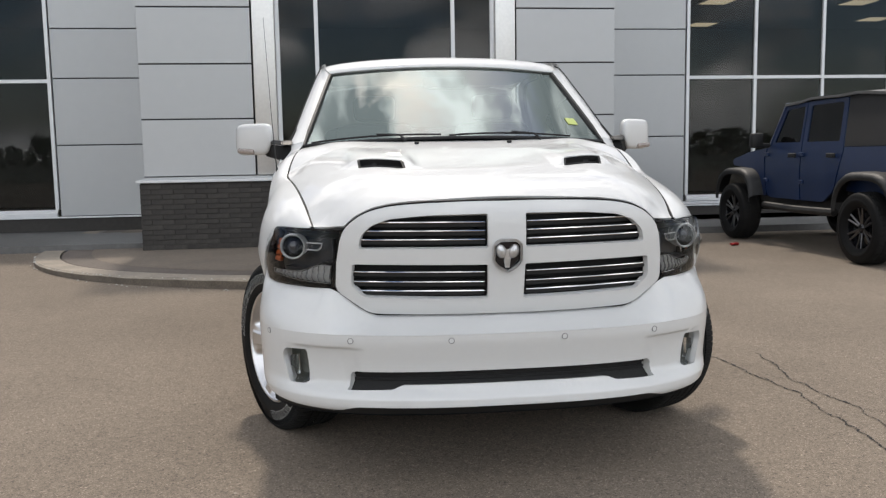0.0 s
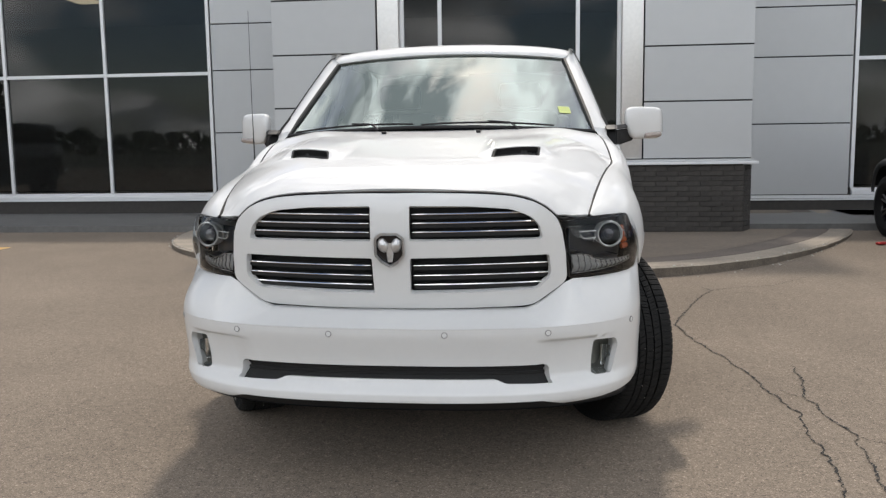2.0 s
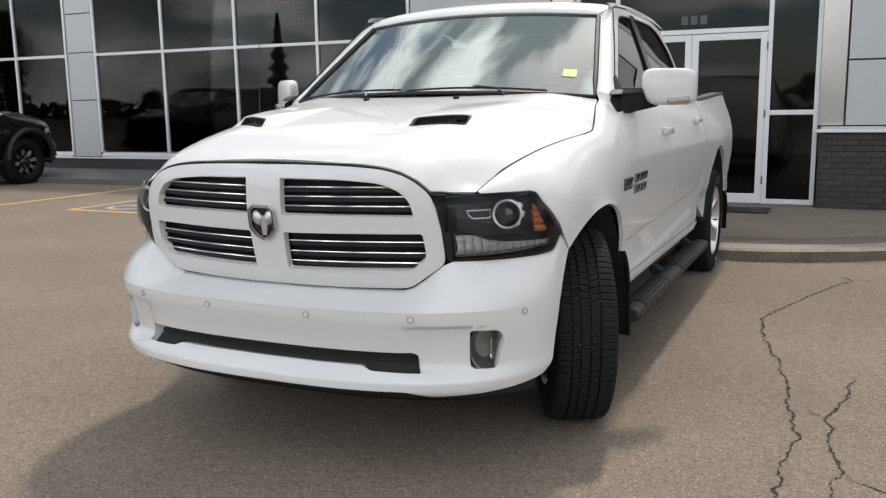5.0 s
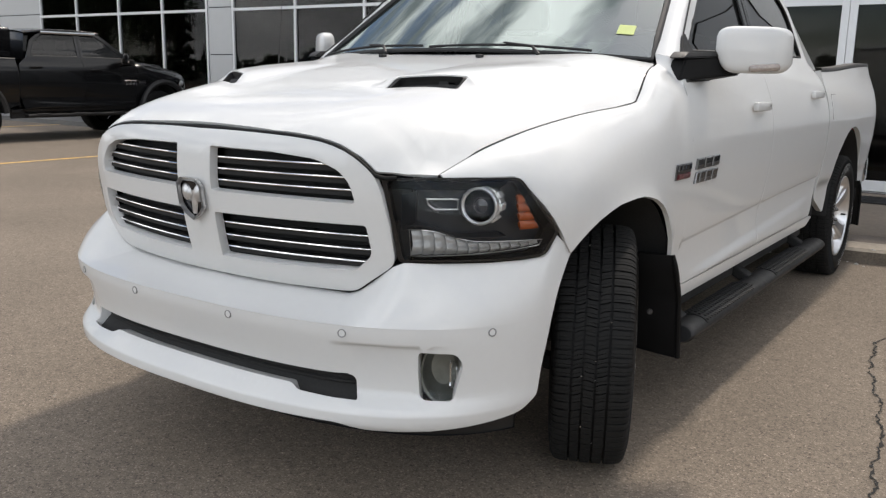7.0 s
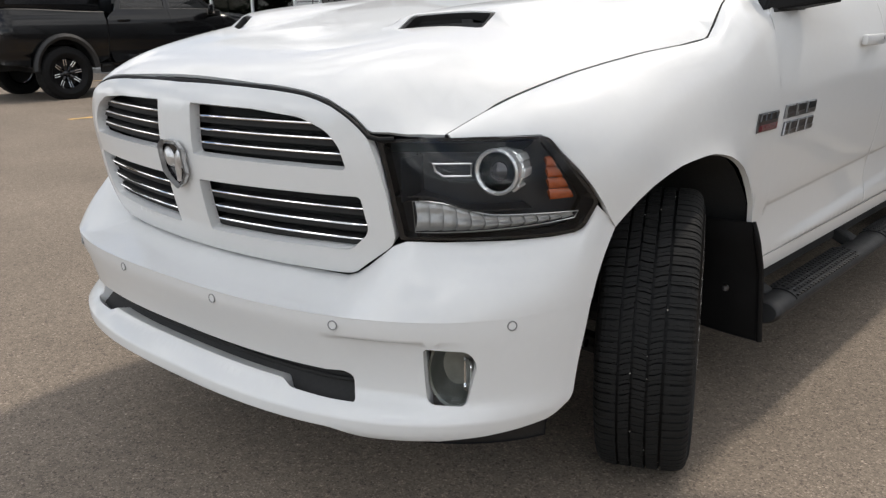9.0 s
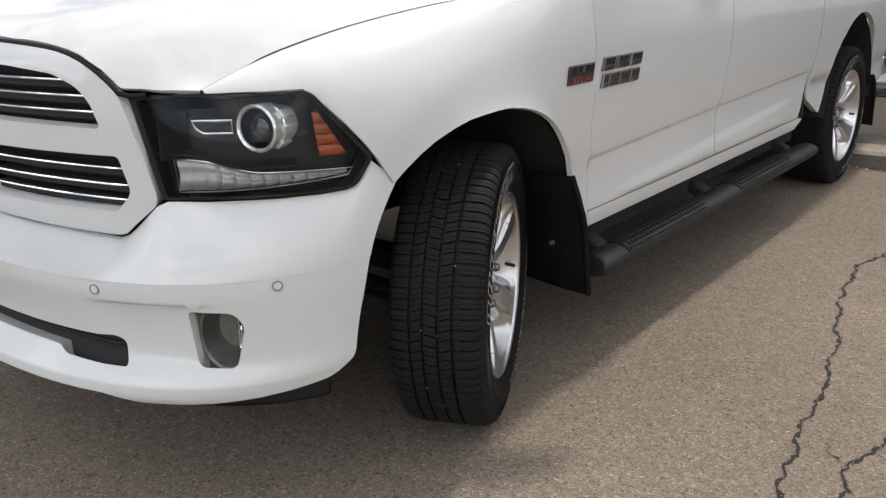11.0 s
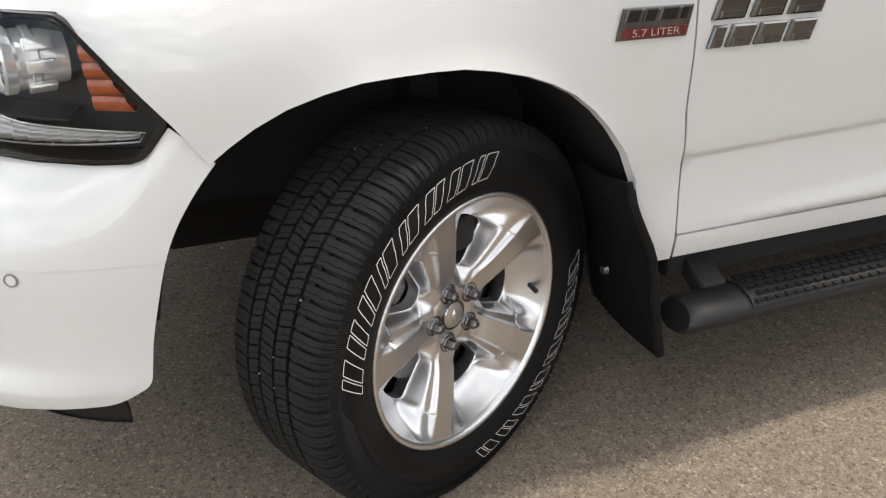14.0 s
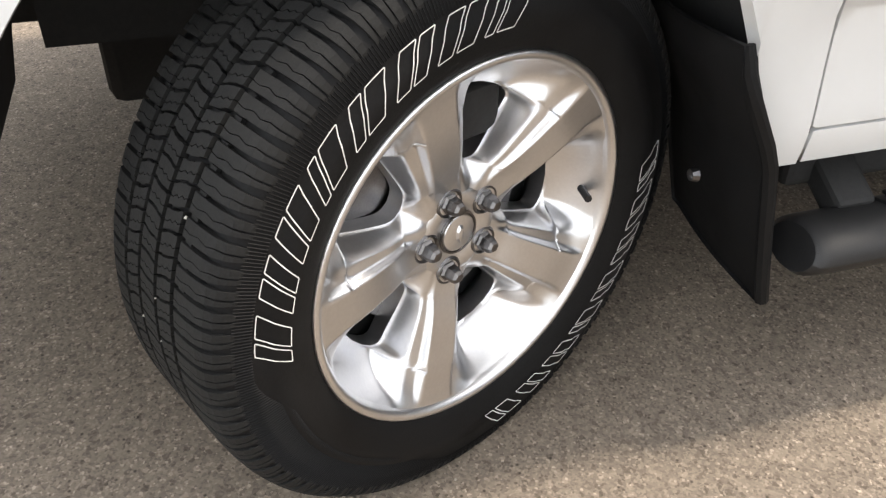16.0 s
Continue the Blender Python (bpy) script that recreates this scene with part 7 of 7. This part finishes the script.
def black_wheel(truck, centre, s):
    w = new("wheel", RIM)
    w.parent = truck
    tagged(w, "black alloy wheel with chrome-tipped spokes and knobbly tyre")
    w.matrix_local = pose(*centre) @ (Matrix.Identity(4) if s > 0 else Matrix.Rotation(math.pi, 4, "Z"))
    w.material_slots[0].link = "OBJECT"
    w.material_slots[0].material = GLOSS_BLACK
    for me, name in zip(LIFTED_TYRE[:2], ("tyre", "tread")):
        o = new(name, me)
        o.parent = w
    for k in range(8):
        a = radians(45 * k + 10)
        u, v = Vector((0, -math.sin(a), math.cos(a))), Vector((0, math.cos(a), math.sin(a)))
        part("spoke", tube_bm([u * 0.05 + Vector((0.07, 0, 0)), u * 0.25 + Vector((0.115, 0, 0))], [0.030, 0.024], 6), GLOSS_BLACK, w)
        for e in (1, -1):
            part("chrome_insert", box_bm(0, 0, 0, 0.012, 0.014, 0.105, 0.003), CHROME, w).matrix_local = Matrix.Translation(u * 0.185 + v * 0.019 * e + Vector((0.128, 0, 0))) @ Matrix.Rotation(a, 4, "X") @ Matrix.Rotation(radians(12), 4, "Y")
    part("hub_cap", lathe_bm([(0, 0.135), (0.03, 0.13), (0.05, 0.11), (0.075, 0.08)], 24), GLOSS_BLACK, w, smooth=True)
    part("wheel_disc", lathe_bm([(0.0, 0.02), (0.235, 0.01)], 32), MATT_BLACK, w)
    return w


black = copy_thing(pickup, pose(-13.40, 8.02, 0.05, 0, 0, 180.0))
black.name = "pickup_truck"
tagged(black, "black lifted crew-cab pickup parked facing the building", "pickup truck")
swap = {"white_paint": BLACK_PAINT}
gone = [o for o in black.children if o.name.split(".")[0] in ("wheel", "running_board", "mud_flap")]
gone = [c for o in gone for c in o.children_recursive] + gone
gone += [o for o in black.children_recursive if o.name.split(".")[0] in ("red_bar", "tonneau_cover") and o not in gone]
for o in gone:
    bpy.data.objects.remove(o)
for o in black.children_recursive:
    for slot in o.material_slots:
        if slot.material and slot.material.name in swap:
            other = swap[slot.material.name]
            slot.link = "OBJECT"
            slot.material = other
    if "label" in o.keys():
        o["label"] = o["label"].replace("white", "black")
for x, y, s in ((0.89, 0, 1), (-0.89, 0, -1), (0.89, 3.57, 1), (-0.89, 3.57, -1)):
    black_wheel(black, (x, y, 0.375), s)
for s in (1, -1):
    for yc in (0.0, 3.57):
        pts = [Vector((s * 1.045, yc - 0.14 * (yc == 0) + 0.52 * math.cos(a), 0.42 + 0.56 * math.sin(a))) for a in np.linspace(math.pi * 0.98, 0.02, 15)]
        part("arch_flare", tube_bm(pts, 0.055, 6), PLASTIC, black, "black plastic wheel-arch flare", smooth=True)
    part("rock_rail", box_bm(s * 1.0, 1.6, 0.40, 0.14, 2.2, 0.05, 0.02), PLASTIC, black)
    for y in (0.9, 1.7, 2.4):
        part("rail_plate", box_bm(s * 1.02, y, 0.428, 0.10, 0.24, 0.012, 0.003), STEEL, black)
canopy = part("bed_canopy", box_bm(0, 3.66, 1.62, 1.58, 1.86, 0.54, 0.06, segments=3), BLACK_PAINT, black, "black canopy over the cargo bed", smooth=True)
for s in (1, -1):
    part("canopy_window", box_bm(s * 0.791, 3.66, 1.64, 0.012, 1.36, 0.30, 0.004), GLOSS_BLACK, canopy)
    part("canopy_rail", tube_bm([(s * 0.70, 2.85, 1.905), (s * 0.70, 4.45, 1.905)], 0.012, 6), STEEL, canopy)
part("window_visor", tube_bm([Vector((-SIDE(1.80) - 0.012, y, 1.83)) for y in np.linspace(1.15, 2.2, 8)], 0.026, 6), CHROME, black, smooth=True)

# ---------- the blue off-roader ----------
BLUE = material("blue_paint", (0.003, 0.016, 0.062), 0.42, 0, 0.2, 4, coat=0.4)
SOFT_TOP = material("black_soft_top", (0.020, 0.020, 0.021), 0.9, 0, 0.25, 12, bump=0.5)
SOFT_ROOF = material("grey_soft_roof", (0.15, 0.15, 0.15), 0.85, 0, 0.25, 8, bump=0.4)


def build_offroader():
    """Boxy four-door; its nose points to +y, its left side to -x, the front axle at y = 0."""
    car = thing("offroad_car", "blue boxy four-door off-roader with black soft top", "car", "", pose(5.97, 7.66, 0, 0, 0, 0.8) @ Matrix.Scale(1.06, 4))
    W = 0.74

    def side(y, z, s):
        return Vector((-s * (W + 0.02 * math.sin(max(0, min(1, (z - 0.55) / 0.7)) * math.pi) - 0.14 * max(0, z - 1.25)), y, z))
    for s in (1, -1):
        ch = lambda y, z: side(y, z, s)
        d1 = plate("front_door", [(-1.40, 0.60, 0.03), (-0.62, 0.60, 0.12), (-0.55, 1.10), (-0.62, 1.235), (-0.70, 1.27), (-0.93, 1.74, 0.04), (-1.40, 1.78, 0.02)], [[(-1.36, 1.30, 0.02), (-0.76, 1.30, 0.02), (-0.95, 1.70, 0.03), (-1.36, 1.73, 0.03)]], ch, BLUE, car, 0.09, 0.03, flip=s > 0, label="blue front door with exposed hinges")
        d2 = plate("rear_door", [(-2.12, 0.75, 0.06), (-1.90, 0.60, 0.05), (-1.42, 0.60, 0.02), (-1.42, 1.78, 0.02), (-2.22, 1.79, 0.03), (-2.26, 1.20)], [[(-2.17, 1.30, 0.02), (-1.50, 1.30, 0.02), (-1.50, 1.73, 0.03), (-2.15, 1.74, 0.04)]], ch, BLUE, car, 0.09, 0.03, flip=s > 0, label="blue rear door with exposed hinges")
        plate("rear_quarter", [(-3.35, 0.70), (-2.14, 0.76), (-2.28, 1.20), (-2.28, 1.235), (-3.38, 1.235, 0.03)], [], ch, BLUE, car, 0.1, 0.03, flip=s > 0)
        plate("front_wing", [(-0.60, 0.62), (-0.50, 0.62), (0.02, 0.98), (0.30, 1.00), (0.34, 1.08, 0.05), (-0.10, 1.18), (-0.58, 1.235), (-0.53, 1.10)], [], ch, BLUE, car, 0.09, 0.03, flip=s > 0)
        plate("rear_canvas", [(-3.38, 1.24), (-2.28, 1.24), (-2.24, 1.80, 0.03), (-3.25, 1.80, 0.08)], [], ch, SOFT_TOP, car, 0.1, 0.02, flip=s > 0, label="black canvas rear side")
        for d, w in ((d1, ((-1.38, 1.29), (-0.74, 1.29), (-0.94, 1.72), (-1.38, 1.75))), (d2, ((-2.19, 1.29), (-1.48, 1.29), (-1.48, 1.75), (-2.17, 1.76)))):
            plate("door_window", list(w), [], lambda y, z: side(y, z, s) + Vector((s * 0.015, 0, 0)), TINTED, d, 0.12, 0.0, flip=s > 0)
            for z in (0.82, 1.15):
                y = -0.60 if d is d1 else -1.43
                part("hinge", box_bm(-s * 0.775, y - 0.03, z, 0.03, 0.09, 0.05, 0.008), BLUE, d)
            y = -1.28 if d is d1 else -2.10
            part("door_handle", box_bm(-s * 0.79, y, 1.14, 0.035, 0.15, 0.05, 0.01), PLASTIC, d)
        # wide black fender flares
        for yc, r, lift in ((0.0, 0.56, 0.50), (-2.86, 0.56, 0.50)):
            rows = []
            for a in np.linspace(math.pi * 0.95, math.pi * 0.05, 13):
                c, q = math.cos(a), math.sin(a)
                c = math.copysign(abs(c) ** 0.62, c)
                q = abs(q) ** 0.62
                p = Vector((0, yc + 0.50 / 0.56 * r * c, lift - 0.06 + 0.52 * q))
                rows.append([Vector((-s * x, p.y * 1.0 + dy * c, p.z + dz)) for x, dy, dz in ((0.72, 0.03, 0.02), (0.88, 0.02, 0.015), (0.93, 0.0, -0.02), (0.93, -0.01, -0.07), (0.90, -0.03, -0.075))])
            grid("fender_flare", rows, PLASTIC, car, 0.0, flip=s > 0, label="black plastic fender flare")
        # mirror
        m = part("mirror", box_bm(-s * 0.93, -0.66, 1.33, 0.16, 0.11, 0.19, 0.03), PLASTIC, car, smooth=True)
        part("mirror_stalk", box_bm(-s * 0.82, -0.66, 1.27, 0.14, 0.05, 0.05, 0.01), PLASTIC, m)
        part("rock_rail", tube_bm([(-s * 0.78, -0.62, 0.50), (-s * 0.80, -1.4, 0.49), (-s * 0.78, -2.2, 0.50)], 0.045, 8), PLASTIC, car, smooth=True)
        for y in (0.0, -2.86):
            w = new("wheel", RIM)
            w.parent = car
            w.matrix_local = pose(-s * 0.80, y, 0.383, 0, 0, 180 if s > 0 else 0) @ Matrix.Scale(0.86, 4)
            w.material_slots[0].link = "OBJECT"
            w.material_slots[0].material = GLOSS_BLACK
            for me, name in zip(LIFTED_TYRE[:2], ("tyre", "tread")):
                o = new(name, me)
                o.parent = w
            part("wheel_disc", lathe_bm([(0.0, 0.05), (0.235, 0.03)], 32), GLOSS_BLACK, w)
            for k in range(6):
                for e in (-0.16, 0.16):
                    a = radians(60 * k) + e
                    u = Vector((0, -math.sin(a), math.cos(a)))
                    part("spoke", tube_bm([u * 0.06 + Vector((0.09, 0, 0)), u * 0.25 + Vector((0.118, 0, 0))], [0.016, 0.012], 5), STEEL, w)
            part("hub_cap", lathe_bm([(0, 0.12), (0.04, 0.115), (0.06, 0.09)], 20), GLOSS_BLACK, w, smooth=True)
    # hood, cowl, windscreen, roof, tub ends
    rows = [[Vector((x, y, z + 0.045 * (1 - (x / 0.62) ** 2))) for x in np.linspace(-0.66, 0.66, 13)] for y, z in ((0.36, 1.09), (0.24, 1.135), (0.0, 1.165), (-0.58, 1.225))]
    grid("hood", rows, BLUE, car, 0.02, flip=True, label="blue flat bonnet")
    rows = [[Vector((x * (1 - 0.08 * t), -0.64 - 0.30 * t, 1.25 + 0.52 * t)) for x in np.linspace(-0.70, 0.70, 5)] for t in (0, 1)]
    grid("windshield", rows, TINTED, car, 0.0, flip=True)
    for x in (-0.71, 0.71):
        part("screen_frame", tube_bm([(x, -0.63, 1.24), (x * 0.92, -0.94, 1.78)], 0.035, 6), BLUE, car, smooth=True)
    rows = []
    for y in np.linspace(-0.93, -3.28, 9):
        z = 1.80 + 0.05 * math.sin((y + 0.93) / -2.35 * math.pi) + 0.012 * math.sin(y * 7)
        rows.append([Vector((x * 0.70, y, z - 0.05 * abs(x) ** 4)) for x in np.linspace(-1, 1, 11)])
    grid("soft_roof", rows, SOFT_ROOF, car, 0.03, flip=False, label="faded grey canvas roof")
    part("grille", box_bm(0, 0.34, 0.95, 1.10, 0.10, 0.36, 0.03), BLUE, car, smooth=True)
    part("front_bumper", box_bm(0, 0.50, 0.60, 1.50, 0.20, 0.16, 0.03), PLASTIC, car, smooth=True)
    part("rear_bumper", box_bm(0, -3.48, 0.62, 1.55, 0.16, 0.18, 0.03), PLASTIC, car, smooth=True)
    part("tailgate", box_bm(0, -3.38, 0.98, 1.42, 0.06, 0.62, 0.02), BLUE, car)
    part("underbody", box_bm(0, -1.45, 0.56, 1.30, 3.6, 0.16, 0.02), MATT_BLACK, car)
    part("cabin", box_bm(0, -1.9, 0.95, 1.38, 2.6, 0.50, 0.05), MATT_BLACK, car)
    for y in (0.0, -2.86):
        part("axle", tube_bm([(-0.75, y, 0.44), (0.75, y, 0.44)], 0.05, 8), MATT_BLACK, car)
    return car


build_offroader()

# ---------- trees and cars across the lot, mirrored in the glass ----------
BARK = material("bark", (0.09, 0.07, 0.05), 0.95, 0, 0.3, 12, bump=0.6)
LEAF = material("dark_foliage", (0.060, 0.085, 0.042), 0.8, 0, 0.5, 1.5)
NEEDLE = material("conifer_foliage", (0.045, 0.068, 0.042), 0.85, 0, 0.5, 1.5)


def tree_meshes(seed, conifer):
    rng = random.Random(seed)
    h = 1.0
    trunk = tube_bm([(0, 0, 0), (0.01, 0.0, 0.3), (-0.01, 0.01, 0.6), (0, 0, 0.92)], [0.030, 0.024, 0.015, 0.004], 8)
    if not conifer:
        for k in range(7):
            a, z = k * 2.4, 0.32 + 0.07 * k
            tube_bm([(0, 0, z), (0.12 * math.cos(a), 0.12 * math.sin(a), z + 0.10), (0.24 * math.cos(a), 0.24 * math.sin(a), z + 0.17)], [0.012, 0.008, 0.003], 5, bm=trunk)
    V, F = [], []
    for _ in range(6000):
        if conifer:
            z = 0.08 + 0.92 * rng.random() ** 1.2
            tier = 0.72 + 0.28 * math.sin(z * 60)
            r = 0.20 * (1.02 - z) * tier * math.sqrt(rng.random())
            a = rng.uniform(0, 2 * math.pi)
            c = Vector((r * math.cos(a), r * math.sin(a), z - 0.25 * r))
            size = 0.017
        else:
            lobe = rng.randrange(9)
            la = lobe * 2.4
            c0 = Vector((0.17 * math.cos(la) * (lobe > 0), 0.17 * math.sin(la) * (lobe > 0), 0.50 + 0.05 * lobe))
            d = Vector((rng.gauss(0, 1), rng.gauss(0, 1), rng.gauss(0, 1))).normalized() * 0.19 * rng.random() ** 0.4
            c = c0 + d
            size = 0.021
        n = Vector((rng.gauss(0, 1), rng.gauss(0, 1), rng.gauss(0, 1))).normalized()
        t = n.orthogonal().normalized() * size * rng.uniform(0.6, 1.3)
        b = n.cross(t) * rng.uniform(0.5, 1.0)
        i = len(V)
        V += [c - t, c - b * 0.6, c + t, c + b * 0.6]
        F.append((i, i + 1, i + 2, i + 3))
    return trunk, V, F


def build_tree(seed, conifer, height, x, y):
    t = thing("conifer_tree" if conifer else "broadleaf_tree", "dark conifer across the lot" if conifer else "leafy tree across the lot", "tree", "trees across the lot", pose(x, y, 0, 0, 0, seed * 37) @ Matrix.Scale(height, 4))
    trunk, V, F = tree_meshes(seed, conifer)
    part("trunk", trunk, BARK, t, smooth=True)
    mesh_object("crown", V, F, NEEDLE if conifer else LEAF, t, smooth=False)
    return t


protos = [build_tree(1, True, 6.5, -6, -130), build_tree(2, False, 5.0, 3, -126), build_tree(3, True, 7.5, -22, -135), build_tree(4, False, 5.6, -15, -128)]
rng = random.Random(9)
for k in range(70):
    src = protos[rng.randrange(4)]
    h = rng.uniform(3.4, 6.4)
    copy_thing(src, pose(-230 + k * 6.2 + rng.uniform(-3, 3), -132 + rng.uniform(-10, 10), 0, 0, 0, rng.uniform(0, 360))).scale = (h * 1.3, h * 1.3, h)
for k, (x, y, h) in enumerate(((-41.0, -9.0, 6.8), (-47.5, -16.0, 8.0), (-55.0, -11.0, 7.4), (-36.0, -30.0, 8.5), (-62.0, -20.0, 9.0))):
    copy_thing(protos[(1, 2, 3, 0, 1)[k]], pose(x, y, 0, 0, 0, 70 * k)).scale = (h, h, h)

# the far belt of scrub and woods
rng = random.Random(33)
V, F = [], []
for _ in range(5200):
    x = rng.uniform(-240, 240)
    top = 3.6 + 2.4 * noise.noise((x * 0.05, 0, 3)) + 1.2 * noise.noise((x * 0.31, 2, 3))
    c = Vector((x, -124 + rng.uniform(-4, 4), rng.uniform(0.0, max(0.8, top))))
    n = Vector((rng.gauss(0, 1), rng.gauss(0, 1.5), rng.gauss(0, 1))).normalized()
    t = n.orthogonal().normalized() * rng.uniform(0.5, 1.1)
    b = n.cross(t)
    i = len(V)
    V += [c - t, c - b * 0.7, c + t, c + b * 0.7]
    F.append((i, i + 1, i + 2, i + 3))
tagged(mesh_object("far_woods", V, F, NEEDLE, smooth=False), "dark belt of scrub and woods beyond the lot", "woods", kind="stuff")

# ---------- bricks of the pier bases ----------
brick_mesh = bpy.data.meshes.new("brick")
bb = box_bm(0, 0, 0, 0.2985, 0.05, 0.0675, 0.006, segments=1)
bb.to_mesh(brick_mesh)
bb.free()
brick_mesh.materials.append(BRICK)
rng = random.Random(4)
for k, (bx0, bx1) in enumerate(((-3.34, -1.43), (1.715, 3.53))):
    base = bpy.data.objects["brick_base_%d" % (k + 1)]
    inv = base.matrix_world.inverted()

    def lay(x, y, z, turn, size):
        o = new("brick", brick_mesh)
        o.parent = base
        o.matrix_parent_inverse = inv
        o.matrix_world = B @ pose(x, y, z, rng.uniform(-1.2, 1.2), 0, turn) @ Matrix.Diagonal((size, 1, 1, 1))
    end = bx1 - 0.17 * k
    for row in range(13):
        z = 0.0665 + row * 0.0705
        off = 0.15 if row % 2 else 0.0
        for j in range(int((end - bx0) / 0.302) + 2):
            a = max(bx0, bx0 + j * 0.302 - off)
            b = min(end, bx0 + (j + 1) * 0.302 - off)
            if b - a > 0.04:
                lay((a + b) / 2, FRONT - 0.075 + rng.uniform(-0.004, 0.004), z, rng.uniform(-0.5, 0.5), (b - a - 0.0035) / 0.2985)
    # the outer end: square on one pier, canted on the other
    for row in range(13):
        z = 0.0665 + row * 0.0705
        cuts = (0.0, 0.30, 0.60) if row % 2 else (0.0, 0.15, 0.45, 0.60)
        o, d = (Vector((bx0 + 0.018, FRONT - 0.045)), Vector((0, 1))) if k == 0 else (Vector((end - 0.022, FRONT - 0.088)), Vector((0.17, 0.32)).normalized())
        for a, b in zip(cuts, cuts[1:]):
            a, b = (a, b) if k == 0 else (a * 0.61, b * 0.61)
            p = o + d * ((a + b) / 2)
            lay(p.x, p.y, z, math.degrees(math.atan2(d.y, d.x)), (b - a - 0.0035) / 0.2985)
